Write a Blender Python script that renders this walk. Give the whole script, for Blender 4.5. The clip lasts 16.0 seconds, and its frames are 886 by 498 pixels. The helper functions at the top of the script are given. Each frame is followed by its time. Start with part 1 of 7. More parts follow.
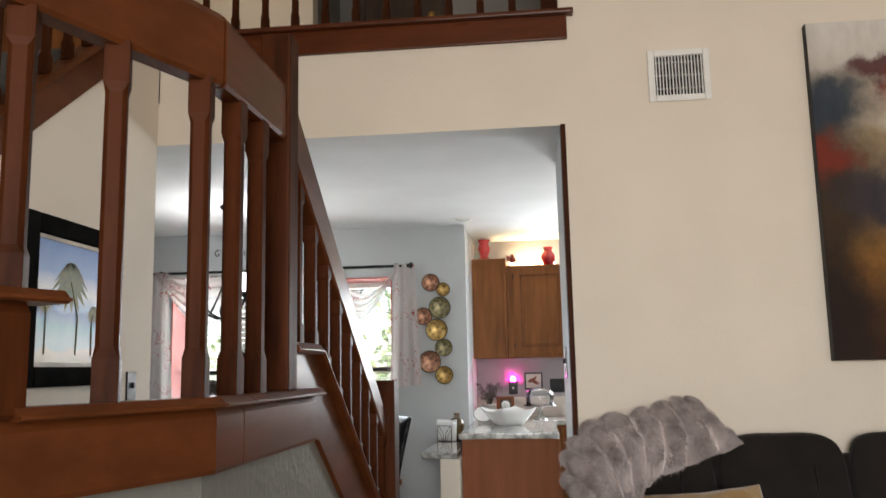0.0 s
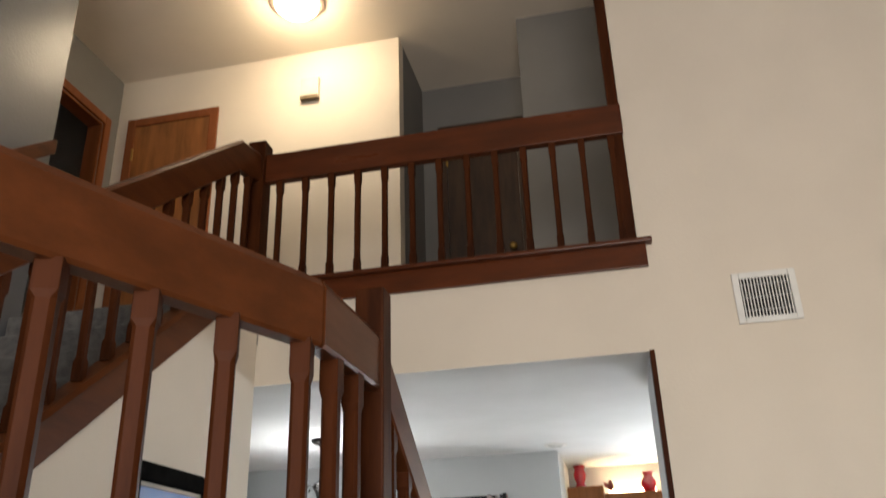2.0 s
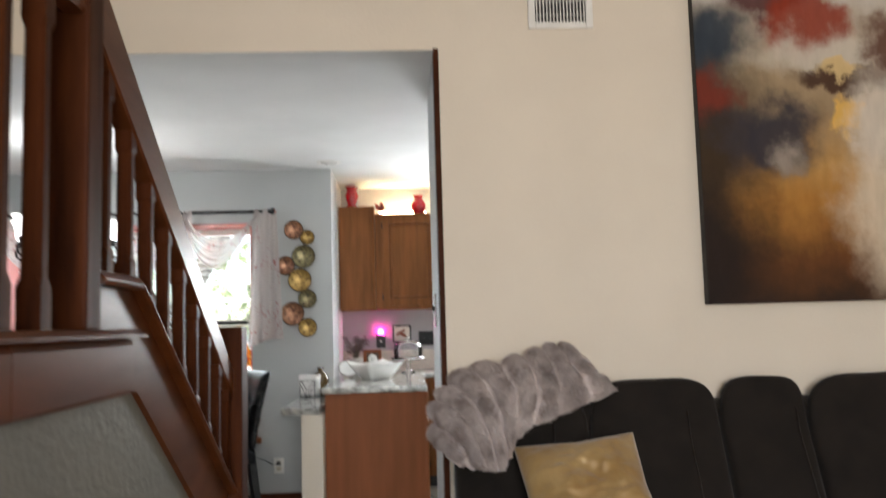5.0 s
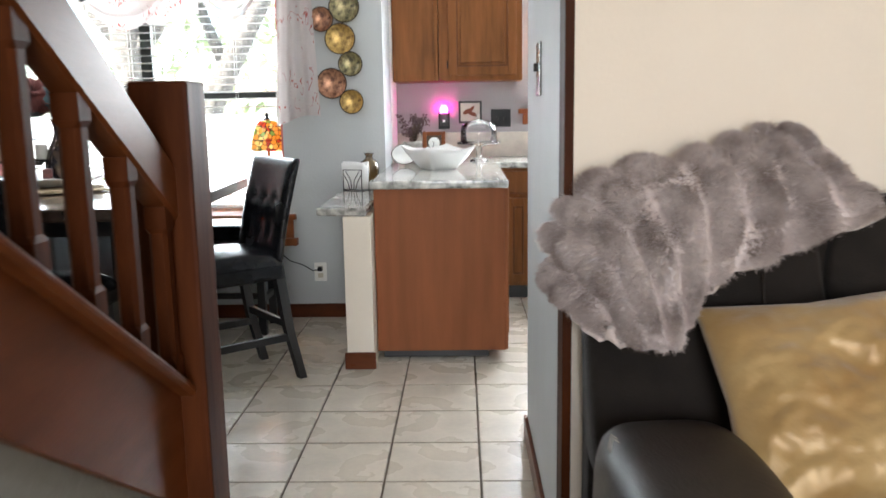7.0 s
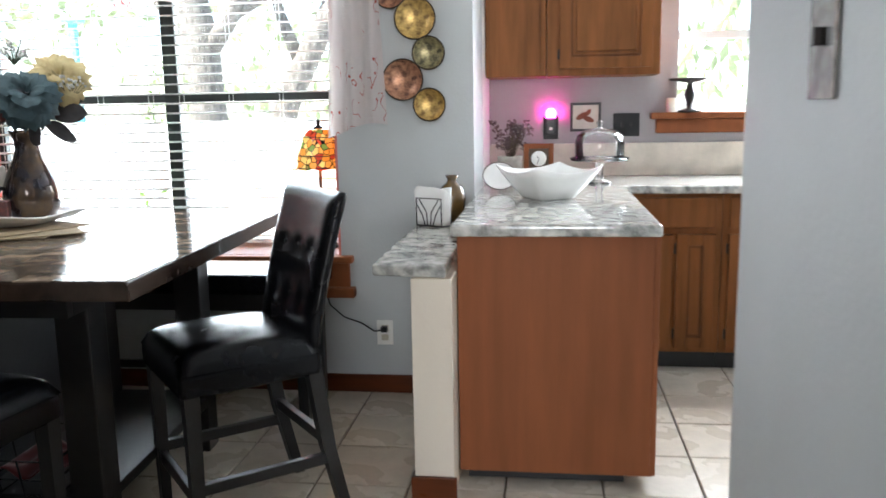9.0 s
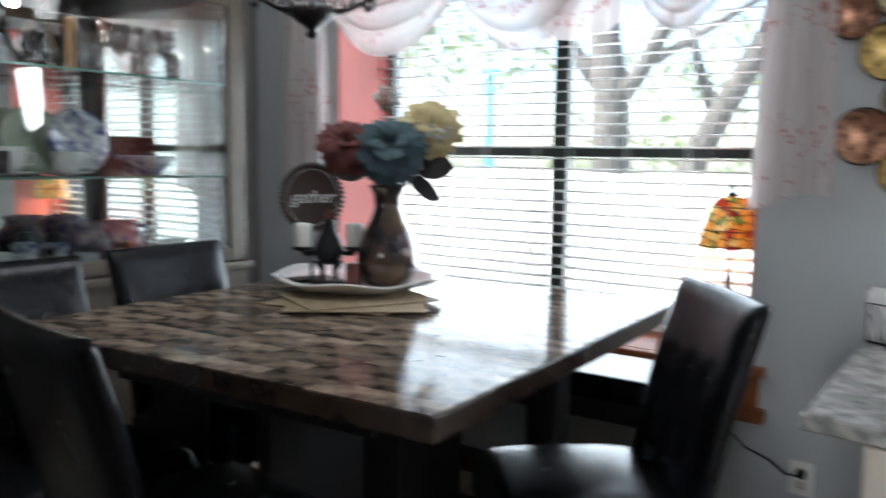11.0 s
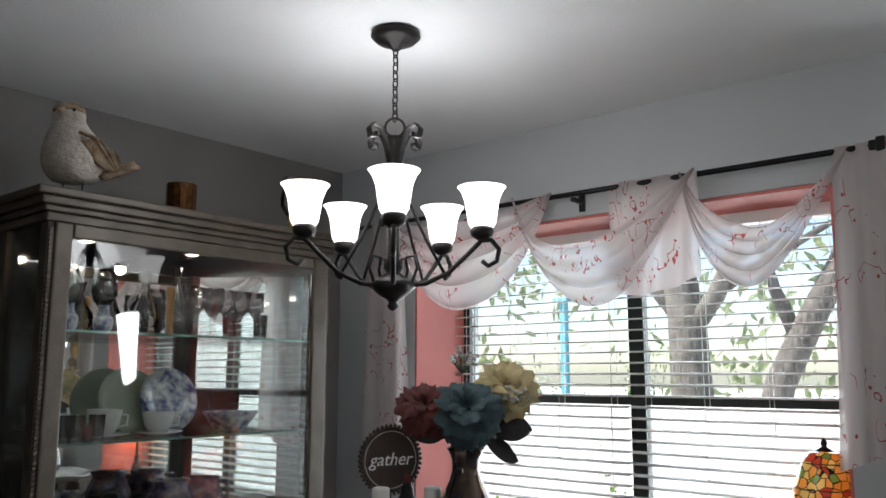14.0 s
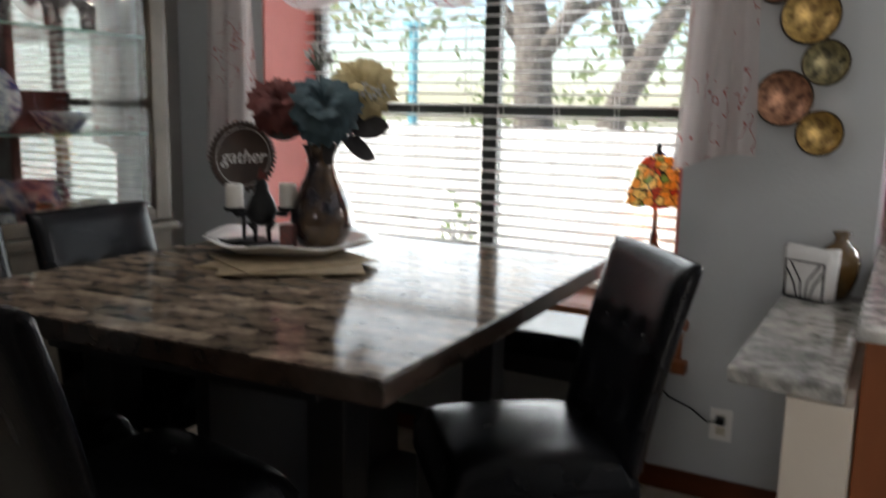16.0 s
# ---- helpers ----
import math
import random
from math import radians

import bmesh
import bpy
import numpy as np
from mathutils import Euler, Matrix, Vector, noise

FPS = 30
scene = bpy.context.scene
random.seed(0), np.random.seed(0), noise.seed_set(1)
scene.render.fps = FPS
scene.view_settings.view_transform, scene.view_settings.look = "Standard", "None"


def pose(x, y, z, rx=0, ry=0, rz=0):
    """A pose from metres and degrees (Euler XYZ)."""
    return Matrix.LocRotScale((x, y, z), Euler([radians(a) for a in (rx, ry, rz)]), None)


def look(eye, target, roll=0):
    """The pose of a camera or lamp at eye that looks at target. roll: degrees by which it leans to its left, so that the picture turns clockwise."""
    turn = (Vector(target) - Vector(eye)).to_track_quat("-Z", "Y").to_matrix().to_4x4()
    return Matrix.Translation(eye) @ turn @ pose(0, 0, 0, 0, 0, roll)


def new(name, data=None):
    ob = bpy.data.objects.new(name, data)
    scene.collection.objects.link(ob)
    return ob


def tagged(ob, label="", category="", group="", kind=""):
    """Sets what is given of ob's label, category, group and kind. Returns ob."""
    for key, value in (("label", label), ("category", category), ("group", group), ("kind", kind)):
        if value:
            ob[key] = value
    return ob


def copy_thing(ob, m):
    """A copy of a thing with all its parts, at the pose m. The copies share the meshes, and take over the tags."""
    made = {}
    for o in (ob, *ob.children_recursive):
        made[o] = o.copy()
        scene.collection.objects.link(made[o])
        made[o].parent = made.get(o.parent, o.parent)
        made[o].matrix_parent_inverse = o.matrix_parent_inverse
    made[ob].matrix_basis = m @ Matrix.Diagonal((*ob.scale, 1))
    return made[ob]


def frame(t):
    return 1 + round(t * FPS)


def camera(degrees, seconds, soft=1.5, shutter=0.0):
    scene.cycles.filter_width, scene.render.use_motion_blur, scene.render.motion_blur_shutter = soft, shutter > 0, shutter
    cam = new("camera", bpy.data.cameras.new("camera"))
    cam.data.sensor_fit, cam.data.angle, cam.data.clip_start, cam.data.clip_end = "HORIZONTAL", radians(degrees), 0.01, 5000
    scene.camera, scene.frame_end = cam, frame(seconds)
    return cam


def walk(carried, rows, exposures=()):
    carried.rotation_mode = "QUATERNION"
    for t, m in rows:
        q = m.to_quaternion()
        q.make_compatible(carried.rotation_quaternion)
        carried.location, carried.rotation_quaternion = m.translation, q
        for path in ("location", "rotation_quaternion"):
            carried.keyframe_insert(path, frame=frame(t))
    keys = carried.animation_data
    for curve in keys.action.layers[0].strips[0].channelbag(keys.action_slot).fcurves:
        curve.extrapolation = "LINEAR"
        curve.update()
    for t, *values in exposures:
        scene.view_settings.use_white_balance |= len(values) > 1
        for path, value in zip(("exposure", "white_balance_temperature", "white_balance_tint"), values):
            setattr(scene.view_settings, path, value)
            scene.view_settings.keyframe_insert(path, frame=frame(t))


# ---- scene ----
cam = camera(56.7, 16.0, soft=1.5, shutter=0.5)
PATH = [
    (0, (-0.164, -3.591, 1.35), (-0.376, -1.623, 1.641), -1.2),
    (0.5, (-0.166, -3.591, 1.344), (-0.409, -1.641, 1.714), -0.8),
    (1, (-0.165, -3.607, 1.359), (-0.448, -1.686, 1.838), -1.3),
    (1.5, (-0.168, -3.622, 1.384), (-0.517, -1.761, 2.029), -2.3),
    (2, (-0.163, -3.639, 1.403), (-0.542, -1.847, 2.205), -1.9),
    (2.5, (-0.167, -3.652, 1.414), (-0.534, -1.91, 2.324), -0.5),
    (3, (-0.171, -3.651, 1.414), (-0.508, -1.924, 2.365), 0.2),
    (3.5, (-0.169, -3.637, 1.407), (-0.45, -1.876, 2.312), 0.1),
    (4, (-0.152, -3.588, 1.372), (-0.314, -1.719, 2.067), 0.2),
    (4.5, (-0.185, -3.411, 1.338), (-0.198, -1.459, 1.773), -1.7),
    (5, (-0.152, -3.264, 1.303), (-0.055, -1.275, 1.486), -1.6),
    (5.2, (-0.143, -3.179, 1.294), (-0.039, -1.185, 1.414), -0.3),
    (7.3, (-0.259, -1.651, 1.263), (-0.317, 0.311, 0.882), -1.2),
    (7.7, (-0.277, -1.383, 1.263), (-0.312, 0.575, 0.855), -2.0),
    (8.2, (-0.302, -1.027, 1.282), (-0.419, 0.932, 0.898), -1.8),
    (10.3, (-0.576, 0.007, 1.304), (-1.137, 1.906, 1.023), -0.2),
    (10.5, (-0.6, 0.056, 1.313), (-1.26, 1.924, 1.042), -0.1),
    (11, (-0.607, 0.195, 1.33), (-1.739, 1.83, 1.11), 0.9),
    (11.5, (-0.577, 0.252, 1.357), (-1.965, 1.682, 1.182), 0.9),
    (12, (-0.588, 0.208, 1.381), (-1.963, 1.654, 1.252), 0.1),
    (12.5, (-0.594, 0.172, 1.398), (-1.939, 1.65, 1.342), -0.5),
    (13, (-0.587, 0.158, 1.434), (-1.917, 1.647, 1.547), -0.6),
    (13.5, (-0.576, 0.152, 1.472), (-1.877, 1.642, 1.771), -0.5),
    (14, (-0.577, 0.148, 1.464), (-1.848, 1.661, 1.771), 0.1),
    (14.5, (-0.606, 0.156, 1.412), (-1.858, 1.71, 1.543), 0.4),
    (15, (-0.607, 0.156, 1.404), (-1.838, 1.732, 1.4), 0.7),
    (15.5, (-0.612, 0.164, 1.383), (-1.757, 1.799, 1.267), 1.0),
    (16, (-0.644, 0.17, 1.349), (-1.604, 1.894, 1.021), 1.2),
]
walk(cam, [(t, look(eye, target, roll)) for t, eye, target, roll in PATH],
     exposures=[(0, 2.05, 6500, 10), (3.5, 2.0, 6500, 10), (5.2, 2.05, 6500, 10), (7.3, 2.6, 6300, 10), (8.2, 2.6, 6250, 10), (10.3, 2.0, 6000, 10), (11.0, 1.8, 5950, 10), (12.0, 1.55, 5950, 10), (13.5, 1.1, 6250, 13), (14.1, 1.1, 6300, 13), (14.6, 1.15, 6800, 14), (15.5, 1.25, 6900, 15), (16.0, 1.1, 6700, 14)])

# ---------------------------------------------------------------- light
world = bpy.data.worlds.new("sky")
scene.world = world
world.use_nodes = True
wn = world.node_tree
sky = wn.nodes.new("ShaderNodeTexSky")
sky.sky_type, sky.sun_disc = "NISHITA", False
sky.sun_elevation, sky.sun_rotation = radians(50), radians(225)
wn.links.new(sky.outputs[0], wn.nodes["Background"].inputs[0])
wn.nodes["Background"].inputs[1].default_value = 0.15


def lamp(name, kind, m, energy, color=(1, 1, 1), size=0.1, size_y=None, angle=None):
    data = bpy.data.lights.new(name, kind)
    data.energy, data.color = energy, color
    if kind == "AREA":
        data.size = size
        if size_y:
            data.shape, data.size_y = "RECTANGLE", size_y
    elif kind == "SUN":
        data.angle = angle
    else:
        data.shadow_soft_size = size
    ob = new(name, data)
    ob.matrix_world = m
    return ob


lamp("sun", "SUN", look((0, 0, 0), (0.45, 0.45, -0.77)), 5.0, (1.0, 0.95, 0.87), angle=radians(0.6))
# daylight of the living room's tall windows, behind where the walk begins
lamp("living_window_light", "AREA", look((0.2, -6.6, 1.75), (0.5, 0.0, 1.9)), 43, (1.0, 0.95, 0.91), 2.1, 2.5)
# daylight in the dining window's opening
lamp("dining_window_light", "AREA", look((-2.26, 3.62, 1.4), (-2.1, 0.0, 1.1)), 24, (0.93, 0.97, 1.0), 1.8, 1.35)
# daylight in the kitchen window's opening
lamp("kitchen_window_light", "AREA", look((0.75, 4.02, 1.65), (0.4, 0.0, 0.9)), 22, (0.95, 0.98, 1.0), 0.9, 0.75)


# ---------------------------------------------------------------- materials
def mat(name, color, rough=0.6, metal=0.0, vary=0.12, scale=6.0, grain=60.0, bump=0.05, stretch=(1, 1, 1), color2=None,
        coat=0.0, sheen=0.0, per_object=0.0, rough_vary=0.08, spec=0.5):
    """A surface with variation at two scales and fine relief."""
    m = bpy.data.materials.new(name)
    m.use_nodes = True
    nt = m.node_tree
    b = nt.nodes["Principled BSDF"]
    b.inputs["Metallic"].default_value = metal
    b.inputs["Coat Weight"].default_value = coat
    b.inputs["Sheen Weight"].default_value = sheen
    b.inputs["Specular IOR Level"].default_value = spec
    tc = nt.nodes.new("ShaderNodeTexCoord")
    mp = nt.nodes.new("ShaderNodeMapping")
    mp.inputs["Scale"].default_value = stretch
    nt.links.new(tc.outputs["Object"], mp.inputs[0])
    big = nt.nodes.new("ShaderNodeTexNoise")
    big.inputs["Scale"].default_value, big.inputs["Detail"].default_value = scale, 5
    fine = nt.nodes.new("ShaderNodeTexNoise")
    fine.inputs["Scale"].default_value, fine.inputs["Detail"].default_value = grain, 4
    for n in (big, fine):
        nt.links.new(mp.outputs[0], n.inputs[0])
    mix = nt.nodes.new("ShaderNodeMix")
    mix.data_type = "RGBA"
    c2 = color2 or [c * (1 - 2.2 * vary) for c in color]
    mix.inputs[6].default_value, mix.inputs[7].default_value = (*color, 1), (*c2, 1)
    add = nt.nodes.new("ShaderNodeMath")
    add.operation = "MULTIPLY_ADD"
    add.inputs[1].default_value = 0.45
    nt.links.new(fine.outputs[0], add.inputs[0])
    ramp = nt.nodes.new("ShaderNodeMapRange")
    ramp.inputs[1].default_value, ramp.inputs[2].default_value = 0.35, 0.68
    ramp.inputs[3].default_value, ramp.inputs[4].default_value = -0.22, 0.78
    nt.links.new(big.outputs[0], ramp.inputs[0])
    nt.links.new(ramp.outputs[0], add.inputs[2])
    nt.links.new(add.outputs[0], mix.inputs[0])
    out = mix.outputs[2]
    if per_object:
        info = nt.nodes.new("ShaderNodeObjectInfo")
        hsv = nt.nodes.new("ShaderNodeHueSaturation")
        mr = nt.nodes.new("ShaderNodeMapRange")
        mr.inputs[3].default_value, mr.inputs[4].default_value = 1 - per_object, 1 + per_object
        nt.links.new(info.outputs["Random"], mr.inputs[0])
        nt.links.new(mr.outputs[0], hsv.inputs["Value"])
        nt.links.new(out, hsv.inputs["Color"])
        out = hsv.outputs[0]
    nt.links.new(out, b.inputs["Base Color"])
    rr = nt.nodes.new("ShaderNodeMapRange")
    rr.inputs[3].default_value, rr.inputs[4].default_value = max(0.02, rough - rough_vary), min(1, rough + rough_vary)
    nt.links.new(big.outputs[0], rr.inputs[0])
    nt.links.new(rr.outputs[0], b.inputs["Roughness"])
    if bump:
        bp = nt.nodes.new("ShaderNodeBump")
        bp.inputs["Strength"].default_value, bp.inputs["Distance"].default_value = bump, 0.01
        nt.links.new(fine.outputs[0], bp.inputs["Height"])
        nt.links.new(bp.outputs[0], b.inputs["Normal"])
    return m


def pane_mat(name, tint=(0.96, 0.98, 0.97), gloss=0.06, ior=1.45, gain=0.9):
    """Thin glass: mostly clear, a little mirror, more of it at a slant."""
    m = bpy.data.materials.new(name)
    m.use_nodes = True
    nt = m.node_tree
    nt.nodes.remove(nt.nodes["Principled BSDF"])
    tr, gl = nt.nodes.new("ShaderNodeBsdfTransparent"), nt.nodes.new("ShaderNodeBsdfGlossy")
    tr.inputs[0].default_value = (*tint, 1)
    gl.inputs["Roughness"].default_value = 0.02
    fr = nt.nodes.new("ShaderNodeFresnel")
    mul = nt.nodes.new("ShaderNodeMath")
    mul.operation = "MULTIPLY_ADD"
    mul.inputs[1].default_value, mul.inputs[2].default_value = gain, gloss * 0.3
    fr.inputs[0].default_value = ior
    nt.links.new(fr.outputs[0], mul.inputs[0])
    mx = nt.nodes.new("ShaderNodeMixShader")
    nt.links.new(mul.outputs[0], mx.inputs[0])
    nt.links.new(tr.outputs[0], mx.inputs[1])
    nt.links.new(gl.outputs[0], mx.inputs[2])
    nt.links.new(mx.outputs[0], nt.nodes["Material Output"].inputs[0])
    return m


def glow(name, color, strength, base=(0.8, 0.8, 0.8)):
    m = bpy.data.materials.new(name)
    m.use_nodes = True
    b = m.node_tree.nodes["Principled BSDF"]
    b.inputs["Base Color"].default_value = (*base, 1)
    b.inputs["Emission Color"].default_value = (*color, 1)
    b.inputs["Emission Strength"].default_value = strength
    return m


def sheer_mat(name, color, clear=0.45, pattern=None):
    """Thin cloth that lets light through, with a printed sprig pattern."""
    m = bpy.data.materials.new(name)
    m.use_nodes = True
    nt = m.node_tree
    nt.nodes.remove(nt.nodes["Principled BSDF"])
    df, tl, tr = (nt.nodes.new(k) for k in ("ShaderNodeBsdfDiffuse", "ShaderNodeBsdfTranslucent", "ShaderNodeBsdfTransparent"))
    m1, m2 = nt.nodes.new("ShaderNodeMixShader"), nt.nodes.new("ShaderNodeMixShader")
    m1.inputs[0].default_value = 0.5
    nt.links.new(df.outputs[0], m1.inputs[1])
    nt.links.new(tl.outputs[0], m1.inputs[2])
    nt.links.new(m1.outputs[0], m2.inputs[1])
    nt.links.new(tr.outputs[0], m2.inputs[2])
    m2.inputs[0].default_value = clear
    nt.links.new(m2.outputs[0], nt.nodes["Material Output"].inputs[0])
    for n in (df, tl):
        n.inputs[0].default_value = (*color, 1)
    if pattern:
        tc, mp = nt.nodes.new("ShaderNodeTexCoord"), nt.nodes.new("ShaderNodeMapping")
        mp.inputs["Scale"].default_value = (1, 0.2, 0.55)
        mp.inputs["Rotation"].default_value = (0, radians(28), 0)
        nt.links.new(tc.outputs["Object"], mp.inputs[0])
        n1, n2 = nt.nodes.new("ShaderNodeTexNoise"), nt.nodes.new("ShaderNodeTexVoronoi")
        n1.inputs["Scale"].default_value, n2.inputs["Scale"].default_value = 21, 40
        n1.inputs["Detail"].default_value = 1.5
        for n in (n1, n2):
            nt.links.new(mp.outputs[0], n.inputs[0])
        a = nt.nodes.new("ShaderNodeMath")
        a.operation = "SUBTRACT"
        a.inputs[1].default_value = 0.5
        nt.links.new(n1.outputs[0], a.inputs[0])
        ab = nt.nodes.new("ShaderNodeMath")
        ab.operation = "ABSOLUTE"
        nt.links.new(a.outputs[0], ab.inputs[0])
        lt = nt.nodes.new("ShaderNodeMath")
        lt.operation = "LESS_THAN"
        lt.inputs[1].default_value = 0.009
        nt.links.new(ab.outputs[0], lt.inputs[0])
        l2 = nt.nodes.new("ShaderNodeMath")
        l2.operation = "LESS_THAN"
        l2.inputs[1].default_value = 0.16
        nt.links.new(n2.outputs[0], l2.inputs[0])
        n3 = nt.nodes.new("ShaderNodeTexNoise")
        n3.inputs["Scale"].default_value = 7
        nt.links.new(tc.outputs["Object"], n3.inputs[0])
        g3 = nt.nodes.new("ShaderNodeMath")
        g3.operation = "GREATER_THAN"
        g3.inputs[1].default_value = 0.53
        nt.links.new(n3.outputs[0], g3.inputs[0])
        mu = nt.nodes.new("ShaderNodeMath")
        mu.operation = "MULTIPLY"
        nt.links.new(l2.outputs[0], mu.inputs[0])
        nt.links.new(g3.outputs[0], mu.inputs[1])
        mxx = nt.nodes.new("ShaderNodeMath")
        mxx.operation = "MAXIMUM"
        nt.links.new(mu.outputs[0], mxx.inputs[0])
        lg = nt.nodes.new("ShaderNodeMath")
        lg.operation = "MULTIPLY"
        nt.links.new(lt.outputs[0], lg.inputs[0])
        nt.links.new(g3.outputs[0], lg.inputs[1])
        nt.links.new(lg.outputs[0], mxx.inputs[1])
        cm = nt.nodes.new("ShaderNodeMix")
        cm.data_type = "RGBA"
        cm.inputs[6].default_value, cm.inputs[7].default_value = (*color, 1), (*pattern, 1)
        nt.links.new(mxx.outputs[0], cm.inputs[0])
        for n in (df, tl):
            nt.links.new(cm.outputs[2], n.inputs[0])
        mo = nt.nodes.new("ShaderNodeMapRange")
        mo.inputs[3].default_value, mo.inputs[4].default_value = clear, clear * 0.6
        nt.links.new(mxx.outputs[0], mo.inputs[0])
        nt.links.new(mo.outputs[0], m2.inputs[0])
    return m


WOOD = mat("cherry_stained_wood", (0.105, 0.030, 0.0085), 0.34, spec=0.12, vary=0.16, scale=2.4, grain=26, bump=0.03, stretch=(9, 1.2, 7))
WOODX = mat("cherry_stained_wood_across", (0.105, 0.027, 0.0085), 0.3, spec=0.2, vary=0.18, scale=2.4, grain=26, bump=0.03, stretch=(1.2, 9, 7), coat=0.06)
# Same stain darkened for uprights: their backlit look is put into the colour.
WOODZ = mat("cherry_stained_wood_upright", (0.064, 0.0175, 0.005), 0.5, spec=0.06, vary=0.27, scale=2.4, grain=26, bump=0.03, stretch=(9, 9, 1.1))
OAK = mat("honey_oak", (0.225, 0.080, 0.020), 0.5, spec=0.2, vary=0.17, scale=2.5, grain=30, bump=0.06, stretch=(9, 9, 0.9))
# Groove shade put into colour: darker oak for strips round the door fields.
OAK_GROOVE = mat("oak_groove_shade", (0.15, 0.050, 0.013), 0.5, spec=0.2, vary=0.17, scale=2.5, grain=30, bump=0.06, stretch=(9, 9, 0.9))
OAK_PLY = mat("reddish_oak_panel", (0.235, 0.075, 0.026), 0.52, spec=0.2, vary=0.1, scale=2.0, grain=26, bump=0.04, stretch=(7, 7, 0.7))
DOORWOOD = mat("birch_door", (0.30, 0.115, 0.035), 0.35, vary=0.2, scale=3.0, grain=18, bump=0.03, stretch=(5, 5, 1.0), coat=0.2)
CREAM = mat("cream_wall_paint", (0.72, 0.645, 0.545), 0.75, vary=0.025, scale=2.2, grain=70, bump=0.10)
KWALL = mat("pale_grey_wall_paint", (0.45, 0.472, 0.478), 0.6, vary=0.03, scale=2.0, grain=70, bump=0.12)
KGREY = mat("taupe_grey_wall_paint", (0.205, 0.198, 0.188), 0.7, vary=0.04, scale=2.0, grain=60, bump=0.12)
# Stairwell wall's shade put into the colour as a dark bluish grey.
SHADEGREY = mat("shade_grey_satin", (0.13, 0.135, 0.15), 0.35, vary=0.05, scale=2.0, grain=70, bump=0.12)
# Near-white reflector colour that brightens what the cabinet's mirror shows.
MIRRORFILL = mat("mirror_fill_white", (0.80, 0.79, 0.76), 0.9, vary=0.05, scale=4, grain=80, bump=0.3)
SPLASH = mat("mauve_grey_wall_paint", (0.36, 0.335, 0.34), 0.7, vary=0.04, scale=2.0, grain=60, bump=0.1)
CEIL = mat("white_ceiling_paint", (0.74, 0.755, 0.76), 0.85, vary=0.03, scale=2.5, grain=90, bump=0.15)
# Grey set dark so the panel carries the stair's shade in its colour.
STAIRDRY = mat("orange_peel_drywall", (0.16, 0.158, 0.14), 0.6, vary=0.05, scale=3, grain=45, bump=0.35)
CORAL = mat("coral_paint", (0.62, 0.17, 0.14), 0.6, vary=0.07, scale=3, grain=60, bump=0.05)
CARPET = mat("grey_carpet", (0.16, 0.155, 0.15), 0.95, vary=0.2, scale=25, grain=300, bump=0.5, sheen=0.3)
LCARPET = mat("beige_carpet", (0.38, 0.33, 0.27), 0.95, vary=0.15, scale=20, grain=300, bump=0.5, sheen=0.3)
TILE = mat("beige_ceramic_tile", (0.60, 0.54, 0.45), 0.28, vary=0.11, scale=5, grain=40, bump=0.03, per_object=0.06)
GROUT = mat("brown_grout", (0.21, 0.165, 0.125), 0.9, vary=0.15, scale=10, grain=120, bump=0.3)
GRANITE = mat("speckled_grey_granite", (0.62, 0.61, 0.57), 0.12, vary=0.2, scale=22, grain=130, bump=0.0, color2=(0.17, 0.175, 0.165), coat=0.3)
STONESPLASH = mat("cream_travertine_backsplash", (0.62, 0.55, 0.46), 0.4, vary=0.12, scale=8, grain=60, bump=0.05)
LEATHER = mat("black_bonded_leather", (0.006, 0.0065, 0.0085), 0.24, spec=0.2, vary=0.3, scale=8, grain=160, bump=0.10, rough_vary=0.1)
BLACKWOOD = mat("black_painted_wood", (0.012, 0.012, 0.013), 0.38, vary=0.2, scale=4, grain=40, bump=0.05)
SOFA = mat("dark_brown_microfibre", (0.01045, 0.0066, 0.0044), 0.85, vary=0.22, scale=9, grain=220, bump=0.25, sheen=0.08, spec=0.3)
SOFALEATHER = mat("dark_brown_leather", (0.0208, 0.01365, 0.00975), 0.45, vary=0.2, scale=8, grain=150, bump=0.15)
IRON = mat("dark_bronze_iron", (0.028, 0.025, 0.024), 0.42, metal=0.7, vary=0.2, scale=12, grain=90, bump=0.1)
BLACKMETAL = mat("black_metal", (0.015, 0.015, 0.016), 0.4, metal=0.6, vary=0.2, scale=10, grain=80, bump=0.03)
WHITEMETAL = mat("white_enamelled_metal", (0.78, 0.77, 0.74), 0.4, vary=0.05, scale=8, grain=60, bump=0.02)
WHITEPLASTIC = mat("white_plastic", (0.78, 0.77, 0.73), 0.45, vary=0.03, scale=8, grain=60, bump=0.02)
# Flat dark colour standing in for the shade inside the vent's duct.
DARKVOID = mat("duct_void_shade", (0.02, 0.02, 0.02), 0.8, vary=0.2, scale=8, grain=60, bump=0.0)
CHINA = mat("white_glazed_china", (0.82, 0.82, 0.80), 0.15, vary=0.03, scale=8, grain=60, bump=0.0, coat=0.4)
PEWTER = mat("champagne_painted_wood", (0.098, 0.077, 0.054), 0.4, metal=0.15, vary=0.15, scale=6, grain=50, bump=0.08, stretch=(2, 2, 2))
MIRROR = mat("mirror_silvering", (0.92, 0.93, 0.92), 0.02, metal=1.0, vary=0.0, scale=3, grain=10, bump=0.0, rough_vary=0.0)
PANE = pane_mat("clear_pane")
CLEAR = pane_mat("thin_clear_glassware", (0.985, 0.99, 0.99), 0.2, 1.45, 1.0)


# ---------------------------------------------------------------- mesh helpers
def bm_new():
    return bmesh.new()


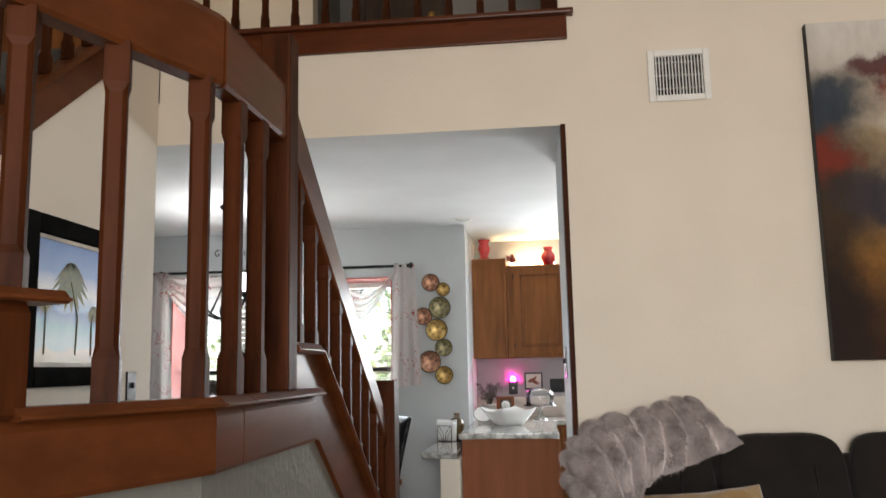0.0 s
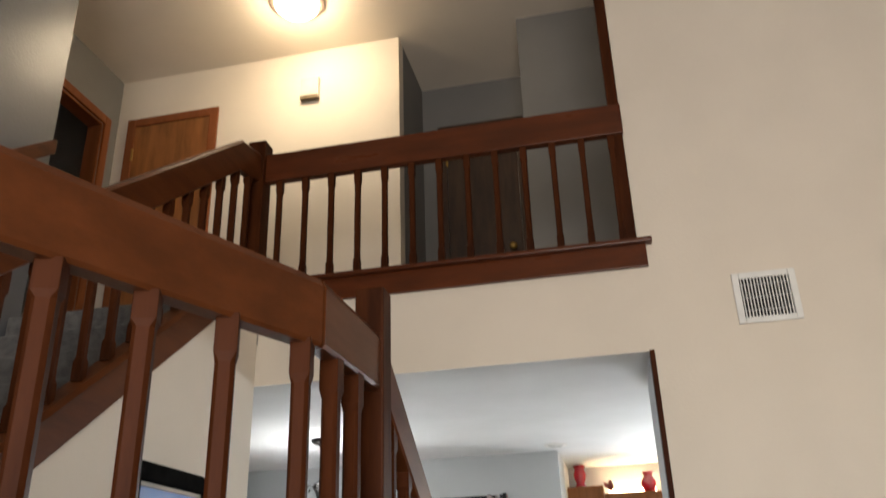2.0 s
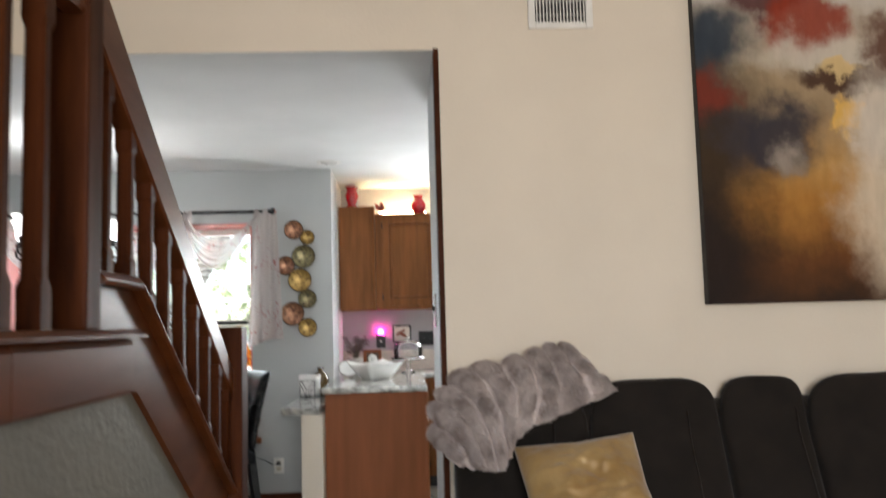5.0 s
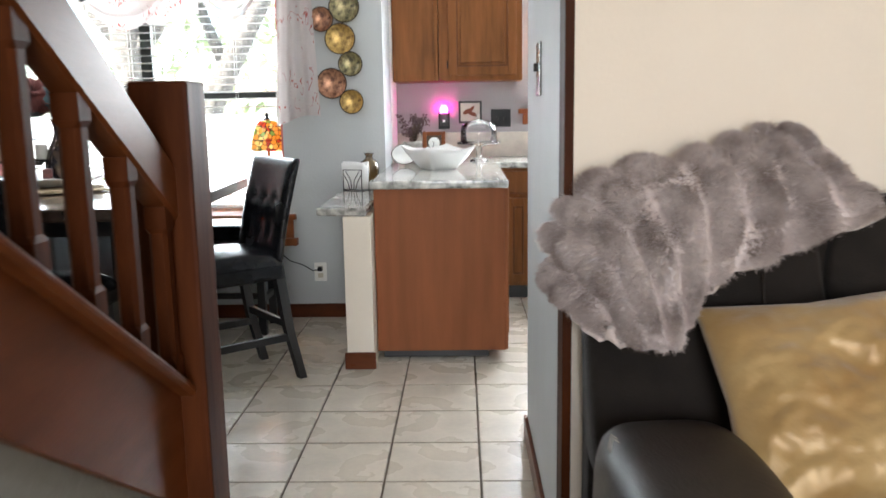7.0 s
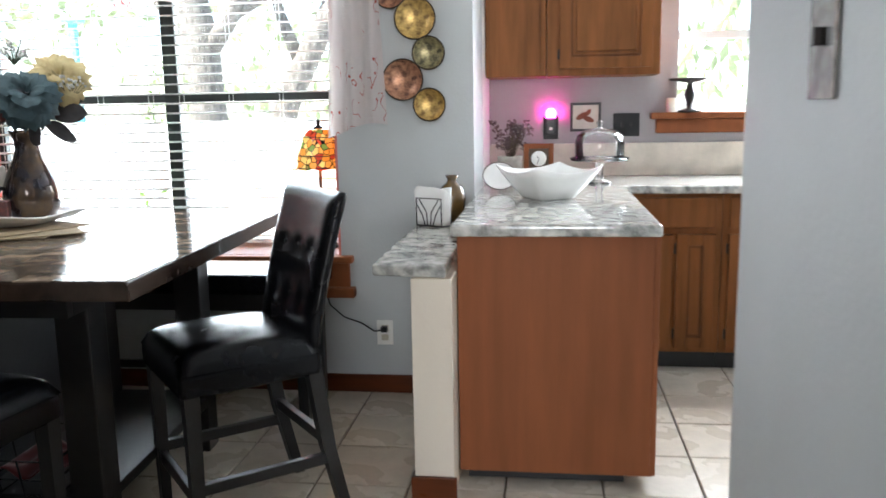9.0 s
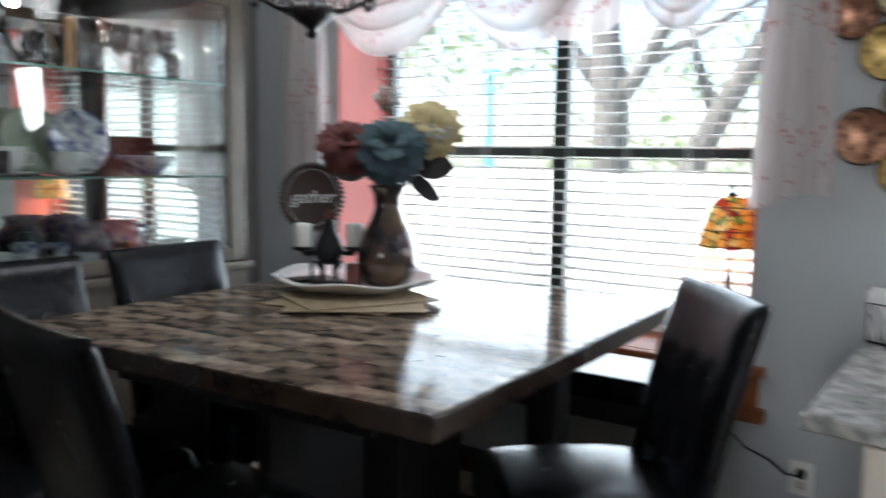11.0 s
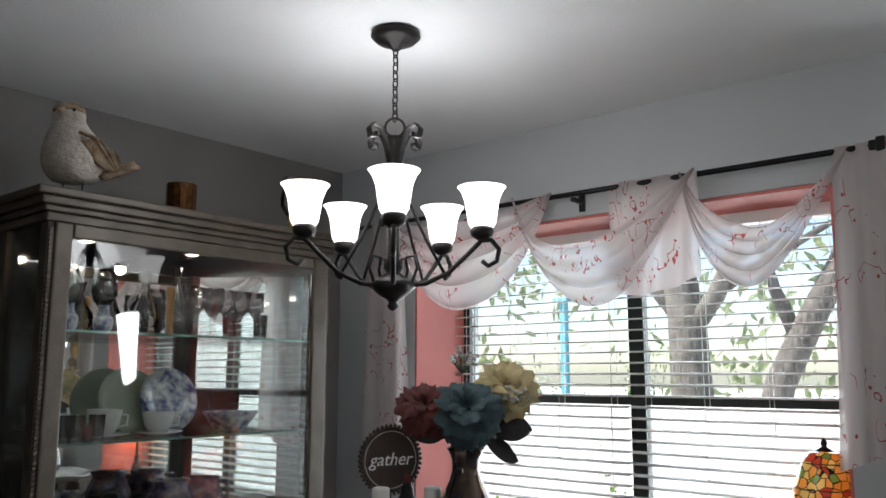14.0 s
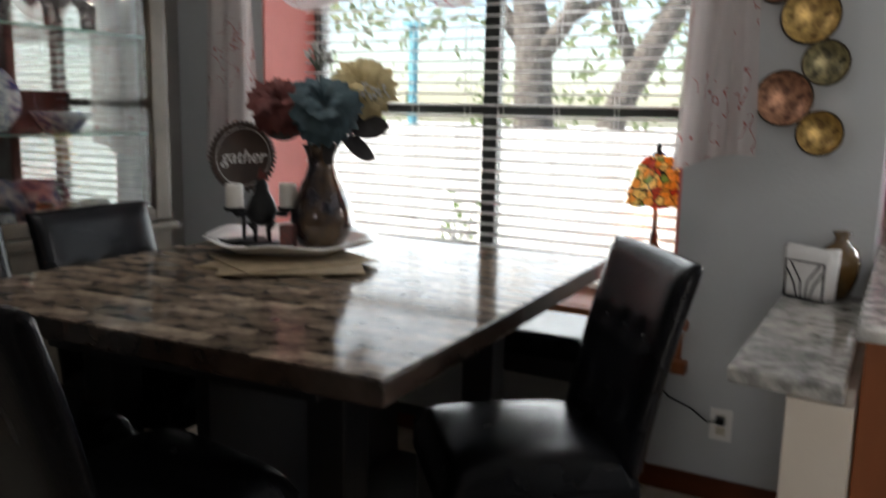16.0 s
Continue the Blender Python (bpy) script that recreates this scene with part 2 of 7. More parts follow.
def box(bm, x0, x1, y0, y1, z0, z1, bevel=0.0, seg=2):
    m = Matrix.LocRotScale(((x0 + x1) / 2, (y0 + y1) / 2, (z0 + z1) / 2), None, (abs(x1 - x0), abs(y1 - y0), abs(z1 - z0)))
    made = bmesh.ops.create_cube(bm, size=1.0, matrix=m)["verts"]
    if bevel:
        edges = list({e for v in made for e in v.link_edges})
        bmesh.ops.bevel(bm, geom=edges, offset=bevel, segments=seg, profile=0.6, affect="EDGES")
    return made


def slab(bm, profile, axis, a, b):
    """A solid from a polygon, drawn out along an axis from a to b. The profile's pairs are the other two axes, in order."""
    def at(p, d):
        return {"x": (d, *p), "y": (p[0], d, p[1]), "z": (*p, d)}[axis]
    lo, hi = [bm.verts.new(at(p, a)) for p in profile], [bm.verts.new(at(p, b)) for p in profile]
    fs = [bm.faces.new(lo), bm.faces.new(hi[::-1])]
    for i in range(len(profile)):
        j = (i + 1) % len(profile)
        fs.append(bm.faces.new((lo[i], hi[i], hi[j], lo[j])))
    bmesh.ops.recalc_face_normals(bm, faces=fs)
    return lo + hi


def lathe(bm, profile, n=32, center=(0, 0, 0), cap=True, squash=1.0):
    """Turns (radius, height) pairs about the upright axis."""
    rings = []
    for r, z in profile:
        rings.append([bm.verts.new((center[0] + r * math.cos(2 * math.pi * i / n), center[1] + squash * r * math.sin(2 * math.pi * i / n), center[2] + z))
                      for i in range(n)])
    fs = []
    for a, b in zip(rings, rings[1:]):
        for i in range(n):
            j = (i + 1) % n
            fs.append(bm.faces.new((a[i], a[j], b[j], b[i])))
    if cap:
        fs += [bm.faces.new(rings[0][::-1]), bm.faces.new(rings[-1])]
    for f in fs:
        f.smooth = True
    return [v for r in rings for v in r]


def tube(bm, pts, r, n=8, closed=False):
    """A round bar along a line of points; r a number or one for each point."""
    pts = [Vector(p) for p in pts]
    rings, side = [], None
    for i, p in enumerate(pts):
        a, b = pts[max(i - 1, 0)], pts[min(i + 1, len(pts) - 1)]
        if closed:
            a, b = pts[i - 1], pts[(i + 1) % len(pts)]
        d = (b - a).normalized()
        if side is None:
            side = d.cross(Vector((0, 0, 1)))
            if side.length < 1e-3:
                side = d.cross(Vector((1, 0, 0)))
        side = (side - d * side.dot(d)).normalized()
        up = d.cross(side)
        rad = r[i] if isinstance(r, (list, tuple)) else r
        rings.append([bm.verts.new(p + rad * (math.cos(2 * math.pi * k / n) * side + math.sin(2 * math.pi * k / n) * up)) for k in range(n)])
    fs = []
    pairs = list(zip(rings, rings[1:])) + ([(rings[-1], rings[0])] if closed else [])
    for a, b in pairs:
        for k in range(n):
            j = (k + 1) % n
            fs.append(bm.faces.new((a[k], a[j], b[j], b[k])))
    if not closed:
        fs += [bm.faces.new(rings[0][::-1]), bm.faces.new(rings[-1])]
    for f in fs:
        f.smooth = True


def sheet(bm, fn, nu, nv, smooth=True):
    """A grid of faces from fn(u, v), u and v from 0 to 1."""
    vs = [[bm.verts.new(fn(i / nu, j / nv)) for j in range(nv + 1)] for i in range(nu + 1)]
    for i in range(nu):
        for j in range(nv):
            f = bm.faces.new((vs[i][j], vs[i + 1][j], vs[i + 1][j + 1], vs[i][j + 1]))
            f.smooth = smooth
    return vs


def mesh_of(bm, name, material):
    bmesh.ops.recalc_face_normals(bm, faces=bm.faces)
    me = bpy.data.meshes.new(name)
    bm.to_mesh(me)
    bm.free()
    for m in (material if isinstance(material, (list, tuple)) else [material]):
        me.materials.append(m)
    return me


def part(name, bm, material, parent=None, label=""):
    """Links a bmesh as one mesh object under a thing or under a part."""
    ob = new(name, mesh_of(bm, name, material))
    ob.parent = parent
    return tagged(ob, label)


def bpart(name, material, parent, x0, x1, y0, y1, z0, z1, bevel=0.004, label="", seg=2):
    bm = bm_new()
    box(bm, x0, x1, y0, y1, z0, z1, bevel, seg)
    return part(name, bm, material, parent, label)


def thing(name, label, category, at=(0, 0, 0), rz=0.0, group="", kind=""):
    ob = new(name)
    ob.empty_display_size = 0.05
    ob.matrix_basis = pose(*at, 0, 0, rz)
    return tagged(ob, label, category, group, kind)


def single(name, bm, material, label, category, at=(0, 0, 0), rz=0.0, group="", kind=""):
    ob = part(name, bm, material)
    ob.matrix_basis = pose(*at, 0, 0, rz)
    return tagged(ob, label, category, group, kind)


def structure(name, bm, material, label, category="wall"):
    return tagged(part(name, bm, material), label, category, kind="structure")


def solidify(ob, thickness, offset=-1.0):
    md = ob.modifiers.new("thickness", "SOLIDIFY")
    md.thickness, md.offset = thickness, offset
    return ob


# ---------------------------------------------------------------- the setting
KC = 2.53      # kitchen ceiling
LF = 2.91      # loft floor
LC = 5.39      # loft ceiling
WY = 3.06      # window wall face
XL = -3.72     # dining room's left wall

bm = bm_new()
box(bm, XL - 0.2, 3.6, -7.0, 4.3, -0.2, -0.012)
structure("floor", bm, GROUT, "brown grout bed under pale floor tiles", "floor")
bm = bm_new()
box(bm, -2.95, 3.5, -6.8, -0.06, -0.012, 0.004)
structure("carpet_floor", bm, LCARPET, "beige carpet of the living room floor", "floor")

# divider: thick block beside the opening, with header and loft wall above it
bm = bm_new()
box(bm, 0.0, 3.6, 0.0, 1.16, -0.012, KC)
structure("wall_divider", bm, [CREAM, KWALL], "cream painted living room wall beside the kitchen opening")
for ob in [scene.objects["wall_divider"]]:
    for p in ob.data.polygons:
        p.material_index = 0 if p.normal.y < -0.5 else 1
bm = bm_new()
box(bm, -1.985, 0.0, 0.0, 0.14, 2.42, LF - 0.09)
structure("wall_header", bm, [CREAM, CEIL], "cream painted header over the kitchen opening")
for p in scene.objects["wall_header"].data.polygons:
    p.material_index = 0 if p.normal.y < -0.5 else 1
bm = bm_new()
slab(bm, [(0.0, KC), (3.6, KC), (3.6, 3.40), (0.0, 5.40)], "y", 0.0, 0.12)
structure("wall_divider_upper", bm, CREAM, "tall cream painted wall under the sloped ceiling")
# kitchen shell
bm = bm_new()
box(bm, XL - 0.12, -1.985, 0.0, 0.14, -0.012, KC)
structure("wall_kitchen_south", bm, KGREY, "grey painted dining room wall beside the stairs")
bm = bm_new()
box(bm, XL - 0.12, XL, 0.14, WY + 0.5, -0.012, KC)
structure("wall_dining_west", bm, KGREY, "taupe grey painted wall behind the china cabinet")
# window wall with a deep opening
WX0, WX1, WZ0, WZ1, WD = -3.20, -1.31, 0.63, 2.12, 0.38
bm = bm_new()
box(bm, XL, WX0, WY, WY + 0.5, -0.012, KC)
box(bm, WX1, -0.70, WY, WY + 0.5, -0.012, KC)
box(bm, WX0, WX1, WY, WY + 0.5, -0.012, WZ0)
box(bm, WX0, WX1, WY, WY + 0.5, WZ1, KC)
structure("wall_window", bm, KWALL, "pale grey painted wall round the wide dining window")
# alcove's outer wall whitened so the cabinet mirror reflects a bright outdoors
bm = bm_new()
box(bm, -0.82, -0.70, WY + 0.5, 4.16, -0.012, KC)
structure("wall_alcove", bm, MIRRORFILL, "outside wall of the kitchen alcove, whitened to brighten the mirror")
# coral lining of the window's opening
bm = bm_new()
box(bm, WX0 + 0.001, WX0 + 0.012, WY + 0.004, WY + WD, WZ0, WZ1 - 0.002)
box(bm, WX1 - 0.012, WX1 - 0.001, WY + 0.004, WY + WD, WZ0, WZ1 - 0.002)
box(bm, WX0 + 0.012, WX1 - 0.012, WY + 0.004, WY + WD, WZ1 - 0.014, WZ1 - 0.002)
structure("window_lining", bm, CORAL, "coral painted reveal of the dining window", "trim")
# kitchen alcove beyond the plates wall
bm = bm_new()
box(bm, -0.70, 0.30, 4.04, 4.16, -0.012, KC)
box(bm, 1.20, 2.2, 4.04, 4.16, -0.012, KC)
box(bm, 0.30, 1.20, 4.04, 4.16, -0.012, 1.25)
box(bm, 0.30, 1.20, 4.04, 4.16, 2.05, KC)
structure("wall_kitchen_north", bm, SPLASH, "mauve grey wall behind the kitchen counter")
bm = bm_new()
box(bm, 2.08, 2.2, 1.16, 4.04, -0.012, KC)
structure("wall_kitchen_east", bm, KWALL, "pale grey wall closing the kitchen")
bm = bm_new()
box(bm, XL - 0.12, 2.2, 0.14, 4.16, KC, KC + 0.1)
structure("ceiling_kitchen", bm, CEIL, "white textured kitchen ceiling", "ceiling")

# loft
bm = bm_new()
box(bm, -3.9, -1.89, 0.0, 3.2, KC + 0.1, LF)
box(bm, -1.89, 0.0, 0.14, 3.2, KC + 0.1, LF)
structure("loft_floor", bm, CARPET, "carpeted floor of the upstairs landing", "floor")
bm = bm_new()
box(bm, -3.9, -1.49, 1.26, 1.38, LF, LC)
structure("wall_loft_back", bm, CREAM, "cream wall lit by the upstairs ceiling lamp")
bm = bm_new()
box(bm, -0.595, 0.0, 1.28, 1.40, LF, LC)
structure("wall_loft_right", bm, KGREY, "grey wall beside the upstairs hallway")
bm = bm_new()
box(bm, 0.0, 0.12, 0.12, 3.2, LF, LC)
box(bm, -1.61, -1.49, 1.382, 2.12, LF, LC)
box(bm, -0.595, -0.475, 1.402, 2.12, LF, LC)
box(bm, -1.49, -0.595, 2.0, 2.12, LF, LC)
structure("wall_loft_hall", bm, KGREY, "grey walls of the dim upstairs hallway")
bm = bm_new()
box(bm, -3.92, -3.80, -0.42, 0.40, LF, LC)
box(bm, -3.92, -3.80, 1.08, 1.26, LF, LC)
box(bm, -3.92, -3.80, 0.40, 1.08, LF + 1.99, LC)
box(bm, -4.6, -4.5, 0.2, 1.4, LF, LC)
box(bm, -4.5, -3.92, 0.2, 0.3, LF, LC)
box(bm, -4.5, -3.92, 1.23, 1.33, LF, LC)
structure("wall_loft_west", bm, KGREY, "grey upstairs wall with an open doorway")
bm = bm_new()
box(bm, -3.07, -2.95, -6.9, -0.40, -0.012, LC)
box(bm, -3.92, -2.95, -0.50, -0.40, KC, LC)
structure("wall_stairwell", bm, SHADEGREY, "wall on the far side of the stairs, greyed for its shade")
bm = bm_new()
box(bm, -4.6, 0.0, -7.0, 3.2, LC, LC + 0.1)
structure("ceiling_loft", bm, CREAM, "flat cream ceiling over stairs and loft", "ceiling")
bm = bm_new()
slab(bm, [(0.0, 5.40), (3.6, 3.40), (3.6, 3.52), (0.0, 5.52)], "y", -7.0, 0.0)
structure("ceiling_living", bm, CEIL, "sloped white living room ceiling", "ceiling")
# living room shell behind the walk, with tall windows
bm = bm_new()
box(bm, 3.48, 3.6, -7.0, 0.0, -0.012, 3.6)
structure("wall_living_east", bm, CREAM, "cream living room side wall")
bm = bm_new()
box(bm, -3.07, -0.9, -7.0, -6.88, -0.012, LC)
slab(bm, [(1.3, -0.012), (3.6, -0.012), (3.6, 3.4), (1.3, 4.66)], "y", -7.0, -6.88)
box(bm, -0.9, 1.3, -7.0, -6.88, -0.012, 0.4)
slab(bm, [(-0.9, 3.05), (1.3, 3.05), (1.3, 4.66), (0.0, 5.39), (-0.9, 5.39)], "y", -7.0, -6.88)
structure("wall_living_south", bm, CREAM, "cream living room wall with a tall window")

# wood strip on the opening's corner
bm = bm_new()
box(bm, -0.012, 0.010, -0.010, 0.09, 0.0, 2.425, 0.003)
structure("trim_opening", bm, WOODZ, "dark cherry corner strip of the opening", "trim")
# baseboards
def baseboard(name, x0, x1, y0, y1, h=0.085):
    b = bm_new()
    box(b, x0, x1, y0, y1, 0.0, h, 0.005)
    structure(name, b, WOODX, "reddish brown wooden baseboard", "baseboard")
baseboard("baseboard_1", XL, -0.83, WY - 0.014, WY)
baseboard("baseboard_2", -0.014, 0.0, 0.10, 1.174)
baseboard("baseboard_3", XL, XL + 0.014, 0.14, WY - 0.014)

# ---------------------------------------------------------------- stairs and loft rail
SX = -0.74   # line of the lower flight's rail


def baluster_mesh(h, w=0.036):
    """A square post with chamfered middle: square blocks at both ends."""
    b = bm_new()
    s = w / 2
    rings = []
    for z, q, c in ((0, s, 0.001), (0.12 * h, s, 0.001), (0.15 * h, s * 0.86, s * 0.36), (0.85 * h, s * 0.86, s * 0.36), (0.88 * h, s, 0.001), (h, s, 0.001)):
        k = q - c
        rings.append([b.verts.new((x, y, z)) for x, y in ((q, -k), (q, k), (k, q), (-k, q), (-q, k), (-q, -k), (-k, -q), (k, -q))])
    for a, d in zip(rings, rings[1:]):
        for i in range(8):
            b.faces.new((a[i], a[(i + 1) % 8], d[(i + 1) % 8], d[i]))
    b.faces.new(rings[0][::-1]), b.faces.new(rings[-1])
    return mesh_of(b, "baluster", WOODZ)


def baluster(mesh, parent, x, y, z, rz=0, name="baluster"):
    ob = new(name, mesh)
    ob.matrix_basis = pose(x, y, z, 0, 0, rz)
    ob.parent = parent
    return ob


def rail_board(b, pts, half, z0s, z1s):
    """A board on edge along plan points, with its lower and upper heights at each."""
    n = len(pts)
    rings = []
    for i, (x, y) in enumerate(pts):
        a, c = Vector(pts[max(i - 1, 0)]), Vector(pts[min(i + 1, n - 1)])
        d = (c - a).normalized()
        nx, ny = d.y * half, -d.x * half
        z0, z1 = z0s[i], z1s[i]
        e = 0.008
        rings.append([b.verts.new(v) for v in ((x + nx, y + ny, z0 + e), (x + nx, y + ny, z1 - 2 * e), (x + nx * 0.6, y + ny * 0.6, z1), (x - nx * 0.6, y - ny * 0.6, z1),
                                               (x - nx, y - ny, z1 - 2 * e), (x - nx, y - ny, z0 + e), (x - nx * 0.8, y - ny * 0.8, z0), (x + nx * 0.8, y + ny * 0.8, z0))])
    for r, s in zip(rings, rings[1:]):
        for i in range(8):
            b.faces.new((r[i], r[(i + 1) % 8], s[(i + 1) % 8], s[i]))
    b.faces.new(rings[0][::-1]), b.faces.new(rings[-1])


stairs = thing("staircase", "cherry wood staircase with grey carpet treads and a turn", "stairs", kind="structure")
# treads of the lower flight, the landing and the upper flight
RISE, RUN = 1.08 / 6, 0.272
for i in range(5):
    y1 = -0.38 - i * RUN
    bpart("tread", CARPET, stairs, -1.885, SX - 0.035, y1 - RUN - 0.02, y1, max(0.004, (i + 1) * RISE - 0.30), (i + 1) * RISE, 0.012)
bpart("landing", CARPET, stairs, -2.945, SX - 0.035, -3.5, -0.38 - 5 * RUN, 0.92, 1.08, 0.012)
URISE, URUN = (LF - 1.08) / 10, 0.243
for i in range(9):
    y0 = -2.43 + i * URUN
    bpart("tread", CARPET, stairs, -2.945, -1.985, y0, y0 + URUN + 0.02, 1.08 + (i + 1) * URISE - 0.30, 1.08 + (i + 1) * URISE, 0.012)
# wall under the upper flight
bm = bm_new()
slab(bm, [(-2.45, 0.004), (-0.002, 0.004), (-0.002, 2.81), (-0.24, 2.81), (-2.45, 1.055)], "x", -1.98, -1.895)
structure("wall_under_stairs", bm, CREAM, "cream wall under the upper flight of stairs")
# panel below the lower flight
def nose(y):
    """Height of the lower flight's stringer top at y."""
    return 1.425 + (y + 1.46) * -0.655
bm = bm_new()
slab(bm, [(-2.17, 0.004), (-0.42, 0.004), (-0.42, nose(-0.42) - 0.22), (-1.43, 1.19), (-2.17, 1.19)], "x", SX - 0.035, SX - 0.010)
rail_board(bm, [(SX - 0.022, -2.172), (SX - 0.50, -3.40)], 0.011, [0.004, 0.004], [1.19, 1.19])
structure("stair_side_panel", bm, STAIRDRY, "textured drywall under the stair stringer, greyed for its shade")
# lower stringer with cap
bm = bm_new()
slab(bm, [(-1.665, 1.395), (-1.665, 1.195), (-1.43, 1.175), (-0.42, nose(-0.42) - 0.24), (-0.42, nose(-0.42) - 0.02), (-1.47, 1.395)], "x", SX - 0.022, SX + 0.004)
part("stringer", bm, WOOD, stairs)
bm = bm_new()
rail_board(bm, [(SX - 0.002, -1.70), (SX - 0.002, -1.47), (SX - 0.002, -0.44)], 0.034, [1.396, 1.396, nose(-0.44) - 0.03], [1.422, 1.422, nose(-0.44) + 0.002])
part("stringer_cap", bm, WOOD, stairs)
# curb and fascia of the turn
def turn(y, d=0.0):
    """The turn's line in plan: straight, then bent towards the wall."""
    return (SX - d + min(0.0, 0.40 * (y + 2.17)), y)
bm = bm_new()
rail_board(bm, [turn(-1.50), turn(-2.035)], 0.018, [1.178, 1.178], [1.293, 1.293])
part("fascia", bm, WOOD, stairs)
bm = bm_new()
rail_board(bm, [turn(-2.038), turn(-2.17), turn(-2.33), turn(-3.4)], 0.018, [1.178] * 4, [1.293] * 4)
part("fascia", bm, WOOD, stairs)
bm = bm_new()
rail_board(bm, [turn(-1.485), turn(-2.03)], 0.042, [1.292, 1.292], [1.311, 1.311])
part("curb_cap", bm, WOOD, stairs)
bm = bm_new()
rail_board(bm, [turn(-2.033), turn(-2.17), turn(-2.33), turn(-2.53)], 0.042, [1.292] * 4, [1.311] * 4)
part("curb_cap", bm, WOOD, stairs)
# raised curb at the first step of the upper turn
bm = bm_new()
rail_board(bm, [turn(-2.515), turn(-3.4)], 0.026, [1.294, 1.294], [1.455, 1.455])
part("raised_curb", bm, WOODZ, stairs)
bm = bm_new()
rail_board(bm, [turn(-2.465), turn(-3.4)], 0.042, [1.455, 1.455], [1.474, 1.474])
part("raised_curb_cap", bm, WOOD, stairs)
# guard rail round the turn
bm = bm_new()
rail_board(bm, [turn(-1.785), turn(-2.168)], 0.022, [1.886, 1.880], [2.028, 2.022])
part("guard_rail", bm, WOOD, stairs)
bm = bm_new()
rail_board(bm, [turn(-2.171), turn(-2.33), turn(-3.42)], 0.022, [1.880] * 3, [2.022] * 3)
part("guard_rail", bm, WOOD, stairs)
# rail of the lower flight
bm = bm_new()
rail_board(bm, [(SX, -1.74), (SX, -0.43)], 0.022, [1.876, 1.03], [2.022, 1.13])
part("hand_rail", bm, WOOD, stairs)
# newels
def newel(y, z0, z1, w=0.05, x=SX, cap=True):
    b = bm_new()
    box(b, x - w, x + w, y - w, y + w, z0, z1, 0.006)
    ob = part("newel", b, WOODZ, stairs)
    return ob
newel(-1.752, 1.309, 2.150, 0.037, x=SX - 0.008)
newel(-0.465, 0.004, 1.315, 0.05)
newel(-3.40, 0.9, 2.1, 0.05, x=SX - 0.49)
m_low = baluster_mesh(0.53)
m_turn = baluster_mesh(0.58, 0.040)
for k in range(9):
    y = -1.64 + 0.137 * k
    zb = min(1.422, nose(y)) - 0.01
    zt = 1.876 + (y + 1.74) * -0.646
    ob = baluster(m_low, stairs, SX, y, zb)
    ob.scale = (1, 1, (zt + 0.01 - zb) / 0.53)
for y, rz in ((-1.93, 0), (-2.065, 0), (-2.20, 10), (-2.374, 22)):
    baluster(m_turn, stairs, *turn(y), 1.309, rz)
for y in (-2.53, -2.685, -2.84, -2.995, -3.15, -3.30):
    ob = baluster(m_turn, stairs, *turn(y), 1.472, 22)
    ob.scale = (1, 1, 0.71)
# upper flight: stringer, rail, posts
def up(y, z):
    return z + 0.785 * y
bm = bm_new()
slab(bm, [(-2.45, up(-2.45, 2.97)), (-0.05, up(-0.05, 2.97)), (-0.05, up(-0.05, 3.11)), (-2.45, up(-2.45, 3.11))], "x", -1.99, -1.888)
part("stringer", bm, WOOD, stairs)
bm = bm_new()
rail_board(bm, [(-1.938, -2.45), (-1.938, -0.04)], 0.062, [up(-2.45, 3.108), up(-0.04, 3.108)], [up(-2.45, 3.132), up(-0.04, 3.132)])
part("stringer_cap", bm, WOOD, stairs)
bm = bm_new()
rail_board(bm, [(-1.938, -2.45), (-1.938, -0.26), (-1.938, -0.04)], 0.024, [up(-2.45, 3.69), up(-0.26, 3.69), 3.535], [up(-2.45, 3.87), up(-0.26, 3.87), 3.705])
part("hand_rail", bm, WOOD, stairs)
bm = bm_new()
rail_board(bm, [(-2.90, -2.45), (-2.90, -0.45)], 0.022, [up(-2.45, 3.98), up(-0.45, 3.98)], [up(-2.45, 4.07), up(-0.45, 4.07)])
part("wall_rail", bm, WOOD, stairs)
m_up = baluster_mesh(0.64)
for k in range(16):
    y = -0.14 - 0.14 * k
    zb = up(y, 3.128)
    zt = up(y, 3.70) if y < -0.26 else 3.545
    ob = baluster(m_up, stairs, -1.938, y, zb)
    ob.scale = (1, 1, (zt - zb) / 0.64)
newel(0.0, 2.95, 3.785, 0.05, x=-1.944)
newel(-2.47, 1.0, 2.2, 0.05, x=-1.95)

loft_rail = thing("loft_railing", "cherry wood balustrade along the loft's edge", "railing", kind="structure")
bm = bm_new()
box(bm, -1.895, 0.035, -0.022, 0.0, LF - 0.09, LF + 0.02, 0.003)
part("fascia", bm, WOODX, loft_rail)
bm = bm_new()
box(bm, -2.0, 0.065, -0.055, 0.09, LF + 0.02, LF + 0.042, 0.006)
part("nosing", bm, WOODX, loft_rail)
bm = bm_new()
box(bm, -1.905, 0.004, -0.024, 0.024, 3.535, 3.705, 0.006)
part("hand_rail", bm, WOODX, loft_rail)
m_loft = baluster_mesh(3.545 - LF - 0.04, 0.034)
for k in range(13):
    baluster(m_loft, loft_rail, -1.816 + 0.1462 * k, 0.0, LF + 0.04)
bm = bm_new()
box(bm, -0.055, -0.002, -0.012, 0.13, LF + 0.042, 4.83, 0.004)
part("end_post", bm, WOODZ, loft_rail)

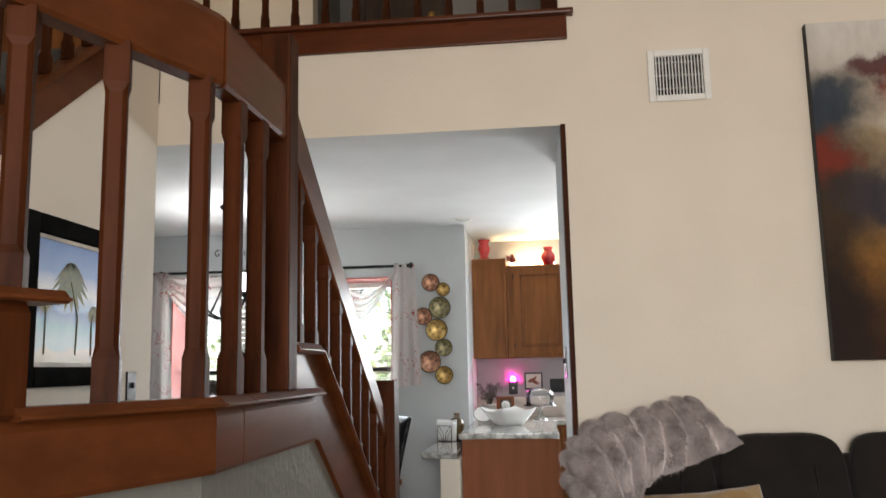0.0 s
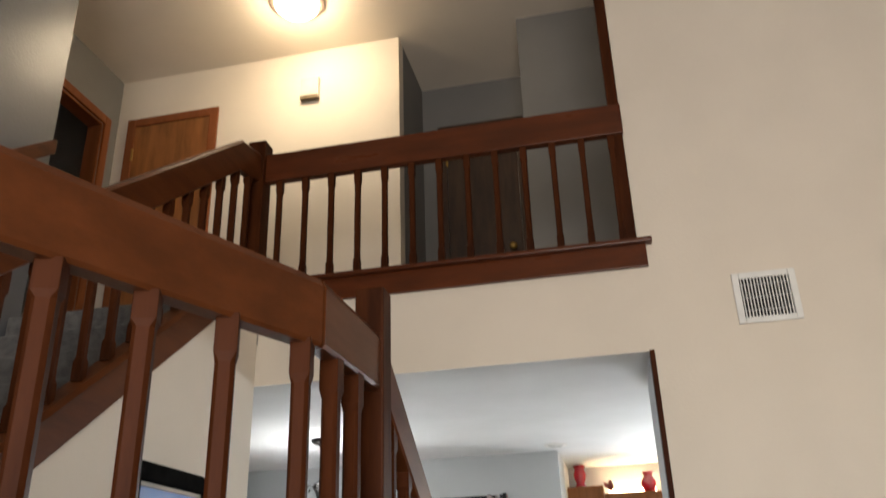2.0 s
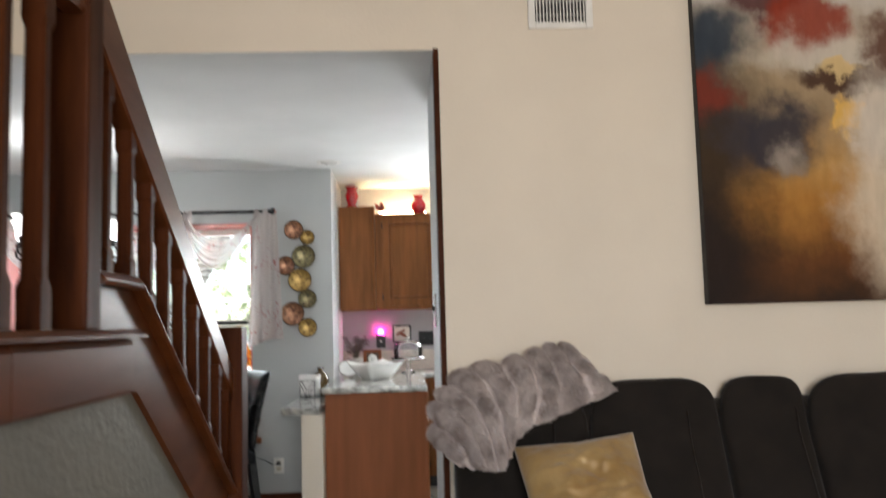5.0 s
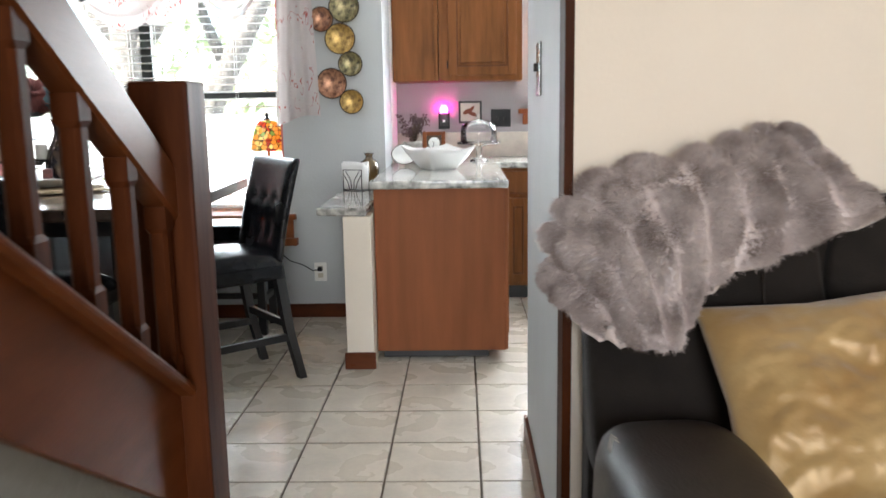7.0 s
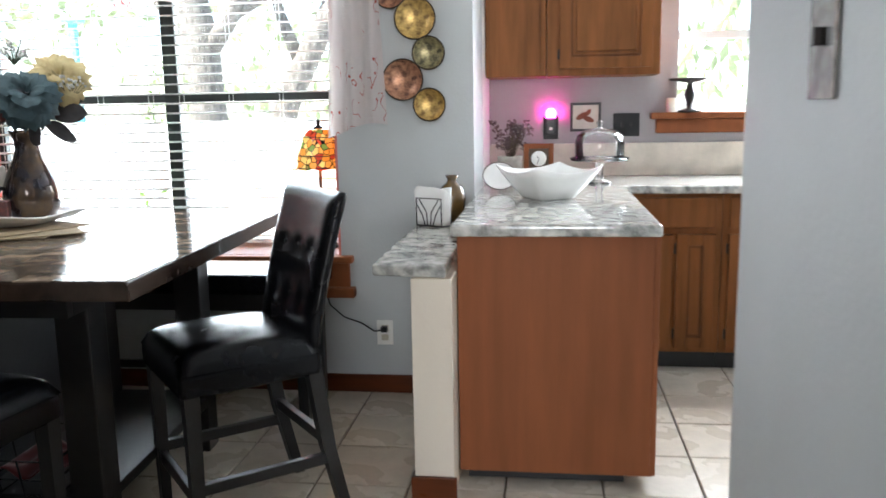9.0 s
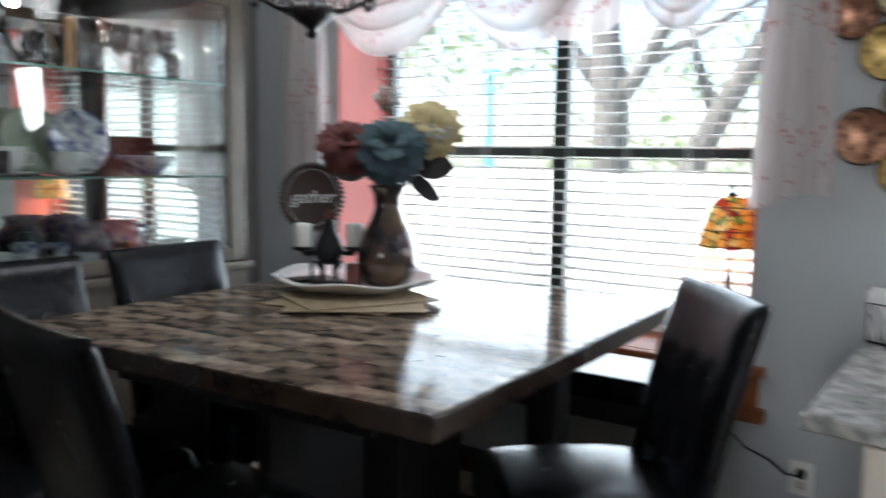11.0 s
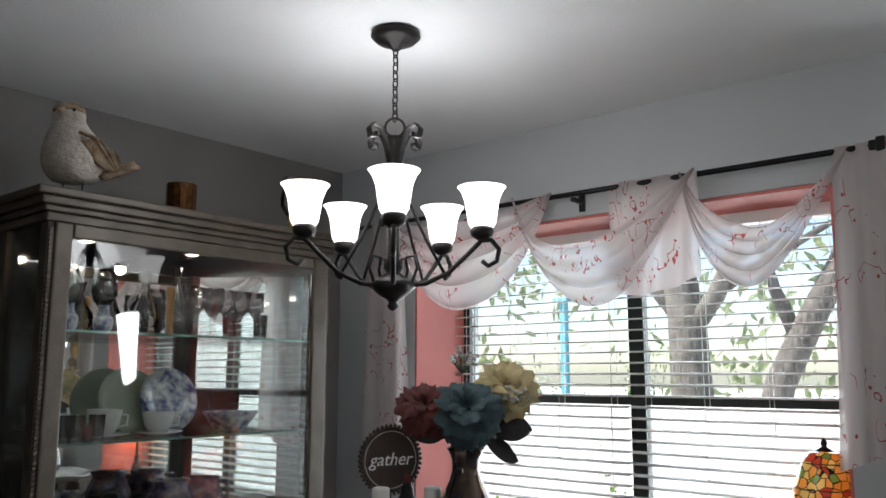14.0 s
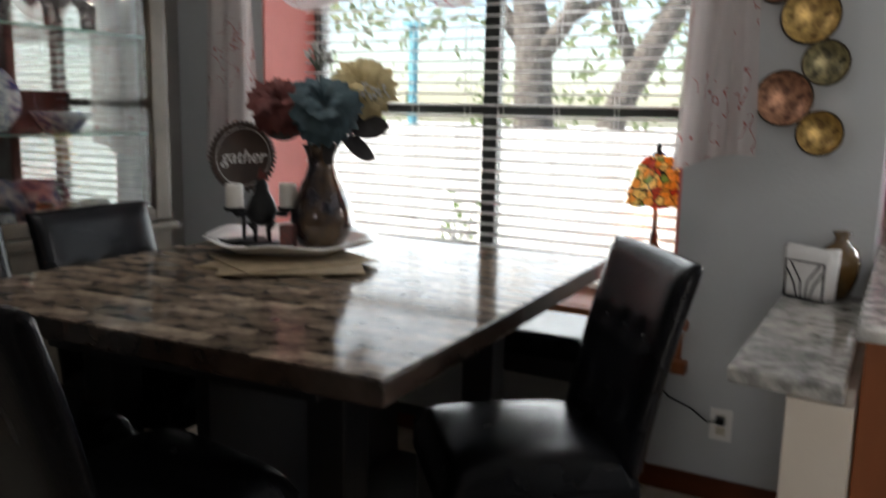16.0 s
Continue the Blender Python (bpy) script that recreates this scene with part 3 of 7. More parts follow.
# ---------------------------------------------------------------- kitchen
def panel_door(parent, name, x0, x1, y, z0, z1, material=OAK, knob=False):
    """A cabinet door facing the room: frame, recessed field and a raised middle."""
    b = bm_new()
    f = 0.055
    box(b, x0, x0 + f, y - 0.02, y, z0, z1, 0.003)
    box(b, x1 - f, x1, y - 0.02, y, z0, z1, 0.003)
    box(b, x0 + f, x1 - f, y - 0.02, y, z0, z0 + f, 0.003)
    box(b, x0 + f, x1 - f, y - 0.02, y, z1 - f, z1, 0.003)
    d = part(name, b, material, parent)
    b = bm_new()
    box(b, x0 + f - 0.004, x1 - f + 0.004, y - 0.010, y - 0.002, z0 + f - 0.004, z1 - f + 0.004)
    if x1 - x0 > 0.2 and z1 - z0 > 0.2:
        box(b, x0 + f + 0.025, x1 - f - 0.025, y - 0.018, y - 0.009, z0 + f + 0.025, z1 - f - 0.025, 0.006)
    part("field", b, material, d)
    # dark strips laid round the field stand in for shade in the groove
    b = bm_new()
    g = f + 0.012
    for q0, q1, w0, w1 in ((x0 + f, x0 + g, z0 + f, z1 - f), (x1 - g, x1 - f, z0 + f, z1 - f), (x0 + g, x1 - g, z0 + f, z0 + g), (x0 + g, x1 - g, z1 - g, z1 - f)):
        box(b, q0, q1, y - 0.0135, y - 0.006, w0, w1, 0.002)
    part("bead", b, OAK_GROOVE, d)
    for z in (z0 + 0.07, z1 - 0.07):
        bpart("hinge", IRON, d, x0 - 0.010, x0 - 0.001, y - 0.016, y - 0.004, z - 0.025, z + 0.025, 0.002)
    return d


isl = thing("kitchen_island", "reddish oak peninsula cabinet end with dark toe kick", "cabinet", (-0.355, 2.15, 0))
bpart("body", OAK_PLY, isl, -0.325, 0.325, 0.0, 1.27, 0.05, 0.874, 0.003)
bpart("toe_kick", BLACKWOOD, isl, -0.30, 0.24, 0.06, 1.25, 0.0, 0.05, 0.002)
bpart("corner_stile", OAK_PLY, isl, 0.318, 0.336, -0.004, 0.05, 0.055, 0.872, 0.003)
for k in range(2):
    bpart("door", OAK, isl, 0.326, 0.345, 0.07 + k * 0.58, 0.62 + k * 0.58, 0.12, 0.68, 0.006)
    bpart("drawer", OAK, isl, 0.326, 0.345, 0.07 + k * 0.58, 0.62 + k * 0.58, 0.71, 0.86, 0.006)
bm = bm_new()
box(bm, -0.70, -0.016, 2.12, 3.425, 0.875, 0.915, 0.012, 3)
single("island_worktop", bm, GRANITE, "polished speckled granite worktop on the peninsula", "worktop")
bm = bm_new()
box(bm, -0.818, -0.685, 2.02, WY, 0.0, 0.756, 0.003)
structure("half_wall", bm, CREAM, "cream half wall carrying the breakfast bar")
bm = bm_new()
box(bm, -0.829, -0.676, 2.006, 2.02, 0.0, 0.085, 0.004)
structure("baseboard_4", bm, WOODX, "brown baseboard on the half wall's end", "baseboard")
bm = bm_new()
slab(bm, [(-0.95, 2.05), (-0.703, 2.02), (-0.703, WY - 0.002), (-0.95, WY - 0.002)], "z", 0.757, 0.797)
bmesh.ops.bevel(bm, geom=bm.edges[:], offset=0.012, segments=3, profile=0.6, affect="EDGES")
single("breakfast_bar", bm, GRANITE, "lower granite breakfast bar along the half wall", "worktop")

# back counter with its base units
bm = bm_new()
box(bm, -0.698, 2.078, 3.43, 4.038, 0.875, 0.915, 0.012, 3)
single("back_worktop", bm, GRANITE, "speckled granite worktop along the kitchen wall", "worktop")
bm = bm_new()
box(bm, -0.698, 2.078, 4.018, 4.039, 0.9155, 1.09, 0.003)
structure("backsplash", bm, STONESPLASH, "cream stone backsplash strip above the worktop", "backsplash")
for i, (x0, x1) in enumerate(((0.0, 0.44), (0.442, 0.90), (0.902, 1.36), (1.362, 2.07))):
    u = thing("base_cabinet", "oak base cabinet with a drawer above panelled doors", "cabinet", ((x0 + x1) / 2, 3.47, 0), group="kitchen base cabinets")
    w = (x1 - x0) / 2
    bpart("body", OAK, u, -w, w, 0.0, 0.55, 0.095, 0.874, 0.003)
    bpart("toe_kick", BLACKWOOD, u, -w, w, 0.06, 0.5, 0.0, 0.095, 0.0)
    bpart("drawer", OAK, u, -w + 0.03, w - 0.03, -0.02, 0.0, 0.71, 0.855, 0.006)
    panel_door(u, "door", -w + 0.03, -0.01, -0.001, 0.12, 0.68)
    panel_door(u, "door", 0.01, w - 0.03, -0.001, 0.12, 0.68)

# upper units
uc = thing("wall_cabinet", "oak corner wall cabinet with a plain side panel", "cabinet", (-0.565, 3.71, 1.44), group="kitchen wall cabinets")
bpart("body", OAK, uc, -0.13, 0.173, 0.0, 0.325, 0.0, 0.885, 0.004)
bpart("face_frame", OAK, uc, 0.145, 0.173, -0.012, 0.0, 0.0, 0.885, 0.003)
uc = thing("wall_cabinet", "honey oak wall cabinet with a raised-panel door", "cabinet", (-0.11, 3.71, 1.44), group="kitchen wall cabinets")
bpart("body", OAK, uc, -0.278, 0.275, 0.006, 0.325, 0.0, 0.815, 0.004)
bpart("face_frame", OAK, uc, -0.278, 0.275, -0.006, 0.006, 0.0, 0.815, 0.002)
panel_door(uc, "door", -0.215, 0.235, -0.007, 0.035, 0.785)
# glow of a strip lamp on top of the cabinets
strip = thing("strip_lamp", "warm strip lamp lying on top of the wall cabinets", "lamp", (-0.2, 3.93, 2.255))
bpart("housing", WHITEPLASTIC, strip, -0.16, 0.26, -0.03, 0.03, 0.0, 0.03, 0.004)
bpart("tube", glow("warm_tube", (1.0, 0.76, 0.42), 16.0), strip, -0.15, 0.25, -0.02, 0.02, 0.031, 0.05, 0.006)

REDGLASS = mat("ruby_red_glass", (0.42, 0.012, 0.016), 0.08, vary=0.15, scale=8, grain=60, bump=0.0, coat=0.5)
for x, y, z, prof, lab in ((-0.585, 3.80, 2.325, [(0.045, 0), (0.05, 0.01), (0.035, 0.03), (0.05, 0.07), (0.058, 0.11), (0.042, 0.15), (0.058, 0.185), (0.053, 0.184), (0.038, 0.15), (0.05, 0.11)], "ruby red glass vase with a waisted neck on the cabinet"),
                           (-0.01, 3.78, 2.255, [(0.04, 0), (0.045, 0.012), (0.062, 0.05), (0.064, 0.09), (0.04, 0.125), (0.034, 0.14), (0.05, 0.165), (0.046, 0.164), (0.03, 0.14), (0.036, 0.12)], "round ruby red glass vase on the cabinet")):
    bm = bm_new()
    lathe(bm, prof, 28)
    single("vase", bm, REDGLASS, lab, "vase", (x, y, z), group="red vases")
bm = bm_new()
lathe(bm, [(0.02, 0), (0.022, 0.006), (0.008, 0.012), (0.006, 0.03), (0.026, 0.05), (0.03, 0.07), (0.016, 0.09), (0.018, 0.105), (0.005, 0.12)], 16)
slab(bm, [(-0.05, 0.06), (-0.02, 0.05), (-0.02, 0.09), (-0.06, 0.11)], "y", -0.004, 0.004)
single("figurine", bm, mat("dark_red_ceramic", (0.22, 0.03, 0.02), 0.3), "small dark red bird figurine on the cabinet", "figurine", (-0.33, 3.80, 2.255))

# kitchen window
kw = thing("window_2", "kitchen window in a white frame with oak sill", "window", (0.66, 4.10, 1.25), kind="structure")
for x0, x1, z0, z1 in ((-0.45, -0.41, 0, 0.8), (0.41, 0.45, 0, 0.8), (-0.41, 0.41, 0, 0.04), (-0.41, 0.41, 0.76, 0.8), (-0.41, 0.41, 0.38, 0.42)):
    bpart("window_frame", WHITEPLASTIC, kw, x0, x1, -0.02, 0.03, z0, z1, 0.003)
bpart("pane", PANE, kw, -0.41, 0.41, 0.004, 0.008, 0.04, 0.76, 0)
bpart("window_sill", OAK_PLY, kw, -0.50, 0.50, -0.13, -0.055, -0.035, -0.001, 0.006)
bpart("apron", OAK_PLY, kw, -0.47, 0.47, -0.09, -0.062, -0.11, -0.036, 0.006)
bm = bm_new()
lathe(bm, [(0.06, 0), (0.06, 0.008), (0.015, 0.02), (0.02, 0.05), (0.034, 0.09), (0.018, 0.13), (0.014, 0.15), (0.11, 0.165), (0.11, 0.175)], 24)
single("pedestal_stand", bm, BLACKWOOD, "black turned pedestal stand on the window sill", "stand", (0.36, 4.005, 1.25))
bm = bm_new()
lathe(bm, [(0.025, 0), (0.027, 0.004), (0.027, 0.07), (0.02, 0.075)], 20)
single("candle", bm, mat("ivory_wax", (0.8, 0.74, 0.62), 0.5, bump=0.02), "short ivory pillar candle on the window sill", "candle", (0.265, 4.00, 1.25))

# night light
nl = thing("night_light", "plug-in night light glowing magenta on a black outlet", "night light", (-0.366, 4.04, 1.12))
bpart("outlet_plate", BLACKMETAL, nl, -0.04, 0.04, -0.006, 0.0, -0.005, 0.12, 0.003)
bpart("body", BLACKWOOD, nl, -0.028, 0.028, -0.035, -0.006, 0.02, 0.11, 0.006)
bm = bm_new()
lathe(bm, [(0.026, 0.0), (0.028, 0.02), (0.024, 0.04), (0.012, 0.052)], 20, (0, -0.022, 0.11))
part("dome", bm, glow("magenta_glow", (1.0, 0.02, 0.42), 14.0), nl)
bpart("sensor", WHITEPLASTIC, nl, -0.008, 0.008, -0.038, -0.035, 0.045, 0.06, 0.002)
# small framed print
pf = thing("framed_print", "small black framed print of brown leaves", "picture", (-0.18, 4.04, 1.232))
for x0, x1, z0, z1 in ((-0.082, -0.068, -0.077, 0.077), (0.068, 0.082, -0.077, 0.077), (-0.068, 0.068, -0.077, -0.063), (-0.068, 0.068, 0.063, 0.077)):
    bpart("frame", BLACKWOOD, pf, x0, x1, -0.016, 0, z0, z1, 0.002)
bpart("mat_board", mat("cream_paper", (0.74, 0.69, 0.6), 0.8), pf, -0.068, 0.068, -0.008, -0.002, -0.063, 0.063, 0)
bm = bm_new()
for x, z, a, l in ((-0.02, 0.005, 0.5, 0.035), (0.015, -0.012, -0.4, 0.032), (0.012, 0.022, 0.9, 0.025)):
    vs = [bm.verts.new((x + l * math.cos(t) * math.cos(a) - 0.45 * l * math.sin(t) * math.sin(a), -0.0105, z + l * math.cos(t) * math.sin(a) + 0.45 * l * math.sin(t) * math.cos(a))) for t in [k * math.pi / 6 for k in range(12)]]
    bm.faces.new(vs)
part("leaf_print", bm, mat("brown_ink", (0.25, 0.08, 0.04), 0.8), pf)
# black double switch
sw = thing("switch_plate", "black double light switch plate on the kitchen wall", "switch", (0.037, 4.04, 1.187))
bpart("plate", BLACKMETAL, sw, -0.07, 0.07, -0.007, 0, -0.062, 0.062, 0.003)
for x in (-0.024, 0.024):
    bpart("toggle", IRON, sw, x - 0.006, x + 0.006, -0.018, -0.007, -0.014, 0.012, 0.002)
# white square bowl
bm = bm_new()
rings = []
for r, z, c in ((0.075, 0.0, 0), (0.085, 0.006, 0), (0.12, 0.05, 0.004), (0.155, 0.098, 0.016), (0.172, 0.125, 0.026), (0.168, 0.126, 0.026), (0.15, 0.096, 0.014), (0.11, 0.05, 0.003), (0.07, 0.014, 0)):
    ring = []
    for k in range(48):
        t = 2 * math.pi * k / 48
        q = 1.0 / max(abs(math.cos(t)), abs(math.sin(t)))
        s = 0.25 + 0.75 * q
        ring.append(bm.verts.new((r * s * math.cos(t), r * s * math.sin(t), z + c * (q - 1.2) * 2.2)))
    rings.append(ring)
for a, b in zip(rings, rings[1:]):
    for k in range(48):
        f = bm.faces.new((a[k], a[(k + 1) % 48], b[(k + 1) % 48], b[k]))
        f.smooth = True
bm.faces.new(rings[0][::-1]), bm.faces.new(rings[-1])
single("bowl", bm, CHINA, "square white china bowl on the granite worktop", "bowl", (-0.38, 2.91, 0.915), 32)
# small plate leaning on the wall
bm = bm_new()
lathe(bm, [(0.004, 0.006), (0.05, 0.006), (0.072, 0.016), (0.076, 0.016), (0.074, 0.012), (0.05, 0.0), (0.004, 0.0)], 32, squash=0.85)
ob = single("plate", bm, [CHINA], "small white oval plate with a dark rim leaning back", "plate")
ob.matrix_basis = pose(-0.60, 3.20, 0.982, 68, 0, 12)
rim = bm_new()
tube(rim, [(0.0755 * math.cos(t), 0.064 * math.sin(t), 0.0155) for t in [k * math.pi / 20 for k in range(40)]], 0.0025, 6, True)
part("rim", rim, mat("bronze_glaze", (0.05, 0.03, 0.02), 0.3), ob, "thin dark bronze rim")
# clock on an easel
ck = thing("desk_clock", "small square wooden clock on a black easel", "clock", (-0.43, 3.66, 0.915), 8)
bm = bm_new()
for s in (-1, 1):
    tube(bm, [(s * 0.05, -0.04, 0.0), (s * 0.03, 0.02, 0.06), (s * 0.012, 0.05, 0.15)], 0.006, 8)
tube(bm, [(-0.055, -0.03, 0.035), (0.055, -0.03, 0.035)], 0.006, 8)
part("easel", bm, BLACKMETAL, ck)
bm = bm_new()
for x0, x1, z0, z1 in ((-0.075, -0.05, 0.045, 0.195), (0.05, 0.075, 0.045, 0.195), (-0.05, 0.05, 0.045, 0.07), (-0.05, 0.05, 0.17, 0.195)):
    box(bm, x0, x1, -0.03, -0.005, z0, z1, 0.004)
part("case", bm, OAK_PLY, ck)
bpart("face_board", mat("dark_linen", (0.10, 0.07, 0.05), 0.7), ck, -0.05, 0.05, -0.02, -0.008, 0.07, 0.17, 0)
bm = bm_new()
lathe(bm, [(0.0, 0.0), (0.038, 0.0), (0.038, 0.006), (0.034, 0.008), (0.0005, 0.008)], 32)
d = part("dial", bm, CHINA, ck, "round white clock dial")
d.matrix_basis = pose(0, -0.021, 0.12, 90, 0, 0)
for a, l in ((40, 0.018), (160, 0.026)):
    h = bpart("clock_hand", BLACKMETAL, d, -0.0015, 0.0015, 0.0, l, 0.009, 0.0105, 0)
    h.matrix_basis = pose(0, 0, 0, 0, 0, a)
# planter with dried flowers
pl = thing("flower_pot", "pale stone pot of dark dried flowers by the wall", "plant", (-0.575, 3.72, 0.915))
bm = bm_new()
lathe(bm, [(0.05, 0), (0.055, 0.005), (0.062, 0.11), (0.066, 0.13), (0.058, 0.13), (0.052, 0.11)], 24)
part("pot", bm, mat("pale_stoneware", (0.48, 0.45, 0.40), 0.7, vary=0.2, scale=14, bump=0.2), pl)
rnd = random.Random(4)
bm, bl = bm_new(), bm_new()
for k in range(46):
    a, r, h = rnd.uniform(0, 6.28), rnd.uniform(0.02, 0.11), rnd.uniform(0.05, 0.19)
    p = Vector((r * math.cos(a), r * math.sin(a) * 0.8, 0.12 + h))
    tube(bm, [(0.01 * math.cos(a), 0.01 * math.sin(a), 0.11), p * 0.6 + Vector((0, 0, 0.06)), p], 0.0013, 4)
    for q in range(7):
        c = p + Vector([rnd.uniform(-0.018, 0.018) for _ in range(3)])
        s = rnd.uniform(0.006, 0.012)
        m = Matrix.LocRotScale(c, Euler((rnd.uniform(0, 3), rnd.uniform(0, 3), 0)), (s, s * 0.6, s * 0.25))
        bmesh.ops.create_icosphere(bl, subdivisions=1, radius=1, matrix=m)
part("stems", bm, mat("dry_stem", (0.09, 0.07, 0.04), 0.8), pl)
part("blossoms", bl, mat("dusky_dried_petals", (0.055, 0.035, 0.04), 0.8, vary=0.3, scale=40, color2=(0.16, 0.12, 0.11)), pl)
# cake stand with glass dome
cs = thing("cake_stand", "clear glass cake stand under a domed lid", "cake stand", (-0.13, 3.58, 0.915))
bm = bm_new()
lathe(bm, [(0.06, 0), (0.062, 0.006), (0.02, 0.02), (0.016, 0.06), (0.025, 0.1), (0.14, 0.112), (0.145, 0.125), (0.14, 0.122), (0.02, 0.118)], 36)
part("pedestal", bm, CLEAR, cs)
bm = bm_new()
lathe(bm, [(0.118, 0.124), (0.12, 0.126), (0.12, 0.20), (0.11, 0.235), (0.08, 0.258), (0.03, 0.268), (0.012, 0.27), (0.01, 0.28), (0.018, 0.292), (0.012, 0.304), (0.002, 0.306)], 36)
part("dome_lid", bm, CLEAR, cs)
# napkin holder and bottle vase on the bar
nh = thing("napkin_holder", "black wire napkin holder full of white napkins", "napkin holder", (-0.865, 2.93, 0.797), -28)
bm = bm_new()
for y in (-0.035, 0.035):
    tube(bm, [(-0.065, y, 0.004), (-0.065, y, 0.12), (0.065, y, 0.12), (0.065, y, 0.004)], 0.003, 6)
    for s in (-1, 1):
        tube(bm, [(s * 0.008, y, 0.004), (s * 0.012, y, 0.06), (s * 0.05, y, 0.115)], 0.0025, 6)
        tube(bm, [(s * 0.02, y, 0.004), (s * 0.035, y, 0.05), (s * 0.06, y, 0.09)], 0.0025, 6)
    tube(bm, [(-0.065, y, 0.004), (0.065, y, 0.004)], 0.003, 6)
for x in (-0.065, 0.065):
    tube(bm, [(x, -0.035, 0.004), (x, 0.035, 0.004)], 0.003, 6)
part("wire_frame", bm, BLACKMETAL, nh)
for k in range(6):
    o = k * 0.0095
    bm = bm_new()
    sheet(bm, lambda u, v: ((u - 0.5) * (0.145 + 0.02 * v), -0.027 + o + 0.004 * math.sin(5 * u + k) * v, 0.006 + v * (0.15 + 0.012 * math.sin(3 * u + k * 0.9))), 10, 6)
    solidify(part("napkin", bm, mat("white_paper_napkin", (0.82, 0.82, 0.8), 0.9, bump=0.2, vary=0.03) if k == 0 else bpy.data.materials["white_paper_napkin"], nh), 0.005)
bm = bm_new()
lathe(bm, [(0.03, 0), (0.036, 0.005), (0.055, 0.07), (0.06, 0.12), (0.05, 0.16), (0.024, 0.18), (0.02, 0.195), (0.03, 0.212), (0.026, 0.212), (0.016, 0.195)], 28)
single("bottle_vase", bm, mat("amber_bronze_glaze", (0.13, 0.075, 0.025), 0.2, vary=0.3, scale=10, coat=0.5), "bulbous amber bronze vase on the breakfast bar", "vase", (-0.79, 2.98, 0.797))

# switch on the opening's side
sp = thing("switch_plate", "mirrored metal switch plate on the opening's side", "switch", (0.0, 0.70, 1.38))
bpart("plate", mat("antiqued_mirror", (0.35, 0.34, 0.33), 0.2, metal=0.9, vary=0.3, scale=30), sp, -0.007, 0, -0.055, 0.055, -0.085, 0.075, 0.003)
bpart("toggle", IRON, sp, -0.02, -0.007, -0.006, 0.006, -0.012, 0.014, 0.002)
# outlet with a cord under the plates
ol = thing("wall_outlet", "ivory wall outlet with a black plug in it", "outlet", (-1.118, WY, 0.285))
bpart("plate", WHITEPLASTIC, ol, -0.038, 0.038, -0.006, 0, -0.058, 0.058, 0.003)
for z in (-0.022, 0.022):
    bpart("socket", mat("ivory_plastic", (0.62, 0.57, 0.45), 0.5), ol, -0.016, 0.016, -0.008, -0.006, z - 0.014, z + 0.014, 0.002)
bpart("plug", BLACKMETAL, ol, -0.014, 0.014, -0.036, -0.008, 0.008, 0.034, 0.004)
bm = bm_new()
tube(bm, [(-1.118, WY - 0.034, 0.306), (-1.16, WY - 0.04, 0.30), (-1.22, WY - 0.03, 0.335), (-1.30, WY - 0.025, 0.36), (-1.36, WY - 0.04, 0.42), (-1.44, WY + 0.05, 0.59), (-1.45, WY + 0.10, 0.655)], 0.0035, 6)
single("lamp_cord", bm, BLACKMETAL, "thin black lamp cord running to the outlet", "cord")

# bronze plates on the wall
PGOLD = mat("hammered_gold_lacquer", (0.62, 0.42, 0.14), 0.34, metal=0.6, vary=0.28, scale=45, grain=120, bump=0.12, color2=(0.17, 0.10, 0.035))
PBRON = mat("hammered_copper_lacquer", (0.52, 0.27, 0.16), 0.34, metal=0.6, vary=0.28, scale=45, grain=120, bump=0.12, color2=(0.11, 0.05, 0.035))
PGREEN = mat("hammered_olive_lacquer", (0.36, 0.31, 0.16), 0.34, metal=0.6, vary=0.3, scale=45, grain=120, bump=0.12, color2=(0.06, 0.055, 0.035))
RIMM = mat("dark_bronze_rim", (0.06, 0.045, 0.03), 0.35, metal=0.6)
for x, z, r, m, c in ((-0.985, 2.055, 0.072, PBRON, "copper"), (-0.883, 1.995, 0.055, PGOLD, "gold"), (-0.913, 1.849, 0.088, PGREEN, "olive bronze"), (-1.048, 1.782, 0.07, PBRON, "copper"),
                      (-0.942, 1.67, 0.088, PGOLD, "gold"), (-0.887, 1.526, 0.07, PGREEN, "olive bronze"), (-1.0, 1.416, 0.088, PBRON, "copper"), (-0.887, 1.309, 0.07, PGOLD, "gold")):
    wp = thing("wall_plate", "round %s lacquered plate hung on the grey wall" % c, "plate", (x, WY, z), group="plates on the wall")
    bm = bm_new()
    lathe(bm, [(0.0005, 0.012), (0.5 * r, 0.013), (0.8 * r, 0.022), (0.95 * r, 0.04), (r, 0.042), (r, 0.038), (0.8 * r, 0.014), (0.4 * r, 0.0), (0.0005, 0.0)], 36, cap=False)
    part("dish", bm, m, wp).matrix_basis = pose(0, 0, 0, 90, 0, 0)
    bm = bm_new()
    tube(bm, [(0.985 * r * math.cos(t), -0.041, 0.985 * r * math.sin(t)) for t in [k * math.pi / 24 for k in range(48)]], 0.0035, 6, True)
    part("rim", bm, RIMM, wp)

# recessed lamp in the kitchen ceiling
rl = thing("recessed_lamp", "round white recessed ceiling lamp, unlit", "lamp", (-0.69, 2.80, KC))
bm = bm_new()
lathe(bm, [(0.062, -0.004), (0.085, -0.006), (0.09, -0.002), (0.09, 0.0)], 32, cap=False)
part("trim_ring", bm, WHITEMETAL, rl)
bm = bm_new()
lathe(bm, [(0.0005, -0.016), (0.04, -0.012), (0.06, -0.003)], 24, cap=False)
part("bulb", bm, CHINA, rl)

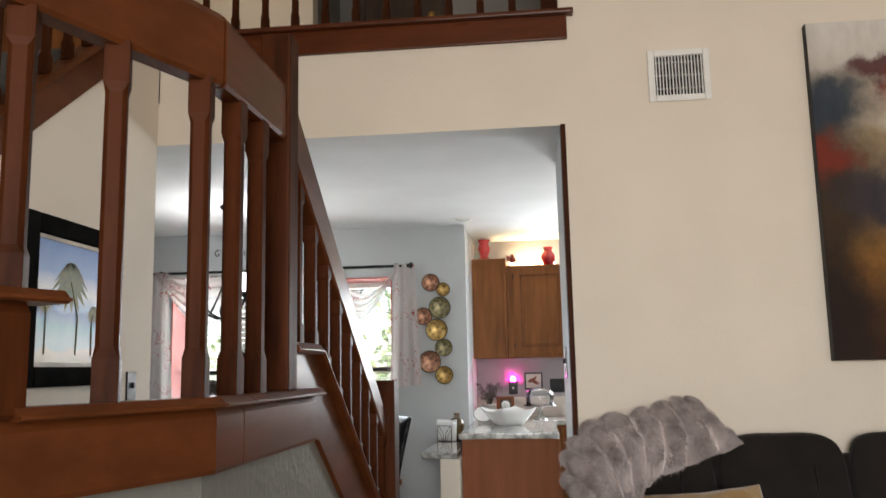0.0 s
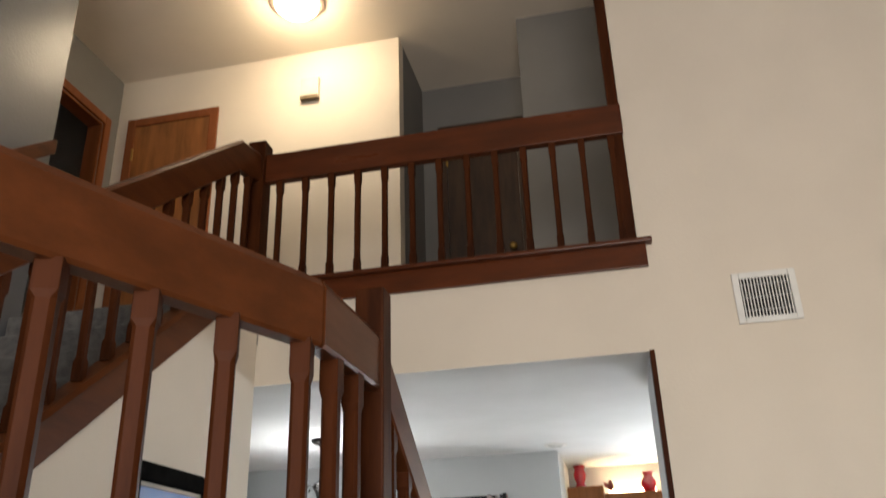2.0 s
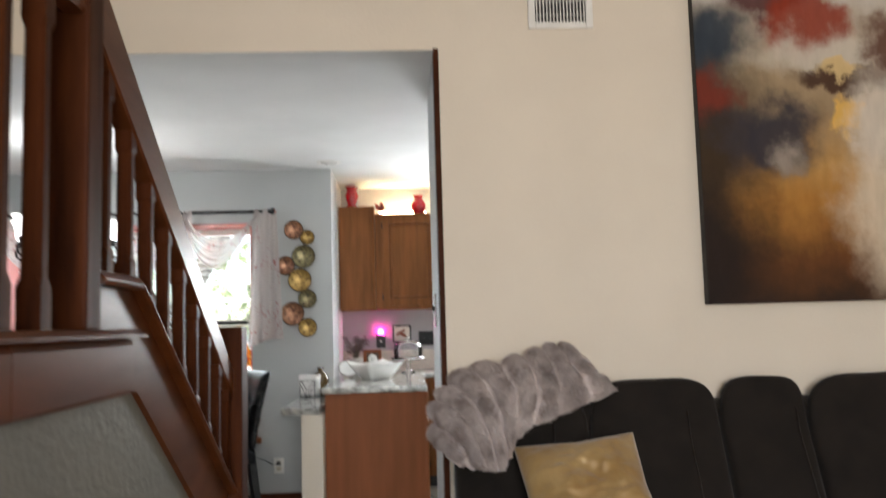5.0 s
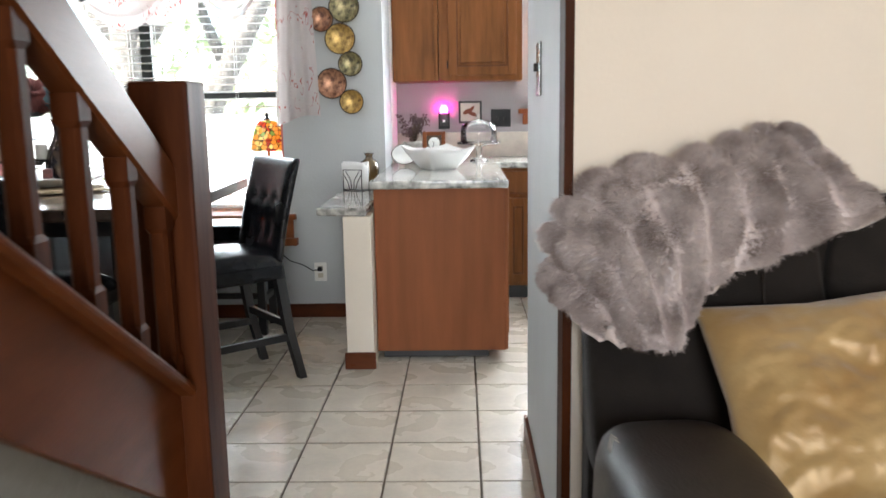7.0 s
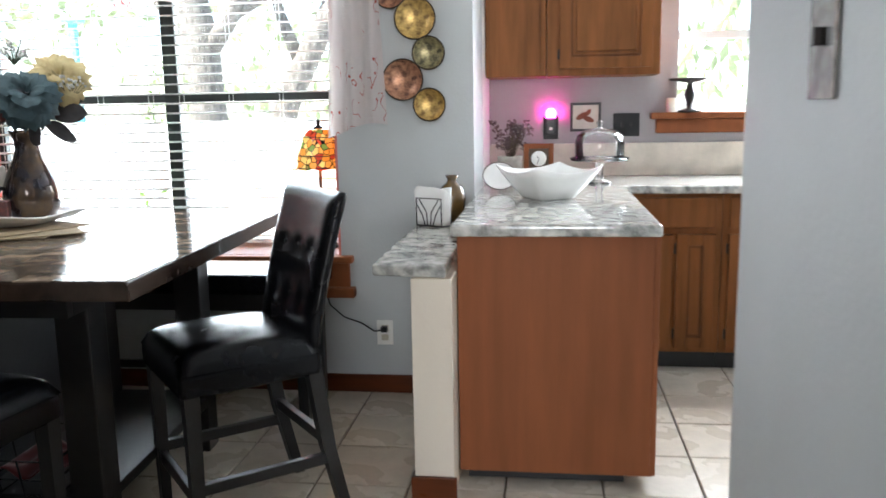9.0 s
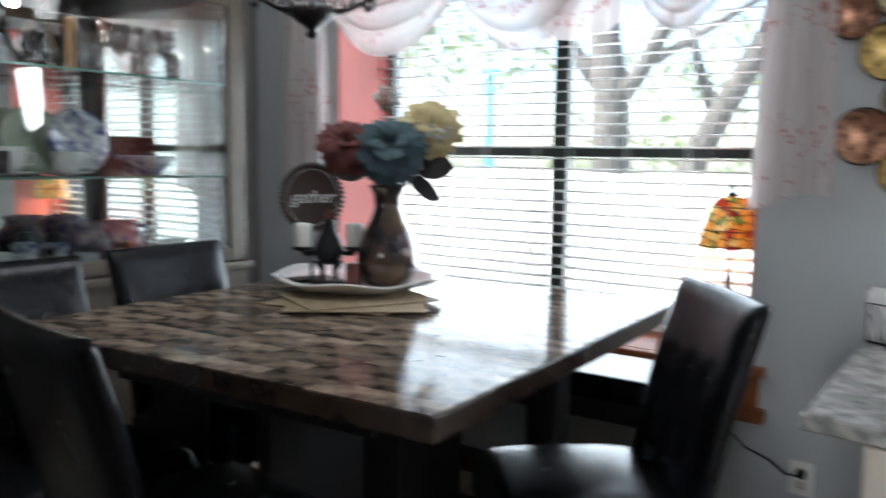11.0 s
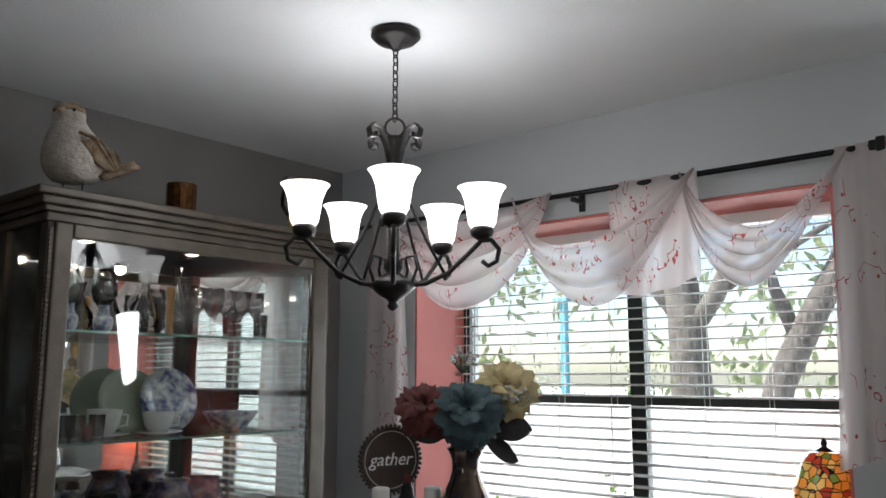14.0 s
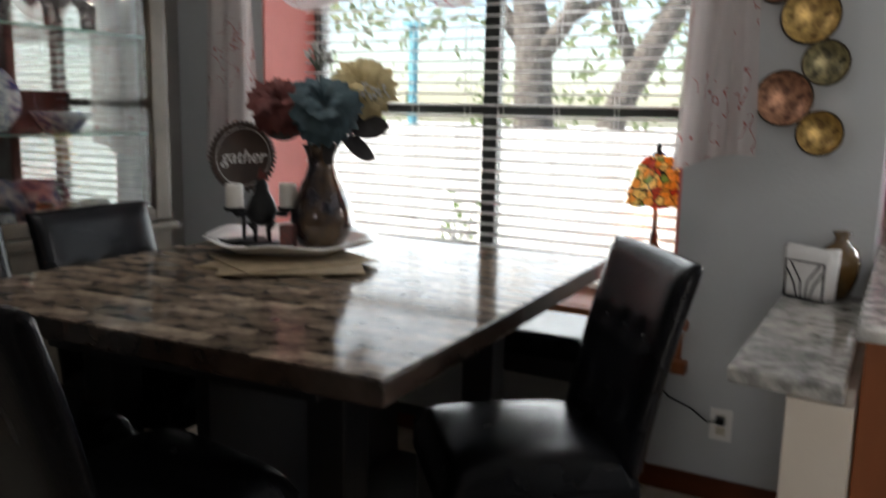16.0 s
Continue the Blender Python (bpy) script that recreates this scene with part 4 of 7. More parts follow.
# ---------------------------------------------------------------- dining window
dw = thing("window_1", "wide dining window in dark bronze frame with wooden sill", "window", (0, 0, 0), kind="structure")
BRONZE = mat("dark_bronze_aluminium", (0.03, 0.034, 0.032), 0.5, metal=0.3, vary=0.1)
FY0, FY1 = WY + WD - 0.02, WY + WD + 0.03
MX = -2.235
for x0, x1, z0, z1 in ((WX0 + 0.013, WX0 + 0.05, WZ0, WZ1 - 0.015), (WX1 - 0.05, WX1 - 0.013, WZ0, WZ1 - 0.015), (MX - 0.035, MX + 0.035, WZ0, WZ1 - 0.015),
                       (WX0 + 0.05, MX - 0.035, WZ0, WZ0 + 0.035), (MX + 0.035, WX1 - 0.05, WZ0, WZ0 + 0.035), (WX0 + 0.05, MX - 0.035, WZ1 - 0.05, WZ1 - 0.015), (MX + 0.035, WX1 - 0.05, WZ1 - 0.05, WZ1 - 0.015),
                       (WX0 + 0.05, MX - 0.035, 1.345, 1.385), (MX + 0.035, WX1 - 0.05, 1.345, 1.385)):
    bpart("window_frame", BRONZE, dw, x0, x1, FY0, FY1, z0, z1, 0.003)
for x0, x1 in ((WX0 + 0.05, MX - 0.035), (MX + 0.035, WX1 - 0.05)):
    for z0, z1 in ((WZ0 + 0.035, 1.345), (1.385, WZ1 - 0.05)):
        p = bpart("pane", PANE, dw, x0, x1, FY0 + 0.02, FY0 + 0.024, z0, z1, 0)
        p.visible_shadow = False
bpart("window_sill", OAK_PLY, dw, WX0 - 0.06, WX1 + 0.06, WY - 0.05, WY, 0.612, 0.645, 0.008)
bpart("sill_board", OAK_PLY, dw, WX0 + 0.013, WX1 - 0.013, WY, FY0, 0.631, 0.645, 0.0)
bpart("apron", OAK_PLY, dw, WX0 - 0.04, WX1 + 0.04, WY - 0.022, WY, 0.50, 0.611, 0.005)
bpart("apron_ledge", OAK_PLY, dw, WX0 - 0.075, WX1 + 0.065, WY - 0.055, WY, 0.455, 0.50, 0.006)
# blinds
SLAT = mat("white_faux_wood_slat", (0.82, 0.82, 0.80), 0.45, vary=0.03, scale=4, bump=0.0)
sn = SLAT.node_tree
s_tl, s_mx = sn.nodes.new("ShaderNodeBsdfTranslucent"), sn.nodes.new("ShaderNodeMixShader")
s_tl.inputs[0].default_value, s_mx.inputs[0].default_value = (0.82, 0.82, 0.80, 1), 0.4
sn.links.new(sn.nodes["Principled BSDF"].outputs[0], s_mx.inputs[1])
sn.links.new(s_tl.outputs[0], s_mx.inputs[2])
sn.links.new(s_mx.outputs[0], sn.nodes["Material Output"].inputs[0])
def slat_mesh(w):
    b = bm_new()
    sheet(b, lambda u, v: (w * (u - 0.5), 0.05 * (v - 0.5), 0.004 * (1 - (2 * v - 1) ** 2)), 1, 4)
    g = b.faces[:]
    ext = bmesh.ops.extrude_face_region(b, geom=g)
    for v in [e for e in ext["geom"] if isinstance(e, bmesh.types.BMVert)]:
        v.co.z -= 0.003
    return mesh_of(b, "slat", SLAT)
for x0, x1 in ((WX0 + 0.02, MX - 0.006), (MX + 0.006, WX1 - 0.02)):
    bl = thing("window_blind", "white horizontal slat blind, lowered and tilted open", "blind", ((x0 + x1) / 2, WY + WD - 0.075, 0.655), group="dining window blinds")
    w = x1 - x0
    me = slat_mesh(w)
    for k in range(30):
        o = new("slat", me)
        o.matrix_basis = pose(0, 0, 0.035 + 0.0463 * k, 5, 0, 0)
        o.parent = bl
    bpart("head_rail", SLAT, bl, -w / 2, w / 2, -0.03, 0.03, 1.405, 1.452, 0.003)
    bpart("bottom_rail", SLAT, bl, -w / 2, w / 2, -0.026, 0.026, 0.0, 0.018, 0.004)
    for f in (-0.42, -0.14, 0.14, 0.42):
        for y in (-0.026, 0.026):
            bpart("cord", SLAT, bl, f * w - 0.0012, f * w + 0.0012, y - 0.001, y + 0.001, 0.01, 1.42, 0)

# curtain rod and scarf
RZ, RY = 2.195, WY - 0.085
rod = thing("curtain_rod", "black metal curtain rod with square finials", "curtain rod", (0, RY, RZ))
bm = bm_new()
tube(bm, [(-3.56, 0, 0), (-1.17, 0, 0)], 0.011, 12)
part("pole", bm, BLACKMETAL, rod)
for x, s in ((-3.56, -1), (-1.17, 1)):
    bm = bm_new()
    box(bm, min(x, x + s * 0.022), max(x, x + s * 0.022), -0.016, 0.016, -0.016, 0.016, 0.003)
    box(bm, min(x + s * 0.022, x + s * 0.05), max(x + s * 0.022, x + s * 0.05), -0.024, 0.024, -0.024, 0.024, 0.006)
    part("finial", bm, BLACKMETAL, rod)
for x in (-3.30, -2.27, -1.27):
    bm = bm_new()
    box(bm, x - 0.008, x + 0.008, 0.0, 0.083, -0.03, -0.012, 0.002)
    box(bm, x - 0.014, x + 0.014, 0.075, 0.0845, -0.06, 0.03, 0.002)
    part("bracket", bm, BLACKMETAL, rod)
SHEER = sheer_mat("sheer_white_voile_with_red_sprigs", (0.66, 0.60, 0.585), 0.20, (0.40, 0.08, 0.065))


def bow(p, m, q, u):
    """A point of the curve that runs from p through m to q."""
    c = (2 * m[0] - (p[0] + q[0]) / 2, 2 * m[1] - (p[1] + q[1]) / 2)
    return tuple((1 - u) ** 2 * p[k] + 2 * u * (1 - u) * c[k] + u * u * q[k] for k in (0, 1))


def swag(left, right, top, low, seed, folds=5.0, depth=0.0):
    """A hanging loop of cloth between two places on the rod, gathered at both ends."""
    bmx = bm_new()
    def fn(u, v):
        k = math.sin(math.pi * u)
        a, b = bow(left, top, right, u), bow(left, low, right, u)
        w = v + 0.035 * math.sin(2 * math.pi * folds * v + seed + 1.5 * math.sin(3 * u + seed)) * k
        x, z = a[0] + (b[0] - a[0]) * w, a[1] + (b[1] - a[1]) * w
        y = -0.016 * math.cos(2 * math.pi * folds * v + seed + 1.5 * math.sin(3 * u + seed)) * (0.4 + 0.6 * k) - 0.05 * k * math.sin(math.pi * v)
        return (x, RY - 0.018 - depth + y, z + 0.006 * math.sin(13 * u + seed))
    sheet(bmx, fn, 56, 60)
    return bmx


scarf = thing("curtain_scarf", "sheer white scarf valance with red sprigs looped over a rod", "curtain", (0, 0, 0))
part("swag", swag((-3.30, RZ + 0.012), (-2.36, RZ + 0.012), (-2.86, 2.165), (-2.82, 1.735), 0.3, 4.5), SHEER, scarf)
part("swag", swag((-2.54, RZ + 0.012), (-1.74, RZ + 0.010), (-2.26, 1.985), (-2.17, 1.735), 1.7, 3.0, 0.02), SHEER, scarf)
part("swag", swag((-1.80, RZ + 0.012), (-1.235, RZ - 0.005), (-1.545, 1.985), (-1.585, 1.76), 3.1, 4.5, 0.01), SHEER, scarf)


def drop(x0, x1, z0, z1, seed, flare=0.03):
    bmx = bm_new()
    def fn(u, v):
        c = (x0 + x1) / 2
        x = c + (u - 0.5) * (x1 - x0) * (0.8 + 0.25 * v) + flare * v * (u - 0.5)
        return (x, RY - 0.012 + 0.022 * math.sin(u * 17 + seed + 1.2 * v) * (0.4 + 0.6 * v), z0 + (z1 - z0) * v - 0.035 * v * math.sin(u * 3.1 + seed))
    sheet(bmx, fn, 44, 30)
    return bmx


part("over_rod_panel", drop(-2.15, -1.69, RZ + 0.014, 1.80, 0.6, -0.12), SHEER, scarf)
part("tail", drop(-3.455, -3.16, RZ + 0.01, 1.14, 1.1), SHEER, scarf)
part("tail", drop(-1.30, -1.085, RZ + 0.012, 1.20, 2.3), SHEER, scarf)

# ---------------------------------------------------------------- dining table
STONETOP = mat("polished_brown_marble", (0.24, 0.185, 0.135), 0.10, spec=0.04, vary=0.35, scale=13, grain=50, bump=0.0, color2=(0.035, 0.025, 0.02), per_object=0.5, rough_vary=0.05)
dt = thing("dining_table", "square counter-height table with brown stone mosaic top", "table", (-2.055, 1.965, 0), 2.5)
TX, TY = 0.645, 0.70
tabletop = bpart("tabletop", mat("dark_brown_table_edge", (0.06, 0.04, 0.03), 0.25, vary=0.3, scale=12, coat=0.3), dt, -TX, TX, -TY, TY, 0.845, 0.8955, 0.006)
for x in (-0.35, 0.35):
    for y in (-0.40, 0.40):
        bpart("leg", BLACKWOOD, dt, x - 0.05, x + 0.05, y - 0.05, y + 0.05, 0.0, 0.79, 0.006)
for x0, x1, y0, y1 in ((-0.40, 0.40, -0.55, -0.52), (-0.40, 0.40, 0.52, 0.55), (-0.40, -0.37, -0.52, 0.52), (0.37, 0.40, -0.52, 0.52)):
    bpart("apron", BLACKWOOD, dt, x0, x1, y0, y1, 0.765, 0.845, 0.003)
bpart("lower_shelf", BLACKWOOD, dt, -0.40, 0.40, -0.45, 0.45, 0.18, 0.215, 0.004)
bpart("shelf_panel", BLACKWOOD, dt, -0.02, 0.02, -0.45, 0.45, 0.216, 0.765, 0.002)

# basket on the table's lower shelf
bk = thing("basket", "dark wire basket with red cloth on the table's shelf", "basket", (-1.86, 1.62, 0.216))
bm = bm_new()
for z, s in ((0.004, 0.9), (0.06, 1.0), (0.12, 1.08)):
    tube(bm, [(s * 0.10, -s * 0.13, z), (s * 0.10, s * 0.13, z), (-s * 0.10, s * 0.13, z), (-s * 0.10, -s * 0.13, z)], 0.004, 6, True)
for t in range(12):
    a = t * math.pi / 6
    x, y = max(-0.1, min(0.1, 0.16 * math.cos(a))), max(-0.13, min(0.13, 0.2 * math.sin(a)))
    tube(bm, [(0.9 * x, 0.9 * y, 0.004), (1.08 * x, 1.08 * y, 0.12)], 0.003, 5)
part("wire_frame", bm, BLACKMETAL, bk)
bm = bm_new()
sheet(bm, lambda u, v: ((u - 0.5) * 0.18, (v - 0.5) * 0.24, 0.075 + 0.018 * math.sin(9 * u) * math.cos(7 * v)), 16, 16)
solidify(part("cloth", bm, mat("dark_red_cloth", (0.16, 0.02, 0.025), 0.9, sheen=0.3), bk), 0.004)

# chairs
def chair(at, rz, label):
    c = thing("dining_chair", label, "chair", at, rz, group="chairs round the table")
    bm = bm_new()
    def seat(u, v):
        x, y = (u - 0.5) * 2, (v - 0.5) * 2
        e = (1 - x ** 6) * (1 - y ** 6)
        return (0.225 * x, 0.215 * y, 0.565 + 0.062 * max(e, 0) ** 0.35 + 0.012 * (1 - x * x) * (1 - y * y))
    sheet(bm, seat, 20, 20)
    box(bm, -0.225, 0.225, -0.215, 0.215, 0.495, 0.568, 0.016, 3)
    part("seat", bm, LEATHER, c)
    # upholstered back, bowed and leaning
    bm = bm_new()
    def back(s):
        def fn(u, v):
            x = (u - 0.5) * 2
            tuft = 0.0
            if s < 0:
                for tx, tv in ((-0.5, 0.62), (0.0, 0.62), (0.5, 0.62), (-0.5, 0.3), (0.0, 0.3), (0.5, 0.3)):
                    d2 = ((x - tx) * 0.215) ** 2 + ((v - tv) * 0.47) ** 2
                    tuft += 0.010 * math.exp(-d2 / 0.0006)
            edge = 1 - 0.75 * max(abs(x) ** 10, abs(2 * v - 1) ** 12)
            y = 0.215 + 0.085 * v ** 1.4 + 0.03 * v + s * 0.032 * edge + 0.014 * (x * x) * -1 + (tuft if s < 0 else 0)
            return (0.215 * x, y, 0.57 + 0.475 * v)
        return fn
    f = sheet(bm, back(-1), 26, 26)
    g = sheet(bm, back(1), 26, 26)
    for k in range(26):
        for p, q in (((k, 0), (k + 1, 0)), ((k, 26), (k + 1, 26)), ((0, k), (0, k + 1)), ((26, k), (26, k + 1))):
            fc = bm.faces.new((f[p[0]][p[1]], f[q[0]][q[1]], g[q[0]][q[1]], g[p[0]][p[1]]))
            fc.smooth = True
    part("backrest", bm, LEATHER, c)
    for tx, tv in ((-0.5, 0.62), (0.0, 0.62), (0.5, 0.62), (-0.5, 0.3), (0.0, 0.3), (0.5, 0.3)):
        bm = bm_new()
        bmesh.ops.create_icosphere(bm, subdivisions=2, radius=0.008, matrix=Matrix.Translation((tx * 0.215, 0.215 + 0.085 * tv ** 1.4 + 0.03 * tv - 0.024, 0.57 + 0.475 * tv)))
        part("button", bm, LEATHER, c)
    for sx in (-1, 1):
        bm = bm_new()
        slab(bm, [(-0.205, 0.50), (-0.16, 0.50), (-0.165, 0.0), (-0.195, 0.0)], "x", sx * 0.20 - 0.021, sx * 0.20 + 0.021)
        part("leg", bm, BLACKWOOD, c)
        bm = bm_new()
        slab(bm, [(0.165, 0.56), (0.212, 0.56), (0.255, 0.24), (0.31, 0.0), (0.275, 0.0), (0.21, 0.26)], "x", sx * 0.20 - 0.02, sx * 0.20 + 0.02)
        part("leg", bm, BLACKWOOD, c)
        bpart("stretcher", BLACKWOOD, c, sx * 0.20 - 0.012, sx * 0.20 + 0.012, -0.17, 0.245, 0.195, 0.23, 0.003)
    bpart("stretcher", BLACKWOOD, c, -0.18, 0.18, -0.19, -0.168, 0.16, 0.20, 0.003)
    bpart("stretcher", BLACKWOOD, c, -0.18, 0.18, 0.215, 0.24, 0.26, 0.295, 0.003)
    return c


ch = chair((-1.375, 1.862, 0), -50, "black leather counter chair with a tufted back, turned out")
for x, y, rz, lab in ((-2.42, 1.255, 88, "black leather counter chair pushed in beside the china cabinet"), (-2.47, 1.825, 93, "black leather counter chair pushed in beside the china cabinet"),
                      (-1.92, 1.245, 171, "black leather counter chair with its back to the room")):
    tagged(copy_thing(ch, pose(x, y, 0, 0, 0, rz)), lab)
# bench by the window
bn = thing("bench", "long black leather bench between table and window", "bench", (-1.93, 2.80, 0))
bm = bm_new()
box(bm, -0.60, 0.60, -0.17, 0.17, 0.55, 0.635, 0.022, 3)
part("seat", bm, LEATHER, bn)
bpart("apron", BLACKWOOD, bn, -0.57, 0.57, -0.15, 0.15, 0.48, 0.55, 0.003)
for x in (-0.54, 0.54):
    for y in (-0.13, 0.13):
        bpart("leg", BLACKWOOD, bn, x - 0.022, x + 0.022, y - 0.022, y + 0.022, 0.0, 0.48, 0.003)
bpart("stretcher", BLACKWOOD, bn, -0.52, 0.52, -0.012, 0.012, 0.18, 0.215, 0.003)
for x in (-0.54, 0.54):
    bpart("stretcher", BLACKWOOD, bn, x - 0.012, x + 0.012, -0.11, 0.11, 0.18, 0.215, 0.003)

# ---------------------------------------------------------------- table centrepiece
TZ = 0.898
KRAFT = mat("tan_woven_placemat", (0.33, 0.25, 0.15), 0.85, vary=0.15, scale=20, grain=200, bump=0.3)
for k, (x, y, rz) in enumerate(((-2.22, 2.02, 12), (-2.16, 2.00, 38), (-2.20, 2.05, 64))):
    bm = bm_new()
    box(bm, -0.20, 0.20, -0.15, 0.15, 0, 0.004, 0.0015)
    single("placemat", bm, KRAFT, "tan woven placemat under the white platter", "placemat", (x, y, TZ + 0.001 + 0.005 * k), rz, group="placemats")
PZ = TZ + 0.0162
bm = bm_new()
lathe(bm, [(0.16, 0.0), (0.17, 0.004), (0.225, 0.016), (0.270, 0.038), (0.275, 0.041), (0.272, 0.045), (0.225, 0.026), (0.17, 0.013), (0.0005, 0.011)], 72)
for v in bm.verts:
    r = math.hypot(v.co.x, v.co.y)
    if r > 0.22:
        v.co.z += 0.006 * math.cos(6 * math.atan2(v.co.y, v.co.x))
single("platter", bm, CHINA, "large round white platter with a wavy rim on placemats", "platter", (-2.32, 2.19, PZ))
TRAY = PZ + 0.0125
# vase with artificial flowers
vs = thing("flower_vase", "iridescent dark glazed vase of faux flowers", "vase", (-2.235, 2.235, TRAY))
VGL = mat("iridescent_dark_glaze", (0.022, 0.026, 0.045), 0.12, metal=0.5, vary=0.3, scale=11, grain=30, bump=0.0, color2=(0.13, 0.075, 0.03), coat=0.5)
bm = bm_new()
lathe(bm, [(0.066, 0.0), (0.076, 0.008), (0.094, 0.045), (0.099, 0.08), (0.092, 0.125), (0.072, 0.175), (0.052, 0.215), (0.042, 0.25), (0.044, 0.28), (0.055, 0.305), (0.062, 0.315), (0.058, 0.313), (0.04, 0.28), (0.037, 0.25)], 40)
part("body", bm, VGL, vs)


def petal_ball(bmx, c, r, n, seed, face=(0.45, -0.6, 0.66)):
    """A blossom: rings of cupped, ruffled petals that open outwards round an axis."""
    rn = random.Random(seed)
    axis = Vector(face).normalized()
    ex = axis.orthogonal().normalized()
    ey = axis.cross(ex)
    rings = 7
    for g in range(rings):
        f = g / (rings - 1)
        count = int(3 + n * f)
        tip = math.radians(14 + 112 * f)
        for k in range(count):
            th = 2 * math.pi * (k + 0.5 * (g % 2)) / count + rn.uniform(-0.25, 0.25)
            half = (0.95 - 0.52 * f) * rn.uniform(0.8, 1.15)
            reach = r * (0.80 + 0.22 * math.sin(math.pi * f) + 0.10 * f) * rn.uniform(0.88, 1.1)
            curl, ph = rn.uniform(0.0, 0.16), rn.uniform(0, 6.28)
            grid = []
            for i in range(7):
                u = i / 3 - 1
                row = []
                for j in range(6):
                    v = j / 5
                    wid = half * (0.35 + 0.65 * math.sin(math.pi * min(1, 0.15 + 0.62 * v)))
                    pol = tip * (0.30 + 0.70 * v) * (1 - 0.10 * u * u) + curl * v * v
                    az = th + u * wid
                    rad = reach * (0.25 + 0.75 * v ** 0.8) * (1 - 0.16 * u * u * v) + r * 0.11 * v * v * math.sin(7 * u + ph) + r * rn.uniform(-0.05, 0.05) * v
                    row.append(bmx.verts.new(Vector(c) - axis * r * 0.25 + (axis * math.cos(pol) + (ex * math.cos(az) + ey * math.sin(az)) * math.sin(pol)) * rad))
                grid.append(row)
            for i in range(6):
                for j in range(5):
                    fc = bmx.faces.new((grid[i][j], grid[i + 1][j], grid[i + 1][j + 1], grid[i][j + 1]))
                    fc.smooth = True


def flower(name, c, r, n, seed, col, col2, label, top):
    bmx = bm_new()
    petal_ball(bmx, c, r, n, seed)
    fl = part(name, bmx, mat(label.replace(" ", "_"), col, 0.75, vary=0.25, scale=16, grain=60, bump=0.05, color2=col2), vs, label)
    st = bm_new()
    tube(st, [(0.01 * math.cos(seed), 0.01 * math.sin(seed), 0.27), (c[0] * 0.5, c[1] * 0.5, 0.27 + (c[2] - 0.27) * 0.55), c], 0.004, 6)
    part("stem", st, STEM, fl)


STEM = mat("dark_green_stem", (0.05, 0.07, 0.04), 0.7)
flower("blue_peony", (0.05, -0.052, 0.435), 0.108, 11, 2, (0.045, 0.085, 0.098), (0.016, 0.036, 0.044), "dusty blue cloth peony", 0)
flower("red_dahlia", (-0.075, -0.108, 0.44), 0.09, 13, 5, (0.13, 0.027, 0.022), (0.06, 0.014, 0.012), "dark red cloth dahlia", 0)
flower("yellow_hydrangea", (0.08, 0.105, 0.50), 0.10, 15, 7, (0.50, 0.42, 0.22), (0.32, 0.25, 0.11), "pale yellow cloth hydrangea", 0)
rnd = random.Random(11)
for nm, cx, cy, cz, rr in (("white_sprig", -0.04, 0.03, 0.575, 0.06), ("white_sprig", 0.135, 0.085, 0.455, 0.055)):
    bm, bl = bm_new(), bm_new()
    for k in range(40):
        d = Vector((rnd.gauss(0, 1), rnd.gauss(0, 1), abs(rnd.gauss(0.3, 0.8)))).normalized() * rr * rnd.uniform(0.6, 1.1)
        p = Vector((cx, cy, cz)) + d
        tube(bm, [(cx * 0.2, cy * 0.2, 0.30), (cx, cy, cz - 0.03), p], 0.0011, 4)
        bmesh.ops.create_icosphere(bl, subdivisions=1, radius=rnd.uniform(0.0045, 0.0075), matrix=Matrix.Translation(p))
    o = part(nm, bl, mat("grey_white_buds", (0.55, 0.56, 0.52), 0.8, vary=0.2, scale=40), vs, "sprig of tiny grey white buds")
    part("stem", bm, STEM, o)
LEAF = mat("dark_plum_leaf", (0.045, 0.04, 0.042), 0.6, vary=0.25, scale=20)
for k, (c, a, tilt, l) in enumerate((((0.06, 0.045, 0.365), 0.75, 0.25, 0.125), ((0.05, 0.04, 0.325), 0.75, -0.35, 0.095), ((-0.03, -0.04, 0.36), 3.8, 0.1, 0.11), ((0.05, -0.05, 0.33), -0.7, -0.5, 0.09), ((-0.03, 0.03, 0.36), 2.4, 0.2, 0.09))):
    bm = bm_new()
    def lf(u, v):
        s = math.sin(math.pi * u) ** 0.7 * 0.42 * l * (v - 0.5) * 2
        q = Vector((math.cos(a), math.sin(a), 0)) * l * u * 1.1 + Vector((-0.4 * math.sin(a), 0.4 * math.cos(a), 0.85)) * s + Vector((0, 0, l * (tilt * u - 0.25 * u * u + 0.12 * abs(v - 0.5))))
        return Vector(c) + q
    sheet(bm, lf, 10, 6)
    tube(bm, [(0.015 * math.cos(a), 0.015 * math.sin(a), 0.28), Vector(c)], 0.003, 5)
    part("leaf", bm, LEAF, vs)
# round "gather" sign on a stand
sg = thing("gather_sign", "round dark wooden sign with beaded rim reading gather", "sign", (-2.46, 2.125, TRAY), 68)
DARKWD = mat("dark_brown_sign_wood", (0.06, 0.035, 0.024), 0.5, vary=0.2, scale=8, grain=40)
bm = bm_new()
box(bm, -0.07, 0.07, -0.04, 0.04, 0, 0.012, 0.003)
part("base", bm, BLACKMETAL, sg)
bm = bm_new()
tube(bm, [(0, 0, 0.01), (0, 0, 0.18)], 0.006, 10)
part("post", bm, BLACKMETAL, sg)
SC = 0.272
bm = bm_new()
lathe(bm, [(0.0005, -0.012), (0.095, -0.012), (0.105, -0.008), (0.105, 0.004), (0.10, 0.008), (0.094, 0.003), (0.0005, 0.003)], 48, cap=False)
disc = part("disc", bm, DARKWD, sg)
